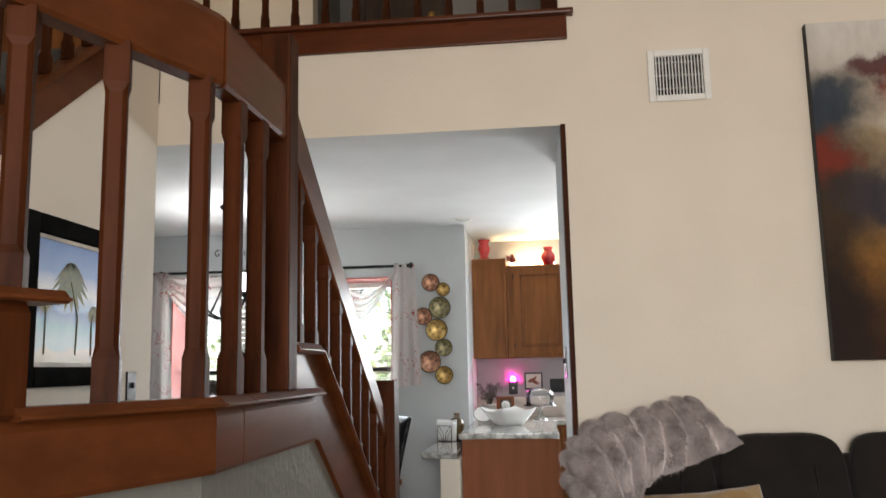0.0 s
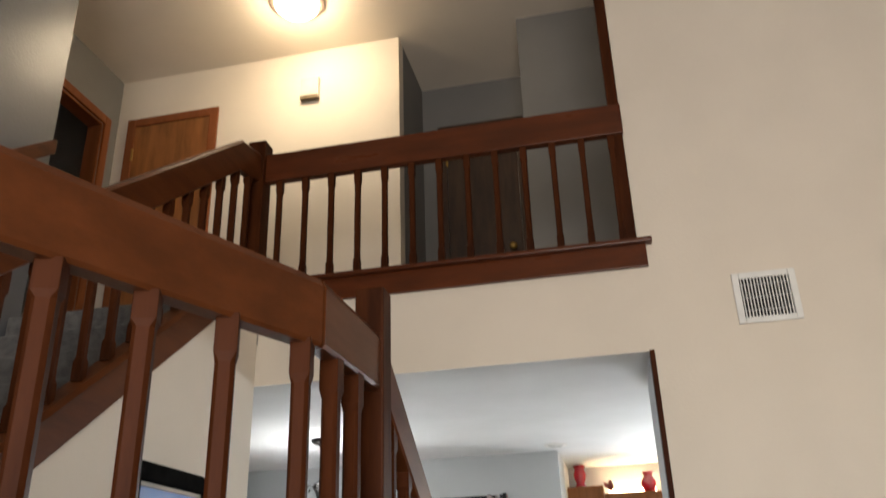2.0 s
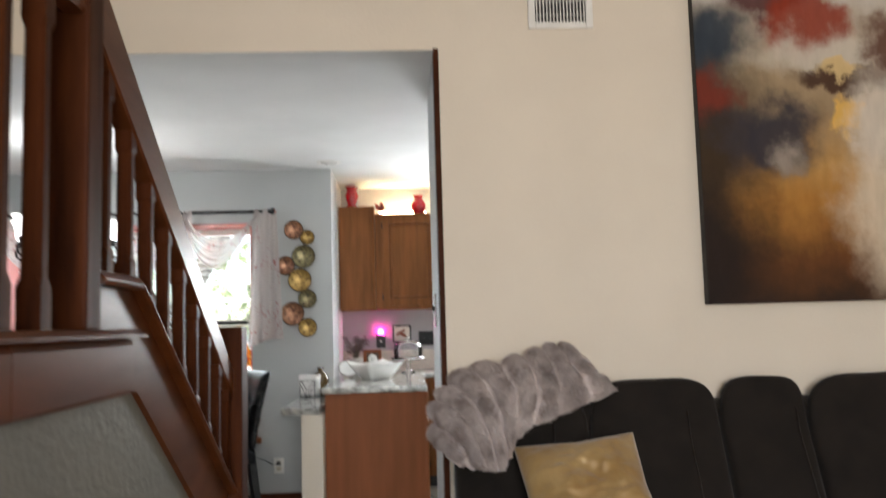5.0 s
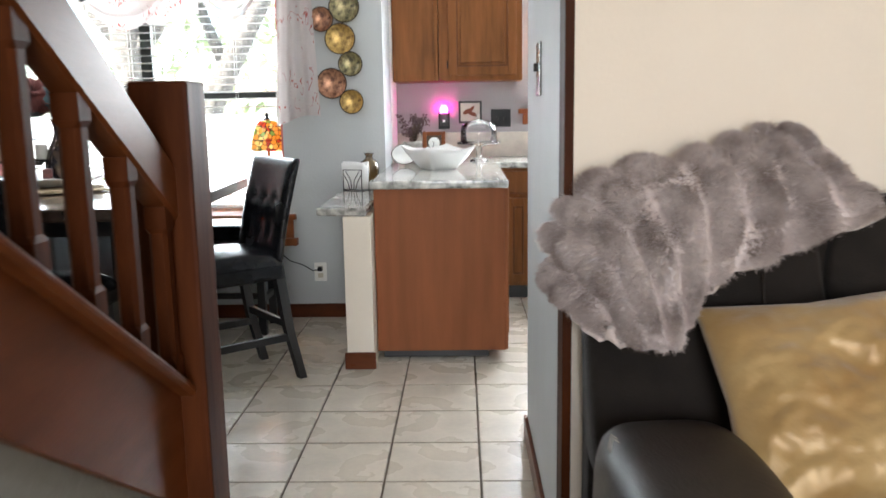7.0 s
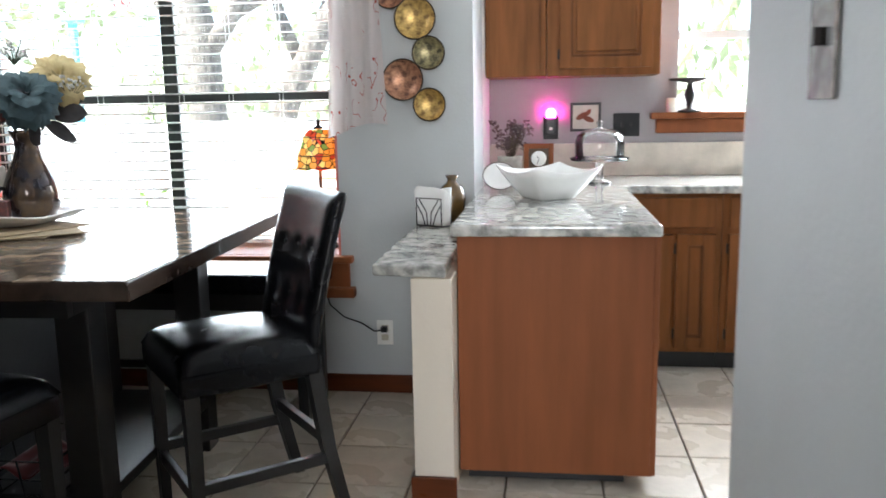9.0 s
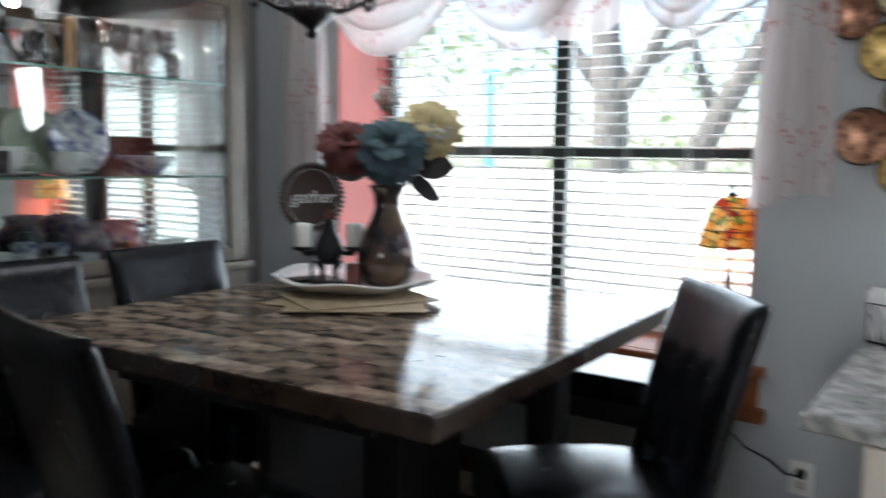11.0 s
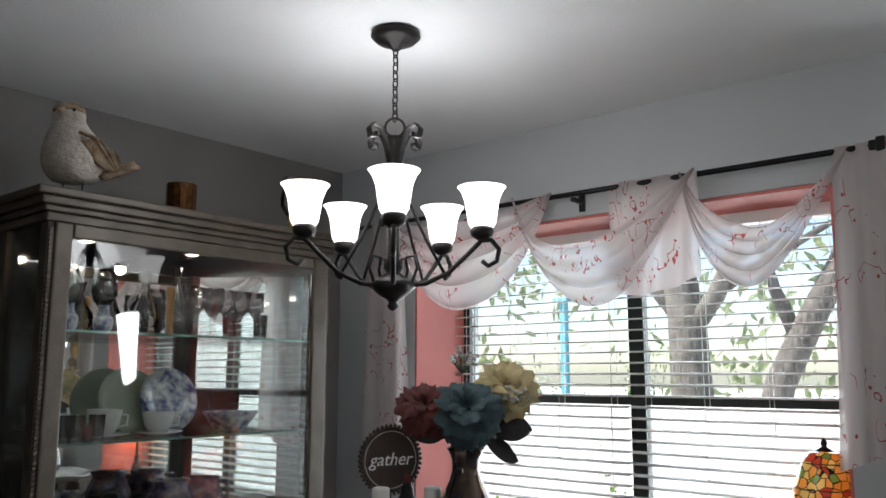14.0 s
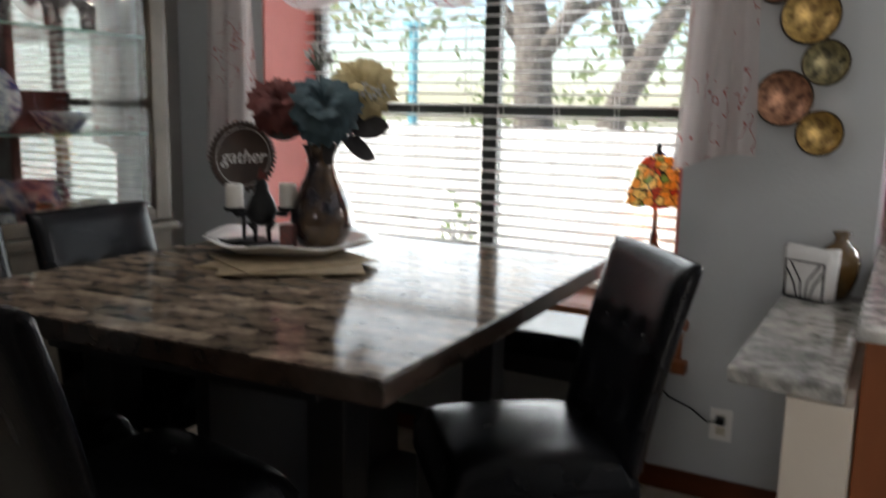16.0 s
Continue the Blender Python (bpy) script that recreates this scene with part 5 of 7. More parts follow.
disc.matrix_basis = pose(0, 0, SC, 90, 0, 0)
bead = bm_new()
lathe(bead, [(0.0005, -0.006), (0.005, -0.004), (0.0065, 0.0), (0.005, 0.004), (0.0005, 0.006)], 8, cap=False)
bead = mesh_of(bead, "bead", DARKWD)
for k in range(44):
    o = new("bead", bead)
    a = 2 * math.pi * k / 44
    o.parent, o.location = sg, (0.108 * math.cos(a), -0.004, SC + 0.108 * math.sin(a))
bm = bm_new()
tube(bm, [(0.09 * math.cos(t), -0.006, SC + 0.09 * math.sin(t)) for t in [k * math.pi / 30 for k in range(60)]], 0.0016, 6, True)
part("inner_ring", bm, mat("silver_bead_string", (0.5, 0.48, 0.45), 0.3, metal=0.8), sg)
txt = bpy.data.curves.new("lettering", "FONT")
txt.body, txt.size, txt.align_x, txt.align_y, txt.extrude, txt.shear = "gather", 0.058, "CENTER", "CENTER", 0.001, 0.25
tob = new("lettering_source", txt)
dg = bpy.context.evaluated_depsgraph_get()
lm = bpy.data.meshes.new_from_object(tob.evaluated_get(dg))
bpy.data.objects.remove(tob)
lm.materials.clear()
lm.materials.append(CHINA)
o = new("lettering", lm)
o.parent = sg
o.matrix_basis = pose(0, -0.0055, SC, 90, 0, 0)
tagged(o, "white script lettering")
# rooster candle holder
ro = thing("candle_holder", "black rooster holder with two white candles", "candle holder", (-2.385, 2.125, TRAY), 44)
bm = bm_new()
lathe(bm, [(0.06, 0), (0.062, 0.006), (0.05, 0.012)], 24)
part("base", bm, BLACKMETAL, ro)
bm = bm_new()
for s in (-1, 1):
    tube(bm, [(s * 0.022, 0, 0.01), (s * 0.02, 0, 0.045), (s * 0.03, 0.005, 0.075)], [0.006, 0.008, 0.02], 8)
lathe(bm, [(0.01, 0.06), (0.042, 0.08), (0.05, 0.105), (0.038, 0.14), (0.022, 0.17), (0.02, 0.19), (0.012, 0.205), (0.002, 0.21)], 16, squash=0.8)
tube(bm, [(-0.03, 0.0, 0.10), (-0.075, 0, 0.095), (-0.085, 0, 0.11)], 0.009, 8)
tube(bm, [(0.03, 0.0, 0.10), (0.075, 0, 0.095), (0.085, 0, 0.11)], 0.009, 8)
part("rooster", bm, BLACKMETAL, ro)
bm = bm_new()
slab(bm, [(-0.012, 0.205), (0.014, 0.20), (0.012, 0.235), (0.004, 0.222), (-0.002, 0.245), (-0.008, 0.224)], "y", -0.004, 0.004)
part("comb", bm, mat("dull_red_paint", (0.16, 0.03, 0.025), 0.6), ro)
for s in (-1, 1):
    bm = bm_new()
    lathe(bm, [(0.031, 0.108), (0.033, 0.112), (0.033, 0.12), (0.029, 0.12)], 20, (s * 0.082, 0, 0))
    part("cup", bm, BLACKMETAL, ro)
    bm = bm_new()
    lathe(bm, [(0.027, 0.1125), (0.028, 0.118), (0.028, 0.185), (0.024, 0.192), (0.014, 0.19), (0.0005, 0.186)], 20, (s * 0.082, 0, 0))
    part("candle", bm, mat("white_wax", (0.78, 0.76, 0.7), 0.55, bump=0.03) if s < 0 else bpy.data.materials["white_wax"], ro)
bm = bm_new()
box(bm, -0.022, 0.022, -0.022, 0.022, 0, 0.075, 0.006, 3)
single("shaker", bm, mat("mottled_red_brown_glaze", (0.16, 0.045, 0.035), 0.3, vary=0.3, scale=30, color2=(0.05, 0.03, 0.03)), "small square mottled red shaker on the platter", "shaker", (-2.275, 2.12, TRAY), 20)

# stained glass lamp on the sill
la = thing("table_lamp", "stained glass table lamp with orange scalloped shade", "lamp", (-1.446, 3.25, 0.645))
bm = bm_new()
lathe(bm, [(0.07, 0), (0.075, 0.008), (0.05, 0.02), (0.02, 0.035), (0.014, 0.08), (0.022, 0.16), (0.032, 0.19), (0.022, 0.22), (0.012, 0.24), (0.016, 0.26), (0.009, 0.28), (0.008, 0.46)], 24)
part("base", bm, mat("antique_bronze", (0.07, 0.045, 0.03), 0.4, metal=0.7), la)
def tiffany(name):
    m = bpy.data.materials.new(name)
    m.use_nodes = True
    nt = m.node_tree
    b = nt.nodes["Principled BSDF"]
    tc, vo, ra = nt.nodes.new("ShaderNodeTexCoord"), nt.nodes.new("ShaderNodeTexVoronoi"), nt.nodes.new("ShaderNodeValToRGB")
    vo.inputs["Scale"].default_value = 34
    nt.links.new(tc.outputs["Object"], vo.inputs[0])
    sep, sxyz, mth = nt.nodes.new("ShaderNodeSeparateColor"), nt.nodes.new("ShaderNodeSeparateXYZ"), nt.nodes.new("ShaderNodeMapRange")
    nt.links.new(vo.outputs["Color"], sep.inputs[0])
    e = ra.color_ramp.elements
    e[0].position, e[0].color = 0.0, (1.0, 0.38, 0.06, 1)
    e[1].position, e[1].color = 0.35, (1.0, 0.62, 0.16, 1)
    for p, c in ((0.6, (0.9, 0.30, 0.03, 1)), (0.78, (0.22, 0.30, 0.05, 1)), (0.9, (0.6, 0.06, 0.02, 1))):
        e.new(p).color = c
    ra.color_ramp.interpolation = "CONSTANT"
    nt.links.new(sep.outputs[0], ra.inputs[0])
    v2 = nt.nodes.new("ShaderNodeTexVoronoi")
    v2.feature = "DISTANCE_TO_EDGE"
    v2.inputs["Scale"].default_value = 34
    nt.links.new(tc.outputs["Object"], v2.inputs[0])
    gt = nt.nodes.new("ShaderNodeMath")
    gt.operation = "GREATER_THAN"
    gt.inputs[1].default_value = 0.045
    nt.links.new(v2.outputs[0], gt.inputs[0])
    mx = nt.nodes.new("ShaderNodeMix")
    mx.data_type = "RGBA"
    mx.inputs[6].default_value = (0.01, 0.008, 0.006, 1)
    nt.links.new(gt.outputs[0], mx.inputs[0])
    nt.links.new(ra.outputs[0], mx.inputs[7])
    nt.links.new(mx.outputs[2], b.inputs["Base Color"])
    nt.links.new(mx.outputs[2], b.inputs["Emission Color"])
    b.inputs["Emission Strength"].default_value = 0.1
    b.inputs["Roughness"].default_value = 0.25
    return m
bm = bm_new()
n = 48
rings = []
for r, z in ((0.028, 0.565), (0.05, 0.56), (0.078, 0.525), (0.092, 0.48), (0.108, 0.44), (0.115, 0.40), (0.117, 0.385)):
    ring = []
    for i in range(n):
        a = 2 * math.pi * i / n
        drop_ = 0.010 * abs(math.sin(4 * a)) if z < 0.39 else 0
        ring.append(bm.verts.new((r * (1 + 0.02 * math.cos(8 * a)) * math.cos(a), r * (1 + 0.02 * math.cos(8 * a)) * math.sin(a), z - drop_)))
    rings.append(ring)
for a, b in zip(rings, rings[1:]):
    for i in range(n):
        bm.faces.new((a[i], a[(i + 1) % n], b[(i + 1) % n], b[i]))
sh = part("shade", bm, tiffany("stained_glass"), la, "glowing orange stained glass shade")
solidify(sh, 0.004)
bm = bm_new()
for z, r in ((0.385, 0.117), (0.44, 0.108), (0.525, 0.078), (0.563, 0.03)):
    tube(bm, [(r * math.cos(t), r * math.sin(t), z) for t in [k * math.pi / 16 for k in range(32)]], 0.0022, 5, True)
part("lead_lines", bm, BLACKMETAL, sh)
bm = bm_new()
lathe(bm, [(0.03, 0.562), (0.02, 0.572), (0.008, 0.58), (0.012, 0.592), (0.007, 0.602), (0.001, 0.61)], 16)
part("finial", bm, BLACKMETAL, la)
lamp("stained_lamp_bulb", "POINT", pose(-1.446, 3.25, 1.10), 0.8, (1.0, 0.6, 0.25), 0.03)

# ---------------------------------------------------------------- china cabinet
HY0, HY1, HXB, HXF = 1.31, 2.50, -3.705, -3.20
hu = thing("china_cabinet", "champagne painted china cabinet with glass door and mirrored back", "cabinet", (0, 0, 0))
HYB = HY1 + 0.34      # the side next to the window is canted, so the back is wider
def canted(name, z0, z1, material=PEWTER):
    b = bm_new()
    slab(b, [(HXB, HY0), (HXF, HY0), (HXF, HY1), (HXB, HYB)], "z", z0, z1)
    return part(name, b, material, hu)
canted("lower_body", 0.06, 0.86)
bpart("plinth", PEWTER, hu, HXB, HXF + 0.02, HY0 - 0.02, HY1 + 0.02, 0.0, 0.075, 0.01)
bpart("waist_moulding", PEWTER, hu, HXB, HXF + 0.025, HY0 - 0.025, HY1 + 0.025, 0.86, 0.90, 0.012)
canted("roof", 1.955, 1.98)
canted("cabinet_floor", 0.86, 0.896)
for i, (z0, z1, o) in enumerate(((1.955, 1.985, 0.008), (1.985, 2.005, 0.022), (2.005, 2.032, 0.04), (2.032, 2.058, 0.062))):
    bpart("crown_moulding", PEWTER, hu, HXB, HXF + o, HY0 - o, HY1 + o, z0, z1, 0.007, seg=3)
bpart("mirror_back", MIRROR, hu, HXB + 0.004, HXB + 0.010, HY0 + 0.05, HYB - 0.035, 0.90, 1.955, 0)
for y0, y1 in ((HY0, HY0 + 0.045), (HY1 - 0.045, HY1)):
    back = HYB - 0.035 if y0 > 2 else y0
    bpart("corner_post", PEWTER, hu, HXB, HXB + (0.03 if y0 > 2 else 0.20), back, back + (0.035 if y0 > 2 else 0.045), 0.90, 1.955, 0.003)
    bpart("corner_post", PEWTER, hu, HXF - 0.05, HXF, y0, y1, 0.90, 1.955, 0.006)
bpart("side_pane", PANE, hu, HXB + 0.20, HXF - 0.05, HY0 + 0.012, HY0 + 0.016, 0.90, 1.955, 0)
bm = bm_new()
slab(bm, [(HXF - 0.052, HY1 - 0.004), (HXB + 0.032, HYB - 0.03), (HXB + 0.032, HYB - 0.026), (HXF - 0.052, HY1)], "z", 0.90, 1.955)
part("side_pane", bm, PANE, hu)
dr = thing("door", "", "", (0, 0, 0))
dr.parent = hu
for k in ("label", "category"):
    if k in dr:
        del dr[k]
bpart("stile", PEWTER, dr, HXF, HXF + 0.022, HY0 + 0.016, HY0 + 0.075, 0.905, 1.952, 0.008, seg=3)
bpart("stile", PEWTER, dr, HXF, HXF + 0.022, HY1 - 0.092, HY1 - 0.016, 0.905, 1.952, 0.008, seg=3)
bpart("rail", PEWTER, dr, HXF, HXF + 0.022, HY0 + 0.075, HY1 - 0.092, 1.905, 1.952, 0.008, seg=3)
bpart("rail", PEWTER, dr, HXF, HXF + 0.022, HY0 + 0.075, HY1 - 0.092, 0.905, 0.96, 0.008, seg=3)
bpart("pane", PANE, dr, HXF + 0.004, HXF + 0.008, HY0 + 0.075, HY1 - 0.092, 0.96, 1.905, 0)
for y in (HY0 + 0.009, HY1 - 0.009):
    bm = bm_new()
    for k in range(66):
        z = 0.935 + k * 0.0151
        slab(bm, [(y - 0.006, z), (y + 0.006, z + 0.006), (y + 0.006, z + 0.017), (y - 0.006, z + 0.011)], "x", HXF, HXF + 0.014)
    part("rope_moulding", bm, PEWTER, dr)
SHELFG = pane_mat("green_edged_shelf_glass", (0.93, 0.98, 0.96), 0.2)
EDGEG = mat("green_glass_edge", (0.16, 0.33, 0.28), 0.1, vary=0.05)
SHELVES = (1.615, 1.247)
for z in SHELVES:
    bm = bm_new()
    slab(bm, [(HXB + 0.02, HY0 + 0.05), (HXF - 0.06, HY0 + 0.05), (HXF - 0.06, HY1 - 0.05), (HXB + 0.04, HYB - 0.07)], "z", z - 0.008, z)
    s = part("glass_shelf", bm, SHELFG, hu)
    bpart("shelf_edge", EDGEG, s, HXF - 0.06, HXF - 0.058, HY0 + 0.05, HY1 - 0.05, z - 0.008, z, 0)

BLUEW = mat("blue_and_white_china", (0.70, 0.72, 0.74), 0.14, vary=0.0, scale=26, grain=50, bump=0.0, color2=(0.035, 0.055, 0.20), coat=0.5)
BLUEG = mat("cobalt_blue_glass", (0.02, 0.05, 0.26), 0.08, vary=0.2, scale=8, bump=0.0, coat=0.5)
DKBLUE = mat("dark_floral_china", (0.05, 0.05, 0.12), 0.18, vary=0.0, scale=30, grain=60, bump=0.0, color2=(0.32, 0.20, 0.22), coat=0.4)
PALEG = mat("pale_green_china", (0.46, 0.53, 0.42), 0.2, vary=0.06)


def goblet(at, h, r, m=CLEAR, label="clear stemmed wine glass on a glass shelf", group="stemware"):
    b = bm_new()
    lathe(b, [(0.6 * r, 0), (0.62 * r, 0.004), (0.1 * r, 0.012), (0.08 * r, 0.42 * h), (0.3 * r, 0.47 * h), (0.8 * r, 0.6 * h), (r, 0.75 * h), (0.9 * r, h), (0.87 * r, h), (0.95 * r, 0.75 * h), (0.74 * r, 0.61 * h), (0.05 * r, 0.5 * h)], 20)
    return single("wine_glass", b, m, label, "glass", at, group=group)


def tumbler(at, h, r, m=CLEAR, label="clear drinking glass on a glass shelf", name="tumbler"):
    b = bm_new()
    lathe(b, [(0.85 * r, 0), (0.87 * r, 0.004), (r, h), (0.95 * r, h), (0.82 * r, 0.012), (0.0005, 0.01)], 20)
    return single(name, b, m, label, "glass", at, group="tumblers")


def jug(at, h, r, m, label, handle=True, name="jug", cat="jug"):
    t = thing(name, label, cat, at, 90)
    b = bm_new()
    lathe(b, [(0.6 * r, 0), (0.64 * r, 0.006), (0.95 * r, 0.3 * h), (r, 0.5 * h), (0.8 * r, 0.8 * h), (0.7 * r, 0.88 * h), (0.82 * r, h), (0.77 * r, h), (0.64 * r, 0.88 * h), (0.75 * r, 0.78 * h)], 28)
    part("body", b, m, t)
    if handle:
        b = bm_new()
        tube(b, [(0.7 * r, 0, 0.85 * h), (1.25 * r, 0, 0.85 * h), (1.42 * r, 0, 0.6 * h), (1.25 * r, 0, 0.36 * h), (0.93 * r, 0, 0.3 * h)], 0.09 * r, 8)
        part("handle", b, m, t)
    return t


def cup_saucer(at, h, r, m, label):
    t = thing("teacup", label, "cup", at, 90)
    b = bm_new()
    lathe(b, [(0.5 * r, 0), (1.4 * r, 0.012), (1.42 * r, 0.016), (0.5 * r, 0.008)], 28)
    part("saucer", b, m, t)
    b = bm_new()
    lathe(b, [(0.5 * r, 0.01), (0.8 * r, 0.4 * h), (r, h), (0.95 * r, h), (0.75 * r, 0.4 * h), (0.4 * r, 0.02)], 24)
    part("cup", b, m, t)
    b = bm_new()
    tube(b, [(0.9 * r, 0, 0.8 * h), (1.4 * r, 0, 0.75 * h), (1.35 * r, 0, 0.4 * h), (0.8 * r, 0, 0.35 * h)], 0.09 * r, 8)
    part("handle", b, m, t)
    return t


s1, s2, s3 = SHELVES[0], SHELVES[1], 0.90
# top shelf: oil lamps, decanters, wine glasses
for y in (1.50, 1.63):
    ol = thing("oil_lamp", "small blue and white oil lamp with glass chimney", "lamp", (-3.42, y, s1), group="small oil lamps")
    bm = bm_new()
    lathe(bm, [(0.025, 0), (0.034, 0.02), (0.036, 0.05), (0.02, 0.075), (0.018, 0.09), (0.022, 0.1)], 20)
    part("font", bm, BLUEW, ol)
    bm = bm_new()
    lathe(bm, [(0.02, 0.1), (0.045, 0.14), (0.04, 0.19), (0.022, 0.235), (0.021, 0.235), (0.038, 0.19), (0.043, 0.14), (0.018, 0.1)], 20, cap=False)
    part("chimney", bm, CLEAR, ol)
for y, h, r in ((1.80, 0.24, 0.068), (1.93, 0.27, 0.072)):
    bm = bm_new()
    lathe(bm, [(0.6 * r, 0), (r, 0.02), (1.02 * r, 0.06), (0.75 * r, 0.11), (0.25 * r, 0.16), (0.2 * r, 0.8 * h), (0.35 * r, h), (0.3 * r, h), (0.15 * r, 0.8 * h), (0.7 * r, 0.1), (0.9 * r, 0.03)], 28)
    single("decanter", bm, CLEAR, "round clear glass decanter on the top shelf", "decanter", (-3.44, y, s1), group="decanters")
bm = bm_new()
lathe(bm, [(0.016, 0), (0.018, 0.004), (0.012, 0.03), (0.016, 0.08), (0.013, 0.13), (0.018, 0.16), (0.016, 0.18), (0.002, 0.19)], 16)
single("wooden_figure", bm, mat("pale_boxwood", (0.42, 0.24, 0.09), 0.5), "slim turned wooden figure between the decanters", "figurine", (-3.37, 1.865, s1))
for y in (2.03, 2.10, 2.17, 2.245, 2.32):
    goblet((-3.45, y, s1), 0.20, 0.038)
for y in (1.45, 1.57, 1.70, 2.07, 2.20):
    goblet((-3.57, y, s1), 0.22, 0.042)
for y in (2.13, 2.28):
    tumbler((-3.36, y, s1), 0.10, 0.03)
bm = bm_new()
lathe(bm, [(0.05, 0), (0.055, 0.01), (0.025, 0.03), (0.03, 0.12), (0.09, 0.19), (0.11, 0.24), (0.105, 0.24), (0.08, 0.19), (0.02, 0.12)], 28)
single("compote", bm, CHINA, "white milk glass compote on the top shelf", "compote", (-3.56, 1.49, s1))
# middle shelf: plates and cups
for y, r, m, lab, dx in ((1.84, 0.125, PALEG, "pale green china plate standing at the back", -3.60), (1.98, 0.125, BLUEW, "blue and white scenic plate standing upright", -3.545)):
    bm = bm_new()
    lathe(bm, [(0.0005, 0.006), (0.6 * r, 0.006), (0.7 * r, 0.014), (r, 0.02), (r, 0.015), (0.7 * r, 0.007), (0.6 * r, 0.0), (0.0005, 0.0)], 40, cap=False)
    o = single("plate", bm, m, lab, "plate", group="standing plates")
    o.matrix_basis = pose(dx, y, s2 + r * 0.985, 0, 78, 0)
cup_saucer((-3.42, 1.66, s2), 0.10, 0.062, CHINA, "white teacup with blue band on its saucer")
cup_saucer((-3.40, 1.86, s2), 0.085, 0.062, CHINA, "white teacup on a stack of saucers")
bm = bm_new()
lathe(bm, [(0.06, 0), (0.065, 0.005), (0.10, 0.05), (0.115, 0.075), (0.11, 0.075), (0.09, 0.045), (0.05, 0.01)], 28, squash=1.0)
single("serving_bowl", bm, BLUEW, "blue banded white serving bowl on the glass shelf", "bowl", (-3.46, 2.22, s2))
for y in (1.48, 1.53, 1.60):
    tumbler((-3.36, y, s2), 0.085, 0.028)
for y in (2.08, 2.14, 2.20, 2.27, 2.33):
    tumbler((-3.60, y, s2), 0.15, 0.03)
tumbler((-3.35, 1.56, s2 + 0.0), 0.05, 0.022, mat("dark_red_votive", (0.08, 0.01, 0.012), 0.1), "small dark red votive glass on the shelf", "votive_glass")
# bottom: mugs, jars, jugs
jug((-3.47, 1.96, s3), 0.17, 0.095, DKBLUE, "dark floral china pitcher with a handle")
jug((-3.50, 2.12, s3), 0.165, 0.095, DKBLUE, "dark floral china pitcher behind another one")
cup_saucer((-3.40, 2.30, s3), 0.085, 0.055, CHINA, "white cup and saucer on the cabinet floor")
for y, h, m, lab in ((1.50, 0.09, CHINA, "white floral mug on the cabinet floor"), (1.60, 0.09, CHINA, "white floral mug on the cabinet floor")):
    jug((-3.38, y, s3), h, 0.045, m, lab, name="mug", cat="mug")
for y, x, h, r, m, lab in ((1.72, -3.46, 0.15, 0.045, BLUEW, "blue and white spice jar with dark lid"), (1.82, -3.44, 0.14, 0.045, BLUEW, "blue and white spice jar with dark lid"), (1.88, -3.34, 0.10, 0.045, BLUEW, "squat blue and white jar with dark lid"),
                           (2.04, -3.33, 0.10, 0.045, BLUEW, "squat blue and white jar with dark lid"), (1.74, -3.33, 0.10, 0.026, mat("pewter_metal", (0.3, 0.3, 0.3), 0.35, metal=0.9), "small pewter salt shaker")):
    t = thing("jar", lab, "jar", (x, y, s3), group="jars on the cabinet floor")
    b = bm_new()
    lathe(b, [(0.9 * r, 0), (r, 0.006), (r, 0.7 * h), (0.6 * r, 0.78 * h)], 24)
    part("body", b, m, t)
    b = bm_new()
    lathe(b, [(0.62 * r, 0.775 * h), (0.64 * r, 0.8 * h), (0.6 * r, 0.95 * h), (0.3 * r, h)], 24)
    part("lid", b, BLACKWOOD, t)
# side column
jug((-3.36, 1.41, s1), 0.24, 0.05, CLEAR, "tall clear glass pitcher seen through the side")
tumbler((-3.37, 1.41, s2), 0.20, 0.05, CLEAR, "tall cut glass vase on the shelf", "cut_glass_vase")
tumbler((-3.38, 1.41, s3), 0.18, 0.045, BLUEG, "cobalt blue glass tumbler", "blue_glass")
# small warm lights under the cabinet's roof
for y in (1.55, 1.98):
    pk = thing("cabinet_light", "small round warm puck light under the cabinet's roof", "lamp", (-3.42, y, 1.955), group="cabinet lights")
    bm = bm_new()
    lathe(bm, [(0.034, 0.0), (0.034, -0.012), (0.028, -0.015)], 24)
    part("housing", bm, IRON, pk)
    bm = bm_new()
    lathe(bm, [(0.0005, -0.019), (0.018, -0.018), (0.027, -0.0155)], 24, cap=False)
    part("lens", bm, glow("warm_puck_lens", (1.0, 0.45, 0.15), 1.0) if "warm_puck_lens" not in bpy.data.materials else bpy.data.materials["warm_puck_lens"], pk)
    lamp("cabinet_bulb", "POINT", pose(-3.42, y, 1.925), 0.55, (1.0, 0.86, 0.70), 0.02)
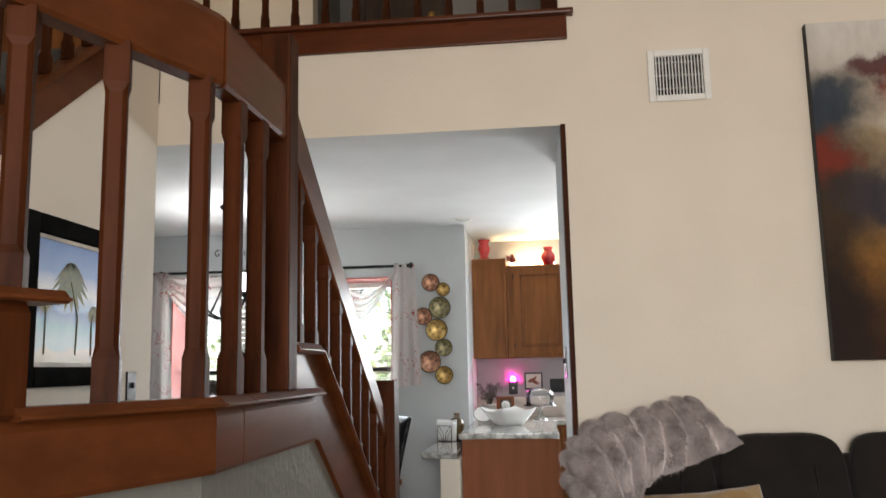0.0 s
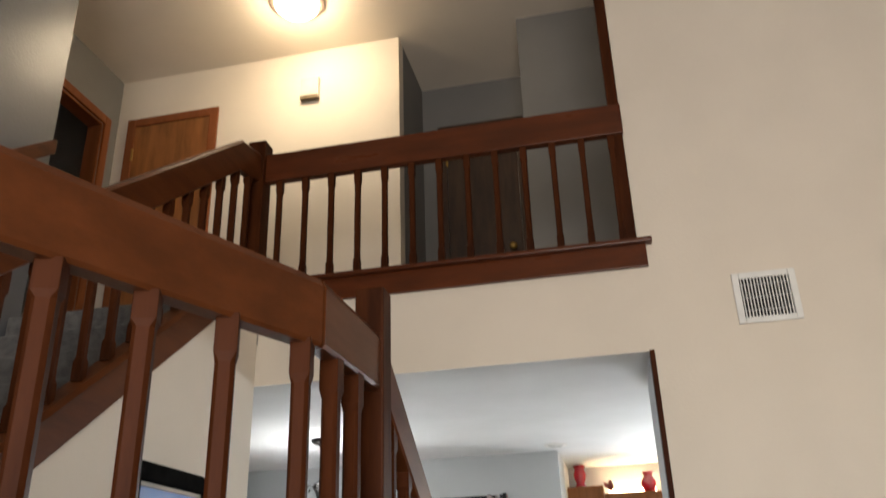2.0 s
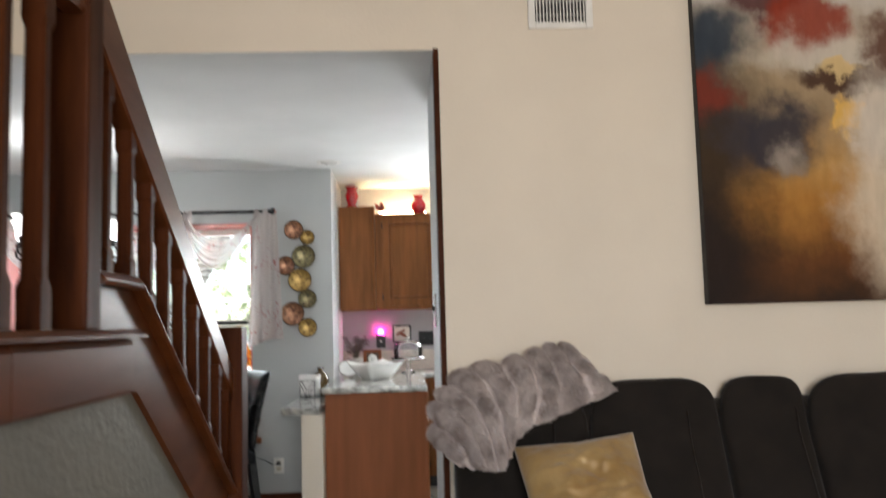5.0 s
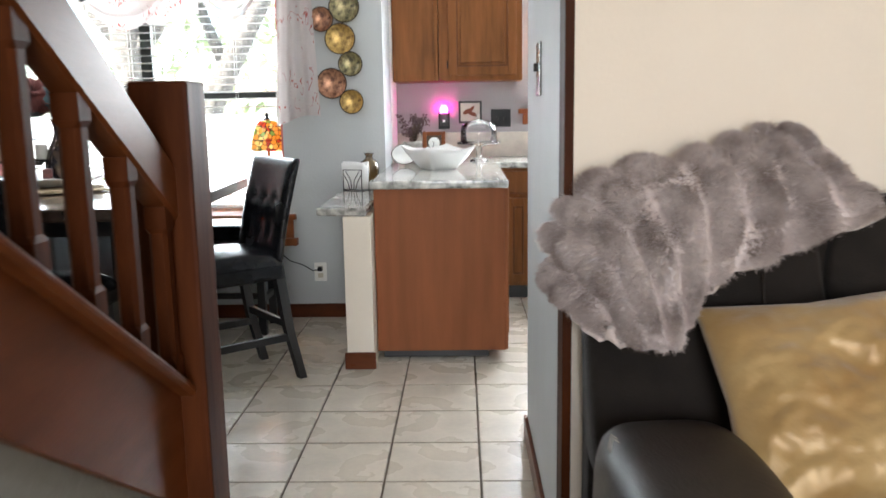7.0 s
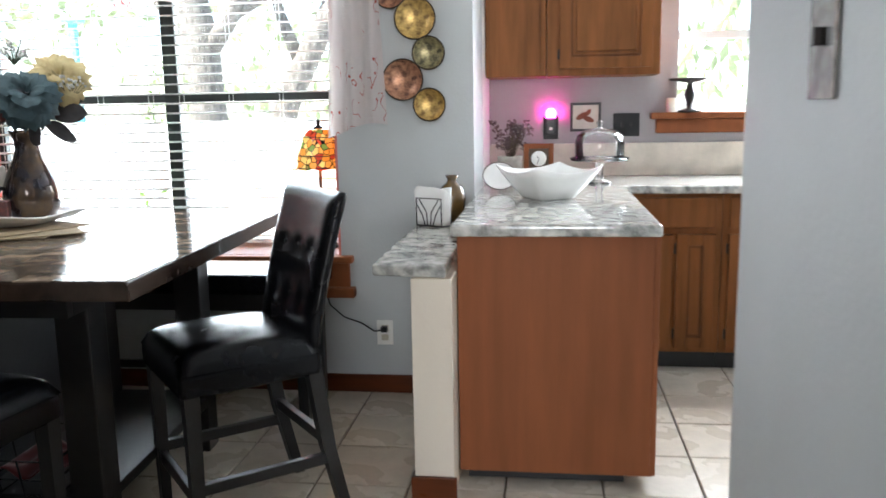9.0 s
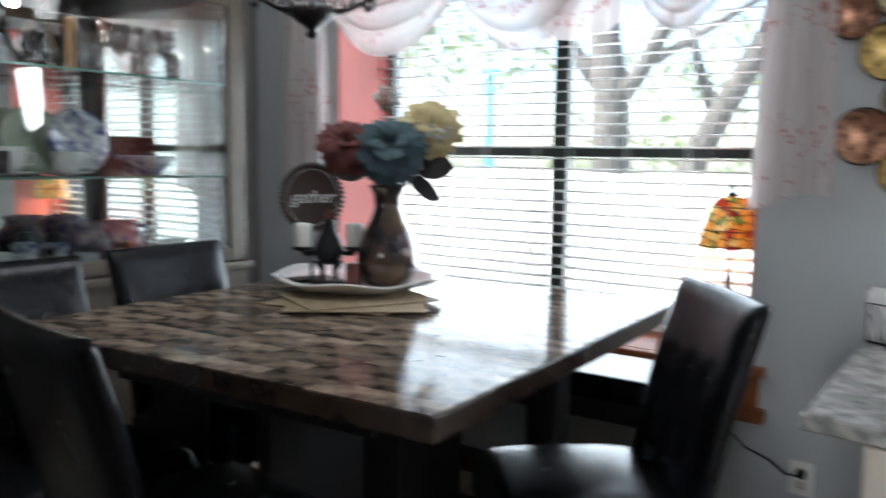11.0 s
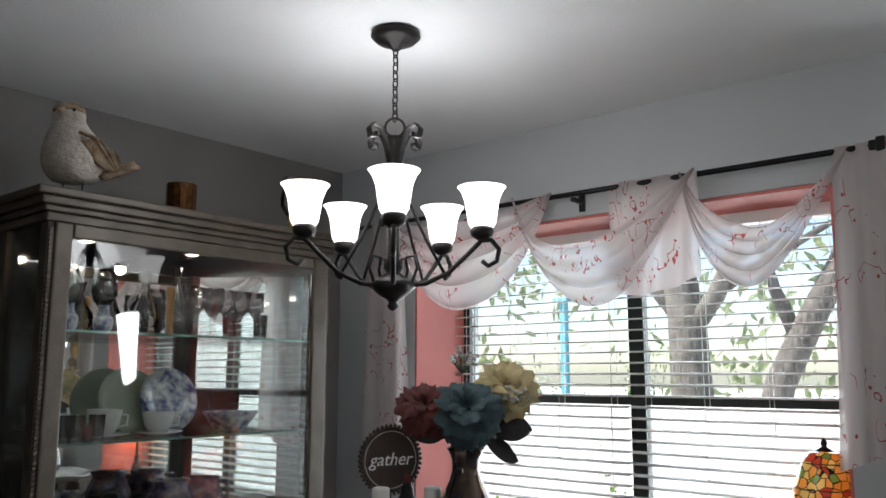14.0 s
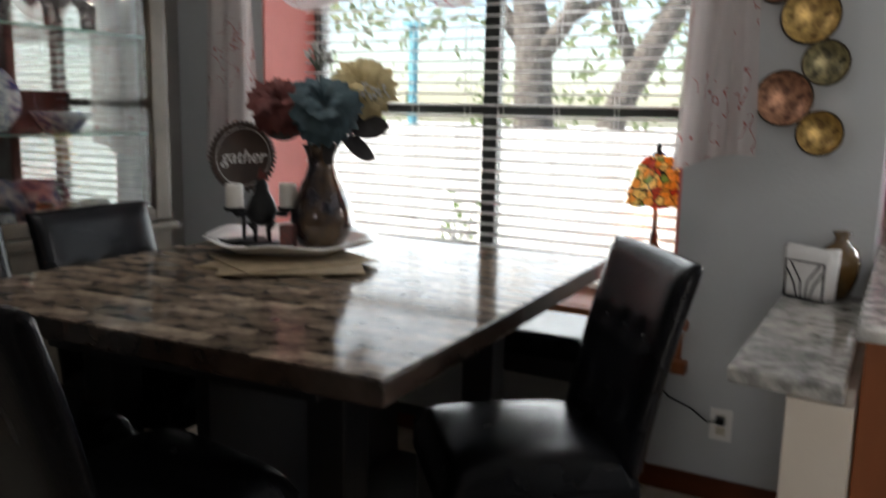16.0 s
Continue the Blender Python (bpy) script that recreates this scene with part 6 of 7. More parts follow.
# on top: bird, candle cup, lantern
bd = thing("bird_figure", "plump carved bird figure, white breast and brown wing", "bird figure", (-3.31, 1.43, 2.058), 43)
BWHITE = mat("chalky_carved_white", (0.55, 0.51, 0.45), 0.85, vary=0.2, scale=18, grain=70, bump=0.6, color2=(0.36, 0.31, 0.26))
BBROWN = mat("carved_brown_feathers", (0.20, 0.12, 0.06), 0.8, vary=0.3, scale=30, grain=90, bump=0.6, color2=(0.40, 0.32, 0.22))
bm = bm_new()
rings = []
for z, r, cx in ((0.056, 0.03, 0.0), (0.064, 0.07, 0.0), (0.09, 0.098, 0.004), (0.13, 0.108, 0.004), (0.175, 0.102, 0.0), (0.215, 0.085, -0.008), (0.25, 0.064, -0.018), (0.275, 0.054, -0.024), (0.30, 0.053, -0.026), (0.322, 0.043, -0.026), (0.335, 0.022, -0.024)):
    rings.append([bm.verts.new((cx + r * math.cos(a) * (1 + 0.05 * noise.noise((4 * math.cos(a), 4 * math.sin(a), 20 * z))), 0.95 * r * math.sin(a), z)) for a in [2 * math.pi * i / 24 for i in range(24)]])
for a, b in zip(rings, rings[1:]):
    for i in range(24):
        f = bm.faces.new((a[i], a[(i + 1) % 24], b[(i + 1) % 24], b[i]))
        f.smooth = True
bm.faces.new(rings[0][::-1]), bm.faces.new(rings[-1])
part("body", bm, BWHITE, bd)
for s in (-1, 1):
    bm = bm_new()
    sheet(bm, lambda u, v: (0.045 + 0.105 * u + 0.05 * math.sin(math.pi * v) * (1 - u), s * (0.088 - 0.055 * u + 0.006 * math.sin(14 * v)) + 0.01, 0.20 - 0.10 * u + (v - 0.5) * 0.085 * math.sin(math.pi * (0.15 + 0.8 * u))), 12, 12)
    solidify(part("wing", bm, BBROWN, bd), 0.012)
bm = bm_new()
sheet(bm, lambda u, v: (0.085 + 0.12 * u, 0.02 + (v - 0.5) * 0.06, 0.085 + 0.045 * u + 0.012 * abs(v - 0.5)), 8, 6)
solidify(part("tail", bm, BBROWN, bd), 0.014)
bm = bm_new()
lathe(bm, [(0.001, 0), (0.006, 0.01), (0.012, 0.028)], 12)
part("beak", bm, BBROWN, bd).matrix_basis = pose(-0.035, -0.08, 0.296, -80, 0, -10)
bm = bm_new()
lathe(bm, [(0.0535, 0.305), (0.052, 0.315), (0.044, 0.328), (0.026, 0.338), (0.002, 0.341)], 20, (-0.026, 0, 0))
part("cap", bm, BBROWN, bd)
for x in (-0.03, 0.035):
    bm = bm_new()
    tube(bm, [(x, 0.0, 0.064), (x, 0.0, 0.0)], 0.003, 6)
    part("leg", bm, BLACKMETAL, bd)
for x, y in ((-0.062, -0.037), (0.006, -0.041)):
    bm = bm_new()
    bmesh.ops.create_icosphere(bm, subdivisions=2, radius=0.006, matrix=Matrix.Translation((x, y, 0.305)))
    part("eye", bm, BLACKMETAL, bd)
cc = thing("candle_cup", "amber copper mosaic candle cup on the cabinet", "candle cup", (-3.30, 1.845, 2.058))
AMBER = mat("amber_copper_mosaic", (0.20, 0.085, 0.03), 0.2, metal=0.8, vary=0.3, scale=40)
bm = bm_new()
lathe(bm, [(0.0005, 0.0), (0.05, 0.0), (0.05, 0.01), (0.0005, 0.012)], 24, cap=False)
part("base", bm, AMBER, cc)
for k in range(14):
    a = 2 * math.pi * k / 14
    bm = bm_new()
    p = [(0.056 * math.cos(a + d), 0.056 * math.sin(a + d)) for d in (-0.2, 0.2)] + [(0.050 * math.cos(a + d), 0.047 * math.sin(a + d)) for d in (0.2, -0.2)]
    slab(bm, p, "z", 0.0, 0.125)
    part("mosaic_strip", bm, AMBER, cc)
ln = thing("hurricane_lamp", "brass hurricane candle lamp with clear glass shade", "lamp", (-3.28, 2.36, 2.058))
bm = bm_new()
lathe(bm, [(0.035, 0), (0.037, 0.005), (0.01, 0.015), (0.008, 0.05), (0.02, 0.065), (0.024, 0.075), (0.015, 0.08)], 20)
part("base", bm, mat("brass", (0.5, 0.3, 0.08), 0.3, metal=0.9), ln)
bm = bm_new()
lathe(bm, [(0.02, 0.08), (0.045, 0.12), (0.048, 0.16), (0.032, 0.21), (0.04, 0.245), (0.038, 0.245), (0.03, 0.21), (0.046, 0.16), (0.043, 0.12), (0.018, 0.08)], 24, cap=False)
part("shade", bm, CLEAR, ln)

# ---------------------------------------------------------------- chandelier
CX, CY = -2.26, 1.92
cl = thing("chandelier", "dark iron chandelier with five lit white glass shades", "chandelier", (CX, CY, KC))
bm = bm_new()
lathe(bm, [(0.04, 0.0), (0.075, -0.003), (0.078, -0.016), (0.062, -0.032), (0.026, -0.042), (0.012, -0.06)], 36)
part("canopy", bm, IRON, cl)
for k in range(9):
    bm = bm_new()
    z = -0.066 - k * 0.026
    ax = (0, 1) if k % 2 else (1, 0)
    tube(bm, [(ax[0] * 0.009 * math.cos(t), ax[1] * 0.009 * math.cos(t), z + 0.018 * math.sin(t)) for t in [i * math.pi / 6 for i in range(12)]], 0.0025, 5, True)
    part("chain_link", bm, IRON, cl)
d = Vector((-0.58 - CX, 0.15 - CY, 0)).normalized()
face = math.atan2(d.y, d.x)
bm = bm_new()
tube(bm, [(-0.03 * d.y * math.cos(t), 0.03 * d.x * math.cos(t), -0.31 + 0.03 * math.sin(t)) for t in [i * math.pi / 10 for i in range(20)]], 0.004, 8, True)
part("ring", bm, IRON, cl)
bm = bm_new()
lathe(bm, [(0.005, -0.335), (0.018, -0.34), (0.042, -0.345), (0.036, -0.36), (0.024, -0.42), (0.02, -0.50), (0.018, -0.72), (0.03, -0.745), (0.02, -0.76), (0.06, -0.785), (0.07, -0.80), (0.045, -0.825), (0.02, -0.84), (0.012, -0.85), (0.018, -0.86), (0.012, -0.868), (0.002, -0.874)], 28)
part("column", bm, IRON, cl)
for k in range(4):
    a = face + math.pi / 4 + k * math.pi / 2
    u = Vector((math.cos(a), math.sin(a), 0))
    bm = bm_new()
    pts = [u * r + Vector((0, 0, z)) for r, z in ((0.02, -0.42), (0.035, -0.37), (0.06, -0.325), (0.09, -0.315), (0.108, -0.335), (0.102, -0.358), (0.085, -0.355), (0.084, -0.34))]
    w = Vector((-u.y, u.x, 0)) * 0.011
    prev = None
    for p in pts:
        cur = (bm.verts.new(p + w), bm.verts.new(p - w))
        if prev:
            f = bm.faces.new((prev[0], prev[1], cur[1], cur[0]))
            f.smooth = True
        prev = cur
    solidify(part("leaf_scroll", bm, IRON, cl), 0.003)
SHADEG = glow("lit_frosted_glass", (1.0, 0.97, 0.92), 1.3, (0.85, 0.85, 0.83))
for k in range(5):
    a = face + k * 2 * math.pi / 5
    u = Vector((math.cos(a), math.sin(a), 0))
    bm = bm_new()
    tube(bm, [u * r + Vector((0, 0, z)) for r, z in ((0.03, -0.80), (0.10, -0.795), (0.17, -0.765), (0.225, -0.715), (0.27, -0.672), (0.30, -0.672), (0.322, -0.70), (0.315, -0.735), (0.29, -0.748), (0.272, -0.733))], 0.0075, 8)
    tube(bm, [u * r + Vector((0, 0, z)) for r, z in ((0.06, -0.79), (0.075, -0.745), (0.065, -0.71), (0.04, -0.715), (0.042, -0.74))], 0.005, 6)
    tube(bm, [u * r + Vector((0, 0, z)) for r, z in ((0.024, -0.50), (0.05, -0.55), (0.10, -0.66), (0.16, -0.77))], 0.005, 6)
    arm = part("arm", bm, IRON, cl)
    bm = bm_new()
    c = u * 0.272
    lathe(bm, [(0.012, -0.672), (0.032, -0.66), (0.036, -0.645), (0.03, -0.632), (0.022, -0.63)], 20, c)
    part("cup", bm, IRON, arm)
    bm = bm_new()
    lathe(bm, [(0.033, -0.634), (0.041, -0.62), (0.046, -0.588), (0.051, -0.554), (0.061, -0.527), (0.072, -0.513), (0.069, -0.513), (0.058, -0.529), (0.048, -0.554), (0.043, -0.588), (0.038, -0.617)], 32, c, cap=False)
    part("shade", bm, SHADEG, arm, "lit white glass bell shade")
# light of the five bulbs
lamp("chandelier_light", "POINT", pose(CX, CY, KC - 0.40), 4.6, (0.98, 0.98, 0.97), 0.2)

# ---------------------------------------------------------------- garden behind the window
# Ground whitened in colour so the garden reads as overexposed.
GRASS = mat("glare_pale_gravel", (0.80, 0.79, 0.76), 0.95, vary=0.06, scale=1.5, grain=40, bump=0.2)
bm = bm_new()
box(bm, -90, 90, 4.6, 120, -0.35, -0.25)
structure("ground", bm, GRASS, "pale gravel garden ground, whitened to look overexposed", "ground")
# Added fence, near white in colour, standing in for the garden's glare.
FENCE = mat("glare_white_boards", (0.82, 0.81, 0.78), 0.85, vary=0.2, scale=3, grain=25, stretch=(8, 8, 1), per_object=0.08)
fn_ = thing("fence", "added board fence, whitened for the glare of the garden", "fence", (0, 9.0, -0.25))
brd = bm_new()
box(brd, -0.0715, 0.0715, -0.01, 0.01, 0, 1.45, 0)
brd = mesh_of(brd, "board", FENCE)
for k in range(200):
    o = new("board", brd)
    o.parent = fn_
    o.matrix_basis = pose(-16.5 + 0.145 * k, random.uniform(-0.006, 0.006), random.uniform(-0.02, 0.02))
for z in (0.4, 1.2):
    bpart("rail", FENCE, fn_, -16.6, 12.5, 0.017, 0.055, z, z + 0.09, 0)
BARK = mat("grey_oak_bark", (0.20, 0.175, 0.15), 0.95, vary=0.3, scale=6, grain=18, bump=1.0, stretch=(5, 5, 1))


def leaf_mat(name, c, c2):
    m = mat(name, c, 0.55, vary=0.3, scale=3, grain=30, bump=0.0, color2=c2)
    nt = m.node_tree
    b = nt.nodes["Principled BSDF"]
    tl, mx = nt.nodes.new("ShaderNodeBsdfTranslucent"), nt.nodes.new("ShaderNodeMixShader")
    nt.links.new(b.inputs["Base Color"].links[0].from_socket, tl.inputs[0])
    mx.inputs[0].default_value = 0.45
    nt.links.new(b.outputs[0], mx.inputs[1])
    nt.links.new(tl.outputs[0], mx.inputs[2])
    nt.links.new(mx.outputs[0], nt.nodes["Material Output"].inputs[0])
    return m


OAKLEAF = leaf_mat("oak_foliage", (0.24, 0.28, 0.14), (0.14, 0.17, 0.08))
SHRUB = leaf_mat("shrub_foliage", (0.16, 0.25, 0.05), (0.06, 0.11, 0.025))


def leaves(bmx, c, spread, n, size, rn):
    for _ in range(n):
        p = Vector(c) + Vector((rn.gauss(0, spread[0]), rn.gauss(0, spread[1]), rn.gauss(0, spread[2])))
        q = Euler((rn.uniform(0, 6.3), rn.uniform(0, 6.3), rn.uniform(0, 6.3))).to_matrix()
        s = size * rn.uniform(0.6, 1.3)
        v = [bmx.verts.new(p + q @ Vector(k) * s) for k in ((-1, 0, 0), (0, -0.42, 0.08), (1, 0, 0), (0, 0.42, 0.08))]
        bmx.faces.new(v)


def tree(at, trunk, limbs, clumps, seed, label):
    rn = random.Random(seed)
    t = thing("tree", label, "tree", at)
    b = bm_new()
    tube(b, trunk[0], trunk[1], 14)
    tr = part("trunk", b, BARK, t)
    for pts, rad in limbs:
        b = bm_new()
        tube(b, pts, rad, 10)
        part("limb", b, BARK, tr)
    b = bm_new()
    for c, sp, n in clumps:
        leaves(b, c, sp, n, 0.036, rn)
    part("crown", b, OAKLEAF, t)
    return t


rn = random.Random(8)
cl_ = [((rn.uniform(-3.4, 2.6), rn.uniform(-1.2, 1.8), rn.uniform(4.2, 6.6)), (0.6, 0.6, 0.35), 110) for _ in range(13)]
tree((-5.75, 12.0, -0.25), ([(0.12, 0, 0), (0.08, 0, 0.9), (0.03, 0.02, 1.8), (0.0, 0.05, 2.6), (-0.16, 0.1, 3.5), (-0.1, 0.1, 5.0)], [0.42, 0.34, 0.30, 0.29, 0.24, 0.12]),
     [([(0.0, 0.02, 2.3), (0.5, -0.05, 2.9), (0.9, 0.0, 3.7), (1.7, 0.1, 4.8)], [0.16, 0.14, 0.12, 0.06]), ([(0.0, 0.04, 2.5), (-0.6, 0.1, 3.2), (-1.5, 0.1, 4.6)], [0.15, 0.12, 0.05]),
      ([(0.6, 0, 3.0), (1.1, 0.1, 3.3), (2.2, 0.2, 3.9)], [0.08, 0.07, 0.04])], cl_, 3, "old grey live oak with bent limbs")
cl2 = [((rn.uniform(-1.6, 2.2), rn.uniform(-1.0, 1.0), rn.uniform(3.6, 6.2)), (0.55, 0.55, 0.35), 120) for _ in range(8)]
tree((-4.75, 12.4, -0.25), ([(-0.15, 0, 0), (0.0, 0, 0.9), (0.22, 0, 1.65), (0.6, 0.05, 2.4), (1.15, 0.1, 3.4), (1.5, 0.1, 5.0)], [0.26, 0.23, 0.21, 0.20, 0.17, 0.08]),
     [([(0.5, 0.03, 2.2), (0.2, 0.0, 3.0), (-0.1, 0.0, 4.2)], [0.12, 0.09, 0.04])], cl2, 6, "leaning grey live oak behind the fence")
for k, (x, y, h, w, n) in enumerate(((-4.9, 5.6, 0.62, 0.40, 60), (-4.2, 5.3, 0.52, 0.30, 60), (-5.95, 11.0, 1.95, 0.35, 260), (-3.55, 5.6, 0.85, 0.12, 40), (-2.3, 5.3, 0.45, 0.3, 30), (-8.2, 11.2, 1.75, 0.8, 200), (-2.6, 12.0, 1.9, 0.7, 200), (0.6, 11.0, 1.9, 0.8, 200))):
    sb = thing("shrub", "sunlit green garden shrub with fine leaves", "shrub", (x, y, -0.25), group="garden shrubs")
    rs = random.Random(20 + k)
    b = bm_new()
    for _ in range(9):
        e = Vector((rs.uniform(-w, w), rs.uniform(-w, w) * 0.6, h * rs.uniform(0.6, 1.1)))
        tube(b, [(e.x * 0.1, e.y * 0.1, 0), e * 0.55 + Vector((0, 0, 0.05)), e], [0.012, 0.008, 0.003], 5)
    part("stems", b, BARK, sb)
    b = bm_new()
    leaves(b, (0, 0, h * 0.6), (w * 0.6, w * 0.45, h * 0.27), n * 3, 0.035, rs)
    part("foliage", b, SHRUB, sb)
# far belt of trees closing the view
bm = bm_new()
rs = random.Random(77)
for k in range(30):
    leaves(bm, (rs.uniform(-24, 14), rs.uniform(17, 24), rs.uniform(1.2, 6.5)), (1.1, 0.8, 0.8), 110, 0.24, rs)
tagged(part("far_trees", bm, OAKLEAF), "belt of trees beyond the garden fence", "trees", kind="stuff")
# turquoise post beyond the fence
bm = bm_new()
box(bm, -0.045, 0.045, -0.045, 0.045, -0.25, 2.45, 0.01)
box(bm, -0.11, 0.11, -0.11, 0.11, 2.45, 2.50, 0.015)
single("garden_post", bm, mat("turquoise_painted_wood", (0.16, 0.46, 0.56), 0.6, vary=0.2, scale=6, stretch=(4, 4, 1)), "tall turquoise painted wooden post beyond the fence", "post", (-6.4, 9.6, 0))
# turquoise metal star hung at the window
bm = bm_new()
for s in (0.004, -0.004):
    c = bm.verts.new((0, s * 4, 0))
    ps = [bm.verts.new(((0.11 if i % 2 == 0 else 0.045) * math.sin(i * math.pi / 5), 0, (0.11 if i % 2 == 0 else 0.045) * math.cos(i * math.pi / 5))) for i in range(10)]
    for i in range(10):
        bm.faces.new((c, ps[i], ps[(i + 1) % 10]))
ob = single("garden_star", bm, mat("turquoise_painted_metal", (0.05, 0.28, 0.36), 0.5, vary=0.3, scale=12, color2=(0.35, 0.12, 0.08)), "turquoise painted metal star on a garden stake", "garden ornament", (-1.62, 4.9, 1.19))
bm = bm_new()
tube(bm, [(-1.62, 4.905, 1.10), (-1.62, 4.905, -0.25)], 0.006, 6)
single("garden_stake", bm, BLACKMETAL, "thin iron garden stake holding the star", "stake")

# ---------------------------------------------------------------- living room
# air vent
av = thing("air_vent", "white metal return air grille on the cream wall", "vent", (0.5185, 0.0, 2.621))
for x0, x1, z0, z1 in ((-0.1345, -0.105, -0.118, 0.118), (0.105, 0.1345, -0.118, 0.118), (-0.105, 0.105, -0.118, -0.09), (-0.105, 0.105, 0.09, 0.118)):
    bpart("frame", WHITEMETAL, av, x0, x1, -0.012, 0.0, z0, z1, 0.004)
# dark sheet on the wall painted as the unlit hollow behind the slats
bpart("backing", DARKVOID, av, -0.105, 0.105, -0.003, -0.0005, -0.09, 0.09, 0)
for k in range(15):
    x = -0.098 + 0.014 * k
    bpart("slat", WHITEMETAL, av, x - 0.0022, x + 0.0022, -0.011, -0.003, -0.09, 0.09, 0)
# every second bar takes the same dark colour
for k in range(5):
    z = -0.06 + 0.03 * k
    bpart("cross_bar", DARKVOID if k % 2 else WHITEMETAL, av, -0.105, 0.105, -0.0055, -0.0032, z - 0.001, z + 0.001, 0)


def canvas_mat():
    """Abstract painting: soft pools of red, umber, cream and blue."""
    m = bpy.data.materials.new("abstract_oil_paint")
    m.use_nodes = True
    nt = m.node_tree
    b = nt.nodes["Principled BSDF"]
    tc = nt.nodes.new("ShaderNodeTexCoord")
    warp = nt.nodes.new("ShaderNodeTexNoise")
    warp.inputs["Scale"].default_value, warp.inputs["Detail"].default_value = 4.5, 10
    warp.inputs["Roughness"].default_value = 0.62
    nt.links.new(tc.outputs["Object"], warp.inputs[0])
    sub = nt.nodes.new("ShaderNodeVectorMath")
    sub.operation = "MULTIPLY_ADD"
    sub.inputs[1].default_value, sub.inputs[2].default_value = (0.34, 0, 0.34), (-0.17, 0, -0.17)
    nt.links.new(warp.outputs["Color"], sub.inputs[0])
    add = nt.nodes.new("ShaderNodeVectorMath")
    nt.links.new(tc.outputs["Object"], add.inputs[0])
    nt.links.new(sub.outputs[0], add.inputs[1])
    sx = nt.nodes.new("ShaderNodeSeparateXYZ")
    nt.links.new(add.outputs[0], sx.inputs[0])
    # ground tone runs from umber at the foot over ochre and cream to pale grey
    mr = nt.nodes.new("ShaderNodeMapRange")
    mr.inputs[1].default_value, mr.inputs[2].default_value = -0.74, 0.74
    nt.links.new(sx.outputs["Z"], mr.inputs[0])
    ra = nt.nodes.new("ShaderNodeValToRGB")
    e = ra.color_ramp.elements
    e[0].position, e[0].color = 0.0, (0.028, 0.011, 0.005, 1)
    e[1].position, e[1].color = 1.0, (0.60, 0.57, 0.53, 1)
    for p, c in ((0.12, (0.12, 0.042, 0.009, 1)), (0.27, (0.36, 0.16, 0.03, 1)), (0.40, (0.44, 0.24, 0.07, 1)), (0.52, (0.30, 0.21, 0.12, 1)), (0.72, (0.36, 0.27, 0.17, 1)), (0.86, (0.52, 0.48, 0.43, 1))):
        e.new(p).color = c
    nt.links.new(mr.outputs[0], ra.inputs[0])
    out = ra.outputs[0]
    for cx, cz, rx, rz, col, soft in ((-0.62, -0.05, 0.34, 0.60, (0.010, 0.005, 0.004), 0.7), (-0.60, -0.55, 0.36, 0.36, (0.008, 0.003, 0.002), 0.8), (0.22, -0.35, 0.22, 0.34, (0.60, 0.50, 0.38), 0.7), (-0.50, 0.36, 0.20, 0.13, (0.022, 0.036, 0.055), 0.8), (-0.51, 0.13, 0.12, 0.12, (0.17, 0.024, 0.012), 0.8),
                                      (-0.25, 0.50, 0.17, 0.085, (0.07, 0.012, 0.014), 0.5), (-0.08, 0.42, 0.20, 0.14, (0.25, 0.03, 0.01), 0.4), (-0.02, 0.60, 0.12, 0.09, (0.34, 0.27, 0.16), 0.4), (-0.26, -0.06, 0.22, 0.16, (0.022, 0.022, 0.035), 0.6), (-0.20, -0.13, 0.09, 0.08, (0.30, 0.25, 0.21), 0.9),
                                      (0.02, 0.30, 0.36, 0.10, (0.52, 0.47, 0.40), 0.8), (0.10, 0.19, 0.26, 0.06, (0.05, 0.018, 0.008), 0.4), (0.05, 0.23, 0.10, 0.04, (0.62, 0.45, 0.22), 0.4), (0.06, 0.05, 0.07, 0.085, (0.68, 0.40, 0.09), 0.35), (0.30, 0.34, 0.16, 0.14, (0.10, 0.035, 0.02), 0.5), (0.22, 0.02, 0.16, 0.22, (0.60, 0.53, 0.45), 0.6),
                                      (0.42, -0.2, 0.18, 0.4, (0.22, 0.09, 0.03), 0.7)):
        c = nt.nodes.new("ShaderNodeVectorMath")
        c.operation = "MULTIPLY_ADD"
        c.inputs[1].default_value, c.inputs[2].default_value = (1 / rx, 0, 1 / rz), (-cx / rx, 0, -cz / rz)
        nt.links.new(add.outputs[0], c.inputs[0])
        ln_ = nt.nodes.new("ShaderNodeVectorMath")
        ln_.operation = "LENGTH"
        nt.links.new(c.outputs[0], ln_.inputs[0])
        r2 = nt.nodes.new("ShaderNodeMapRange")
        r2.interpolation_type = "SMOOTHSTEP"
        r2.inputs[1].default_value, r2.inputs[2].default_value = 1 - soft * 0.85, 1 + soft * 0.45
        r2.inputs[3].default_value, r2.inputs[4].default_value = 0.92, 0.0
        nt.links.new(ln_.outputs["Value"], r2.inputs[0])
        mx = nt.nodes.new("ShaderNodeMix")
        mx.data_type = "RGBA"
        nt.links.new(r2.outputs[0], mx.inputs[0])
        nt.links.new(out, mx.inputs[6])
        mx.inputs[7].default_value = (*col, 1)
        out = mx.outputs[2]
    # streaks and brush grain
    mp = nt.nodes.new("ShaderNodeMapping")
    mp.inputs["Scale"].default_value = (5, 1, 1.6)
    nt.links.new(tc.outputs["Object"], mp.inputs[0])
    st = nt.nodes.new("ShaderNodeTexNoise")
    st.inputs["Scale"].default_value, st.inputs["Detail"].default_value = 5, 6
    nt.links.new(mp.outputs[0], st.inputs[0])
    s2_ = nt.nodes.new("ShaderNodeMapRange")
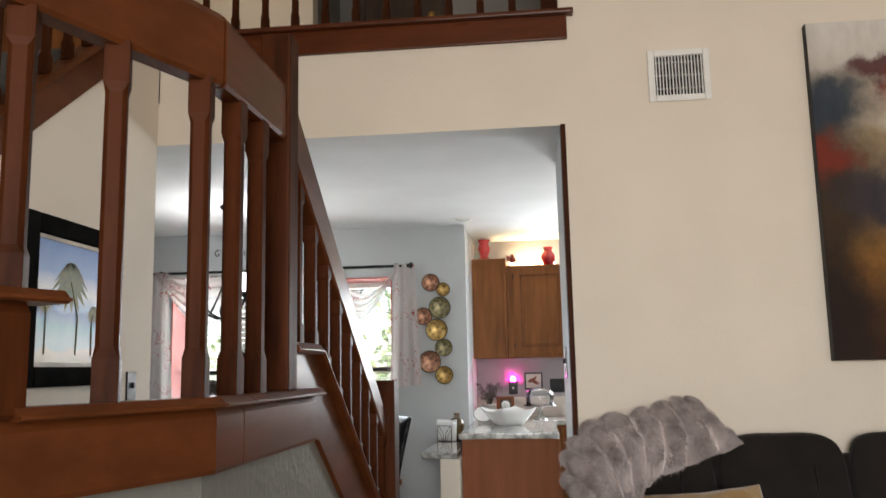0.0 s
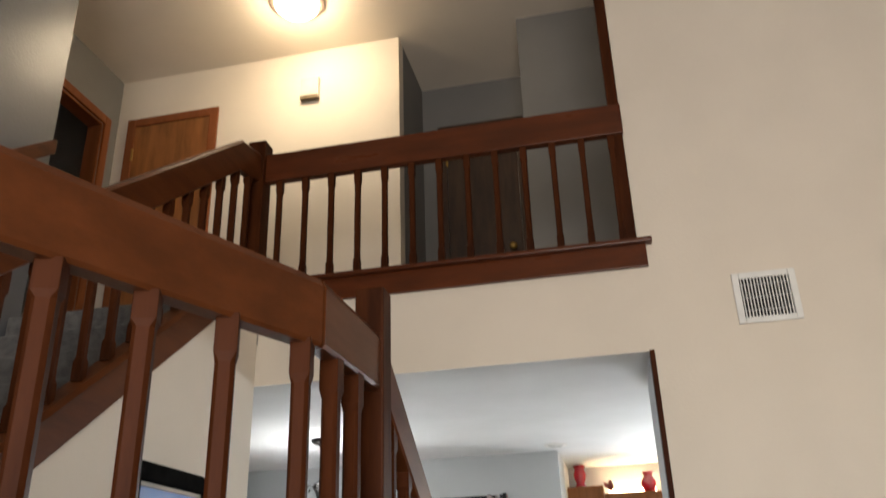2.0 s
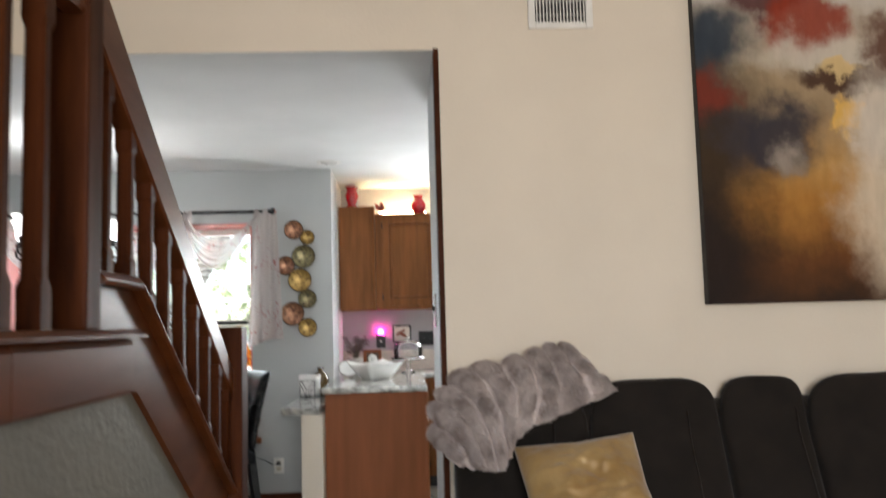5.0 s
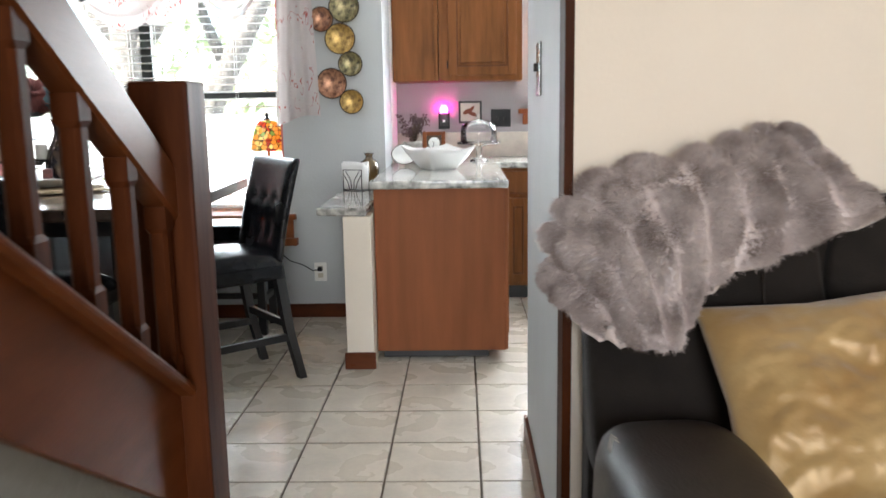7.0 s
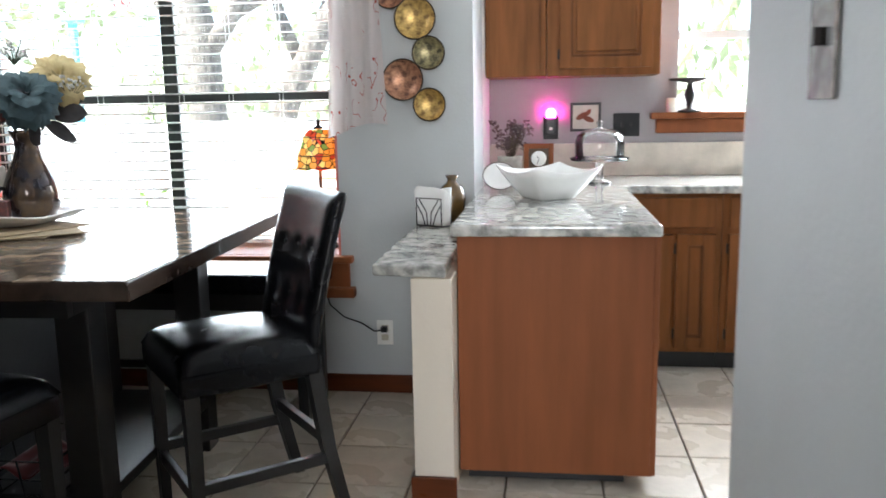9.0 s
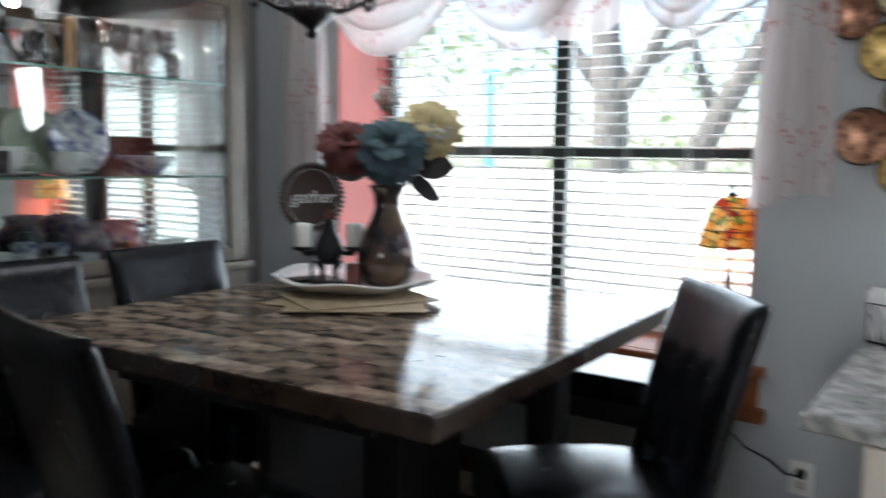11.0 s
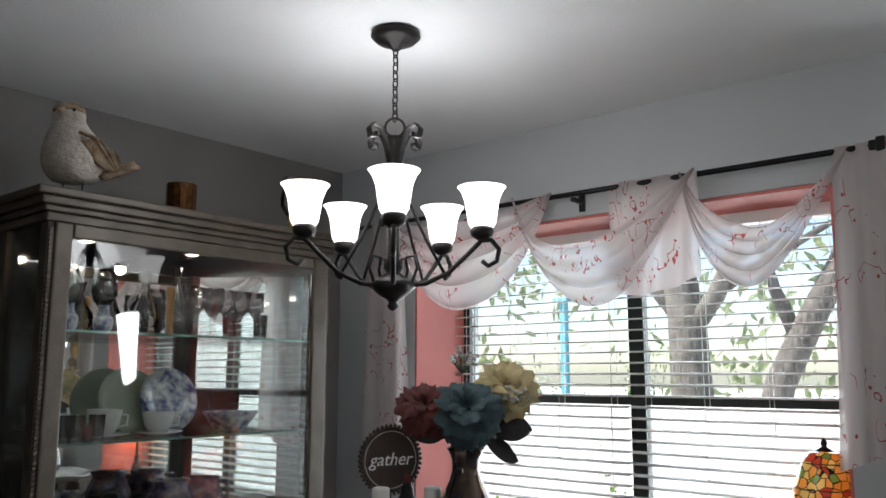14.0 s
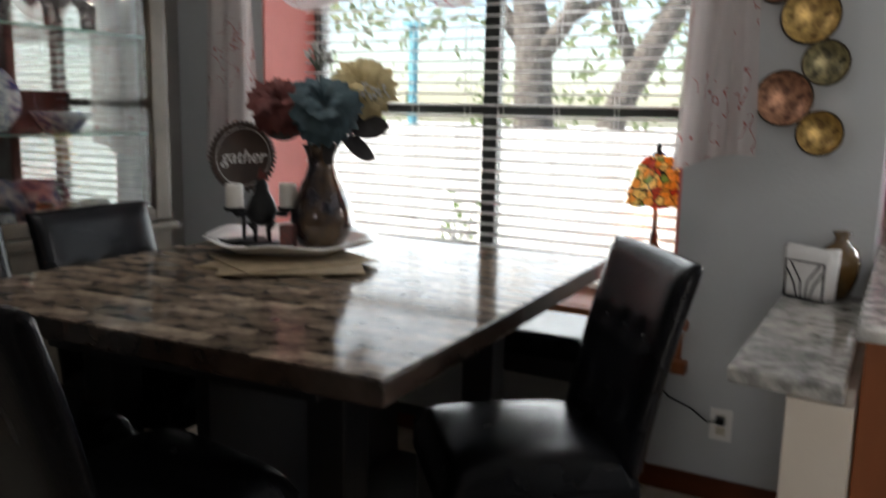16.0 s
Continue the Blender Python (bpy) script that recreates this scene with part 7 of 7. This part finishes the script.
    s2_.inputs[1].default_value, s2_.inputs[2].default_value, s2_.inputs[3].default_value, s2_.inputs[4].default_value = 0.3, 0.7, 0.92, 1.07
    nt.links.new(st.outputs[0], s2_.inputs[0])
    hs = nt.nodes.new("ShaderNodeHueSaturation")
    nt.links.new(s2_.outputs[0], hs.inputs["Value"])
    nt.links.new(out, hs.inputs["Color"])
    nt.links.new(hs.outputs[0], b.inputs["Base Color"])
    b.inputs["Roughness"].default_value = 0.6
    b.inputs["Specular IOR Level"].default_value = 0.2
    bp = nt.nodes.new("ShaderNodeBump")
    bp.inputs["Strength"].default_value, bp.inputs["Distance"].default_value = 0.2, 0.01
    nt.links.new(st.outputs[0], bp.inputs["Height"])
    nt.links.new(bp.outputs[0], b.inputs["Normal"])
    return m


pt = thing("abstract_painting", "large abstract canvas in umber, red, cream and blue", "painting", (1.06 + 0.56, -0.02, 2.08))
bpart("canvas", canvas_mat(), pt, -0.56, 0.56, -0.022, 0.018, -0.727, 0.727, 0.004)
bpart("edge", mat("dark_canvas_edge", (0.02, 0.016, 0.014), 0.7), pt, -0.563, -0.5605, -0.02, 0.018, -0.727, 0.727, 0)

# sofa
so = thing("sofa", "dark brown microfibre reclining sofa against the cream wall", "sofa", (0, 0, 0))
bm = bm_new()
box(bm, 0.03, 2.75, -0.15, -0.03, 0.08, 0.72, 0.03, 3)
box(bm, 0.06, 2.72, -0.075, -0.02, 0.70, 0.985, 0.02, 2)
part("back_frame", bm, SOFA, so)
bm = bm_new()
box(bm, 0.03, 2.75, -0.95, -0.28, 0.06, 0.30, 0.03, 3)
part("base", bm, SOFA, so)


def puffy(x0, x1, y0, y1, z0, z1, puff, power=4.0, n=14):
    """A stuffed cushion: a box with rounded, swollen faces."""
    b = bm_new()
    c, h = Vector(((x0 + x1) / 2, (y0 + y1) / 2, (z0 + z1) / 2)), Vector(((x1 - x0) / 2, (y1 - y0) / 2, (z1 - z0) / 2))
    bmesh.ops.create_cube(b, size=2)
    bmesh.ops.subdivide_edges(b, edges=b.edges[:], cuts=n, use_grid_fill=True)
    for v in b.verts:
        p = v.co.copy()
        q = [abs(k) ** power for k in p]
        r = sum(q) ** (1 / power)
        s = p / r
        f = 1 - puff + puff * (1.12 - 0.12 * sum(k * k for k in s))
        v.co = Vector((c.x + h.x * s.x * f, c.y + h.y * s.y * f, c.z + h.z * s.z * f))
        v.co += Vector((0, 1, 1)) * 0.006 * noise.noise(v.co * 7)
    for f in b.faces:
        f.smooth = True
    return b


for x0, x1 in ((0.02, 0.545), (0.55, 1.055), (1.06, 1.40), (1.405, 2.05), (2.055, 2.70)):
    bm = puffy(x0, x1, -0.36, -0.05, 0.40, 1.035 if x0 < 0.1 else 1.07, 0.12, 5)
    for v in bm.verts:
        v.co.y += min(0.25, 0.26 * max(0.0, v.co.z - 0.42) / 0.5) * (-0.05 - v.co.y) / 0.31
    cu = part("back_cushion", bm, SOFA, so)
    st = bm_new()
    tube(st, [((x0 + x1) / 2 + 0.12, -0.362 + min(0.25, 0.52 * (z - 0.42)), z) for z in (0.55, 0.7, 0.85, 0.95)], 0.002, 4)
    part("seam", st, SOFALEATHER, cu)
for x0, x1 in ((0.30, 1.055), (1.06, 1.75), (1.755, 2.45)):
    part("seat_cushion", puffy(x0, x1, -1.0, -0.30, 0.27, 0.50, 0.1, 5), SOFA, so)
ar = part("arm", puffy(0.0, 0.31, -1.02, -0.24, 0.10, 0.67, 0.06, 5), SOFALEATHER, so, "padded dark brown leather arm")
STITCH = mat("pale_stitching", (0.42, 0.36, 0.30), 0.8)
for o in (0.0, 0.018):
    bm = bm_new()
    tube(bm, [(0.014 + 0.02 * t, -0.40 - o - 0.05 * t, 0.40 + 0.27 * min(1, 1.6 * t) ** 0.5 - 0.004) for t in [k / 12 for k in range(13)]], 0.0016, 4)
    part("stitching", bm, STITCH, ar)

# gold satin cushion
bm = bm_new()
def pil(s):
    def fn(u, v):
        x, z = u * 2 - 1, v * 2 - 1
        k = max(0.0, (1 - x ** 4) * (1 - z ** 4))
        pin = 1 - 0.07 * (1 - abs(x)) * abs(z) - 0.07 * (1 - abs(z)) * abs(x)
        w = (0.006 * math.sin(9 * u + 5 * v) + 0.016 * noise.noise((u * 4, v * 7, s)) + 0.007 * noise.noise((u * 13, v * 17, s))) * k
        return (0.225 * x * pin, s * (0.06 * k ** 0.75) + w, 0.22 * z * pin)
    return fn
f1, f2 = sheet(bm, pil(-1), 60, 60), sheet(bm, pil(1), 60, 60)
GOLD = mat("gold_crinkled_satin", (0.40, 0.27, 0.11), 0.42, vary=0.25, scale=7, grain=22, bump=0.5, sheen=0.5, metal=0.15, color2=(0.27, 0.15, 0.04))
bmesh.ops.remove_doubles(bm, verts=bm.verts, dist=0.0005)
ob = single("throw_pillow", bm, GOLD, "gold satin throw pillow leaning on the sofa back", "pillow")
ob.matrix_basis = pose(0.475, -0.345, 0.705, -43, -5, 0)

# ribbed faux fur throw over the sofa's corner
bt = thing("throw_blanket", "grey taupe ribbed faux fur throw draped over the sofa corner", "blanket", (0, 0, 0))
BACK = [(-0.05, -0.03, 0.875), (-0.03, -0.03, 0.995), (0.05, -0.03, 1.085), (0.25, -0.03, 1.135), (0.40, -0.035, 1.185), (0.475, -0.045, 1.215)]
MID = [(-0.01, -0.12, 0.83), (0.04, -0.16, 0.955), (0.13, -0.17, 1.045), (0.28, -0.165, 1.095), (0.43, -0.155, 1.105), (0.57, -0.12, 1.11)]
FRONT = [(0.05, -0.235, 0.785), (0.125, -0.25, 0.775), (0.195, -0.24, 0.78), (0.265, -0.225, 0.90), (0.42, -0.20, 0.96), (0.64, -0.17, 1.035)]


def along(pts, u):
    u = max(0.0, min(0.9999, u)) * (len(pts) - 1)
    i = int(u)
    t = u - i
    p = [Vector(pts[max(0, min(len(pts) - 1, i + k))]) for k in (-1, 0, 1, 2)]
    return 0.5 * ((2 * p[1]) + (p[2] - p[0]) * t + (2 * p[0] - 5 * p[1] + 4 * p[2] - p[3]) * t * t + (3 * p[1] - p[0] - 3 * p[2] + p[3]) * t ** 3)


def throw(u, v):
    a, m, f = along(BACK, u), along(MID, u), along(FRONT, u)
    p = a * (1 - v) * (1 - 2 * v) + m * 4 * v * (1 - v) + f * v * (2 * v - 1)
    s = u * 9.0 + 0.12 * math.sin(6 * v)
    rib = abs(math.sin(math.pi * s)) ** 0.6
    lump = abs(math.sin(math.pi * (3.4 * v + 0.37 * math.floor(s)))) ** 0.7
    return p, 0.034 * rib * (0.4 + 0.6 * lump) + 0.010 * noise.noise(p * 12)


def throw_at(u, v):
    e = 0.01
    p, h = throw(u, v)
    n = (throw(min(1, u + e), v)[0] - throw(max(0, u - e), v)[0]).cross(throw(u, min(1, v + e))[0] - throw(u, max(0, v - e))[0])
    n.normalize()
    if n.z - n.y * 0.5 < 0:
        n = -n
    return p + n * h, n, h


bm = bm_new()
sheet(bm, lambda u, v: throw_at(u, v)[0], 110, 60)
FUR = mat("grey_taupe_fur", (0.62, 0.545, 0.525), 0.95, vary=0.12, scale=10, grain=90, bump=0.4, sheen=0.3, color2=(0.46, 0.38, 0.36))
TIPS = mat("brown_fur_tips", (0.64, 0.565, 0.54), 0.95, vary=0.25, scale=11, grain=90, bump=0.0, sheen=0.3, color2=(0.25, 0.19, 0.17))
cloth = part("cloth", bm, FUR, bt)
solidify(cloth, 0.014)
rf = random.Random(31)
verts, faces = [], []
for _ in range(100000):
    u, v = rf.random(), rf.random()
    p, n, h = throw_at(u, v)
    if h < 0.003 + 0.024 * rf.random():
        continue
    t = Vector((rf.gauss(0, 1), rf.gauss(0, 1), rf.gauss(0, 1)))
    d = (n * 0.8 + t * 0.35 + Vector((-0.25, -0.25, -0.35))).normalized()
    w = d.cross(t).normalized() * 0.0009
    l = rf.uniform(0.009, 0.022)
    k = len(verts)
    verts += [p - w, p + w, p + d * l]
    faces.append((k, k + 1, k + 2))
me = bpy.data.meshes.new("fur")
me.from_pydata([tuple(q) for q in verts], [], faces)
me.materials.append(TIPS)
fo = new("fur", me)
fo.parent = bt
tagged(fo, kind="stuff")

# palm picture on the wall under the stairs
pp = thing("palm_painting", "beach painting of palm trees in a black frame", "painting", (-1.895, -0.70, 1.623), 90)
FRM = mat("black_carved_frame", (0.014, 0.014, 0.014), 0.55, spec=0.0, vary=0.2, scale=10, bump=0.1)
W2, H2 = 0.30, 0.305
for x0, x1, z0, z1 in ((-W2, -W2 + 0.07, -H2, H2), (W2 - 0.07, W2, -H2, H2), (-W2 + 0.07, W2 - 0.07, -H2, -H2 + 0.07), (-W2 + 0.07, W2 - 0.07, H2 - 0.07, H2)):
    bpart("frame", FRM, pp, x0, x1, -0.035, 0.0, z0, z1, 0.012, seg=3)
for x0, x1, z0, z1 in ((-W2 + 0.07, -W2 + 0.085, -H2 + 0.07, H2 - 0.07), (W2 - 0.085, W2 - 0.07, -H2 + 0.07, H2 - 0.07), (-W2 + 0.085, W2 - 0.085, -H2 + 0.07, -H2 + 0.085), (-W2 + 0.085, W2 - 0.085, H2 - 0.085, H2 - 0.07)):
    bpart("liner", mat("cream_liner", (0.55, 0.5, 0.42), 0.6) if "cream_liner" not in bpy.data.materials else bpy.data.materials["cream_liner"], pp, x0, x1, -0.02, -0.002, z0, z1, 0.002)
def beach_mat():
    m = bpy.data.materials.new("beach_oil_paint")
    m.use_nodes = True
    nt = m.node_tree
    b = nt.nodes["Principled BSDF"]
    tc, sx, nz, ra = (nt.nodes.new(k) for k in ("ShaderNodeTexCoord", "ShaderNodeSeparateXYZ", "ShaderNodeTexNoise", "ShaderNodeValToRGB"))
    nz.inputs["Scale"].default_value, nz.inputs["Detail"].default_value = 8, 6
    nt.links.new(tc.outputs["Object"], nz.inputs[0])
    nt.links.new(tc.outputs["Object"], sx.inputs[0])
    ad = nt.nodes.new("ShaderNodeMath")
    ad.operation = "MULTIPLY_ADD"
    ad.inputs[1].default_value = 0.07
    nt.links.new(nz.outputs[0], ad.inputs[0])
    nt.links.new(sx.outputs["Z"], ad.inputs[2])
    mr = nt.nodes.new("ShaderNodeMapRange")
    mr.inputs[1].default_value, mr.inputs[2].default_value = -0.19, 0.26
    nt.links.new(ad.outputs[0], mr.inputs[0])
    e = ra.color_ramp.elements
    e[0].position, e[0].color = 0.0, (0.42, 0.35, 0.23, 1)
    e[1].position, e[1].color = 1.0, (0.05, 0.16, 0.48, 1)
    for p, c in ((0.10, (0.5, 0.45, 0.33, 1)), (0.14, (0.30, 0.42, 0.42, 1)), (0.30, (0.12, 0.30, 0.38, 1)), (0.42, (0.03, 0.12, 0.33, 1)), (0.46, (0.22, 0.36, 0.60, 1)), (0.60, (0.66, 0.68, 0.70, 1)), (0.74, (0.16, 0.30, 0.60, 1))):
        e.new(p).color = c
    nt.links.new(mr.outputs[0], ra.inputs[0])
    nt.links.new(ra.outputs[0], b.inputs["Base Color"])
    b.inputs["Roughness"].default_value = 0.4
    return m
bpart("picture", beach_mat(), pp, -W2 + 0.085, W2 - 0.085, -0.012, -0.002, -H2 + 0.085, H2 - 0.085, 0)
PALM = mat("painted_palm_green", (0.07, 0.09, 0.03), 0.5, vary=0.3, scale=30, color2=(0.16, 0.15, 0.05))
for bx, crown_z, lean, fl in ((0.05, 0.08, -0.045, 0.125), (-0.15, 0.0, -0.01, 0.06), (0.16, -0.03, 0.01, 0.05)):
    bm = bm_new()
    tube(bm, [(bx + lean * 0.0, -0.0125, -0.19), (bx - lean * 0.2, -0.0125, -0.05), (bx + lean, -0.0125, crown_z)], 0.0035, 4)
    for k in range(15):
        a = k * 2 * math.pi / 15 + 0.2
        e_ = Vector((bx + lean + fl * math.cos(a), -0.0132, crown_z + fl * 0.6 * math.sin(a) - fl * 0.35))
        md = Vector((bx + lean + fl * 0.55 * math.cos(a), -0.0132, crown_z + fl * 0.55 * math.sin(a) + 0.004))
        c0 = Vector((bx + lean, -0.0132, crown_z))
        n_ = Vector((-math.sin(a), 0, math.cos(a))) * fl * 0.12
        bm.faces.new([bm.verts.new(q) for q in (c0, md - n_, e_, md + n_)])
    part("painted_palm", bm, PALM, pp, "painted palm tree")
bs = thing("switch_plate", "black double light switch plate under the stairs", "switch", (-1.895, -0.185, 1.31), 90)
bpart("plate", BLACKMETAL, bs, -0.04, 0.04, -0.007, 0, -0.06, 0.06, 0.003)
bpart("toggle", IRON, bs, -0.006, 0.006, -0.02, -0.007, -0.012, 0.014, 0.002)

# ---------------------------------------------------------------- loft
lp = thing("ceiling_lamp", "flush round ceiling lamp glowing warm upstairs", "lamp", (-2.08, 0.69, LC))
bm = bm_new()
lathe(bm, [(0.198, 0.0), (0.20, -0.008), (0.192, -0.02), (0.156, -0.022)], 40)
part("base_ring", bm, mat("brushed_bronze_ring", (0.42, 0.34, 0.27), 0.5, metal=0.2), lp)
bm = bm_new()
lathe(bm, [(0.156, -0.017), (0.153, -0.045), (0.122, -0.078), (0.07, -0.095), (0.0005, -0.10)], 40, cap=False)
part("dome", bm, glow("warm_lit_glass", (1.0, 0.82, 0.56), 9.0), lp, "glowing frosted glass dome")
lamp("loft_lamp_light", "POINT", pose(-2.08, 0.69, LC - 0.16), 4.8, (1.0, 0.78, 0.52), 0.10)
sd = thing("smoke_detector", "round white smoke detector on the loft ceiling", "smoke detector", (-1.05, 0.72, LC))
bm = bm_new()
lathe(bm, [(0.07, 0.0), (0.07, -0.012), (0.06, -0.03), (0.035, -0.042), (0.0005, -0.044)], 28)
part("housing", bm, WHITEPLASTIC, sd)
bm = bm_new()
lathe(bm, [(0.062, -0.028), (0.064, -0.03), (0.062, -0.033)], 28)
part("vent_ring", bm, WHITEMETAL, sd)
chm = thing("door_chime", "white door chime box on the lit wall", "chime", (-2.18, 1.26, 4.965))
bpart("cover", mat("pale_grey_plastic", (0.60, 0.57, 0.50), 0.5), chm, -0.07, 0.07, -0.04, 0, 0.0, 0.16, 0.006)
bpart("lower_trim", mat("brass_trim", (0.20, 0.15, 0.09), 0.4, metal=0.6), chm, -0.072, 0.072, -0.046, 0, -0.03, 0.0, 0.004)


def room_door(name, at, rz, w, h, label, dark=False):
    d = thing(name, label, "door", at, rz, kind="structure")
    m = mat("dark_walnut_door", (0.055, 0.026, 0.014), 0.35, vary=0.25, scale=4, grain=24, stretch=(6, 6, 1), coat=0.2) if dark else DOORWOOD
    bpart("leaf", m, d, -w / 2, w / 2, -0.012, 0.0, 0.0, h, 0.003)
    tm = m if dark else OAK_PLY
    for x0, x1, z0, z1 in ((-w / 2 - 0.07, -w / 2 - 0.002, 0.0, h + 0.07), (w / 2 + 0.002, w / 2 + 0.07, 0.0, h + 0.07), (-w / 2 - 0.002, w / 2 + 0.002, h + 0.002, h + 0.07)):
        bpart("casing", tm, d, x0, x1, -0.022, 0.0, z0, z1, 0.005)
    for z in (0.25, h - 0.25):
        bpart("hinge", mat("brass_hinge", (0.45, 0.28, 0.08), 0.35, metal=0.9) if "brass_hinge" not in bpy.data.materials else bpy.data.materials["brass_hinge"], d, -w / 2 - 0.008, -w / 2 + 0.008, -0.024, -0.012, z - 0.05, z + 0.05, 0.002)
    bm_ = bm_new()
    lathe(bm_, [(0.012, 0.0), (0.012, 0.03), (0.028, 0.04), (0.03, 0.055), (0.015, 0.068), (0.0005, 0.07)], 20)
    part("door_knob", bm_, bpy.data.materials["brass_hinge"], d).matrix_basis = pose(w / 2 - 0.07, -0.012, 0.95, 90, 0, 0)
    return d


room_door("door_1", (-3.315, 1.26, LF), 0, 0.63, 2.03, "closed reddish birch door in the loft's back wall")
room_door("door_2", (-1.015, 2.0, LF), 0, 0.56, 2.02, "dark wooden door at the hallway's end", True)
# casing of the open doorway in the side wall
dc = thing("door_3", "oak cased open doorway in the loft's side wall", "door", (-3.80, 0.74, LF), 90, kind="structure")
for x0, x1, z0, z1 in ((-0.41, -0.34, 0.0, 2.06), (0.34, 0.41, 0.0, 2.06), (-0.34, 0.34, 1.99, 2.06)):
    bpart("casing", OAK_PLY, dc, x0, x1, -0.02, 0.0, z0, z1, 0.005)
for x0, x1 in ((-0.34, -0.322), (0.322, 0.34)):
    bpart("jamb", OAK_PLY, dc, x0, x1, 0.0, 0.12, 0.0, 1.99, 0.002)
bpart("jamb", OAK_PLY, dc, -0.322, 0.322, 0.0, 0.12, 1.972, 1.99, 0.002)

# ---------------------------------------------------------------- pieces: table mosaic, then floor tiles
rt = random.Random(12)
tiles = {}
ROWS = 19
rh = 2 * TY / ROWS
SIZES = (0.06, 0.10, 0.145, 0.20)
for w in SIZES:
    b = bm_new()
    box(b, -w / 2 + 0.0004, w / 2 - 0.0004, -rh / 2 + 0.0004, rh / 2 - 0.0004, 0, 0.003, 0)
    tiles[w] = mesh_of(b, "mosaic_tile", STONETOP)
for r in range(ROWS):
    x = -TX + 0.004
    while x < TX - 0.01:
        left = TX - 0.004 - x
        fit_ = [w for w in SIZES if w <= left + 1e-6]
        if not fit_:
            break
        w = rt.choice(fit_)
        o = new("mosaic_tile", tiles[w])
        o.parent = tabletop
        if left - w < 0.06:
            o.scale.x = left / w
            w = left
        o.location = (x + w / 2, -TY + rh * (r + 0.5), 0.8945)
        x += w
tb = bm_new()
T = 0.333
box(tb, -T / 2 + 0.004, T / 2 - 0.004, -T / 2 + 0.004, T / 2 - 0.004, -0.010, 0.0, 0.002, 1)
tb = mesh_of(tb, "tile", TILE)
fl = scene.objects["floor"]
for i in range(-11, 7):
    for j in range(-5, 8):
        x, y = -0.19 - T / 2 + T * (i + 1), 1.44 + T / 2 + T * j
        if XL < x < 2.1 and -0.05 < y < 4.1:
            o = new("tile", tb)
            o.parent = fl
            o.matrix_basis = pose(x, y, random.uniform(-0.0006, 0.0006), random.uniform(-0.12, 0.12), random.uniform(-0.12, 0.12), random.choice((0, 90, 180, 270)))
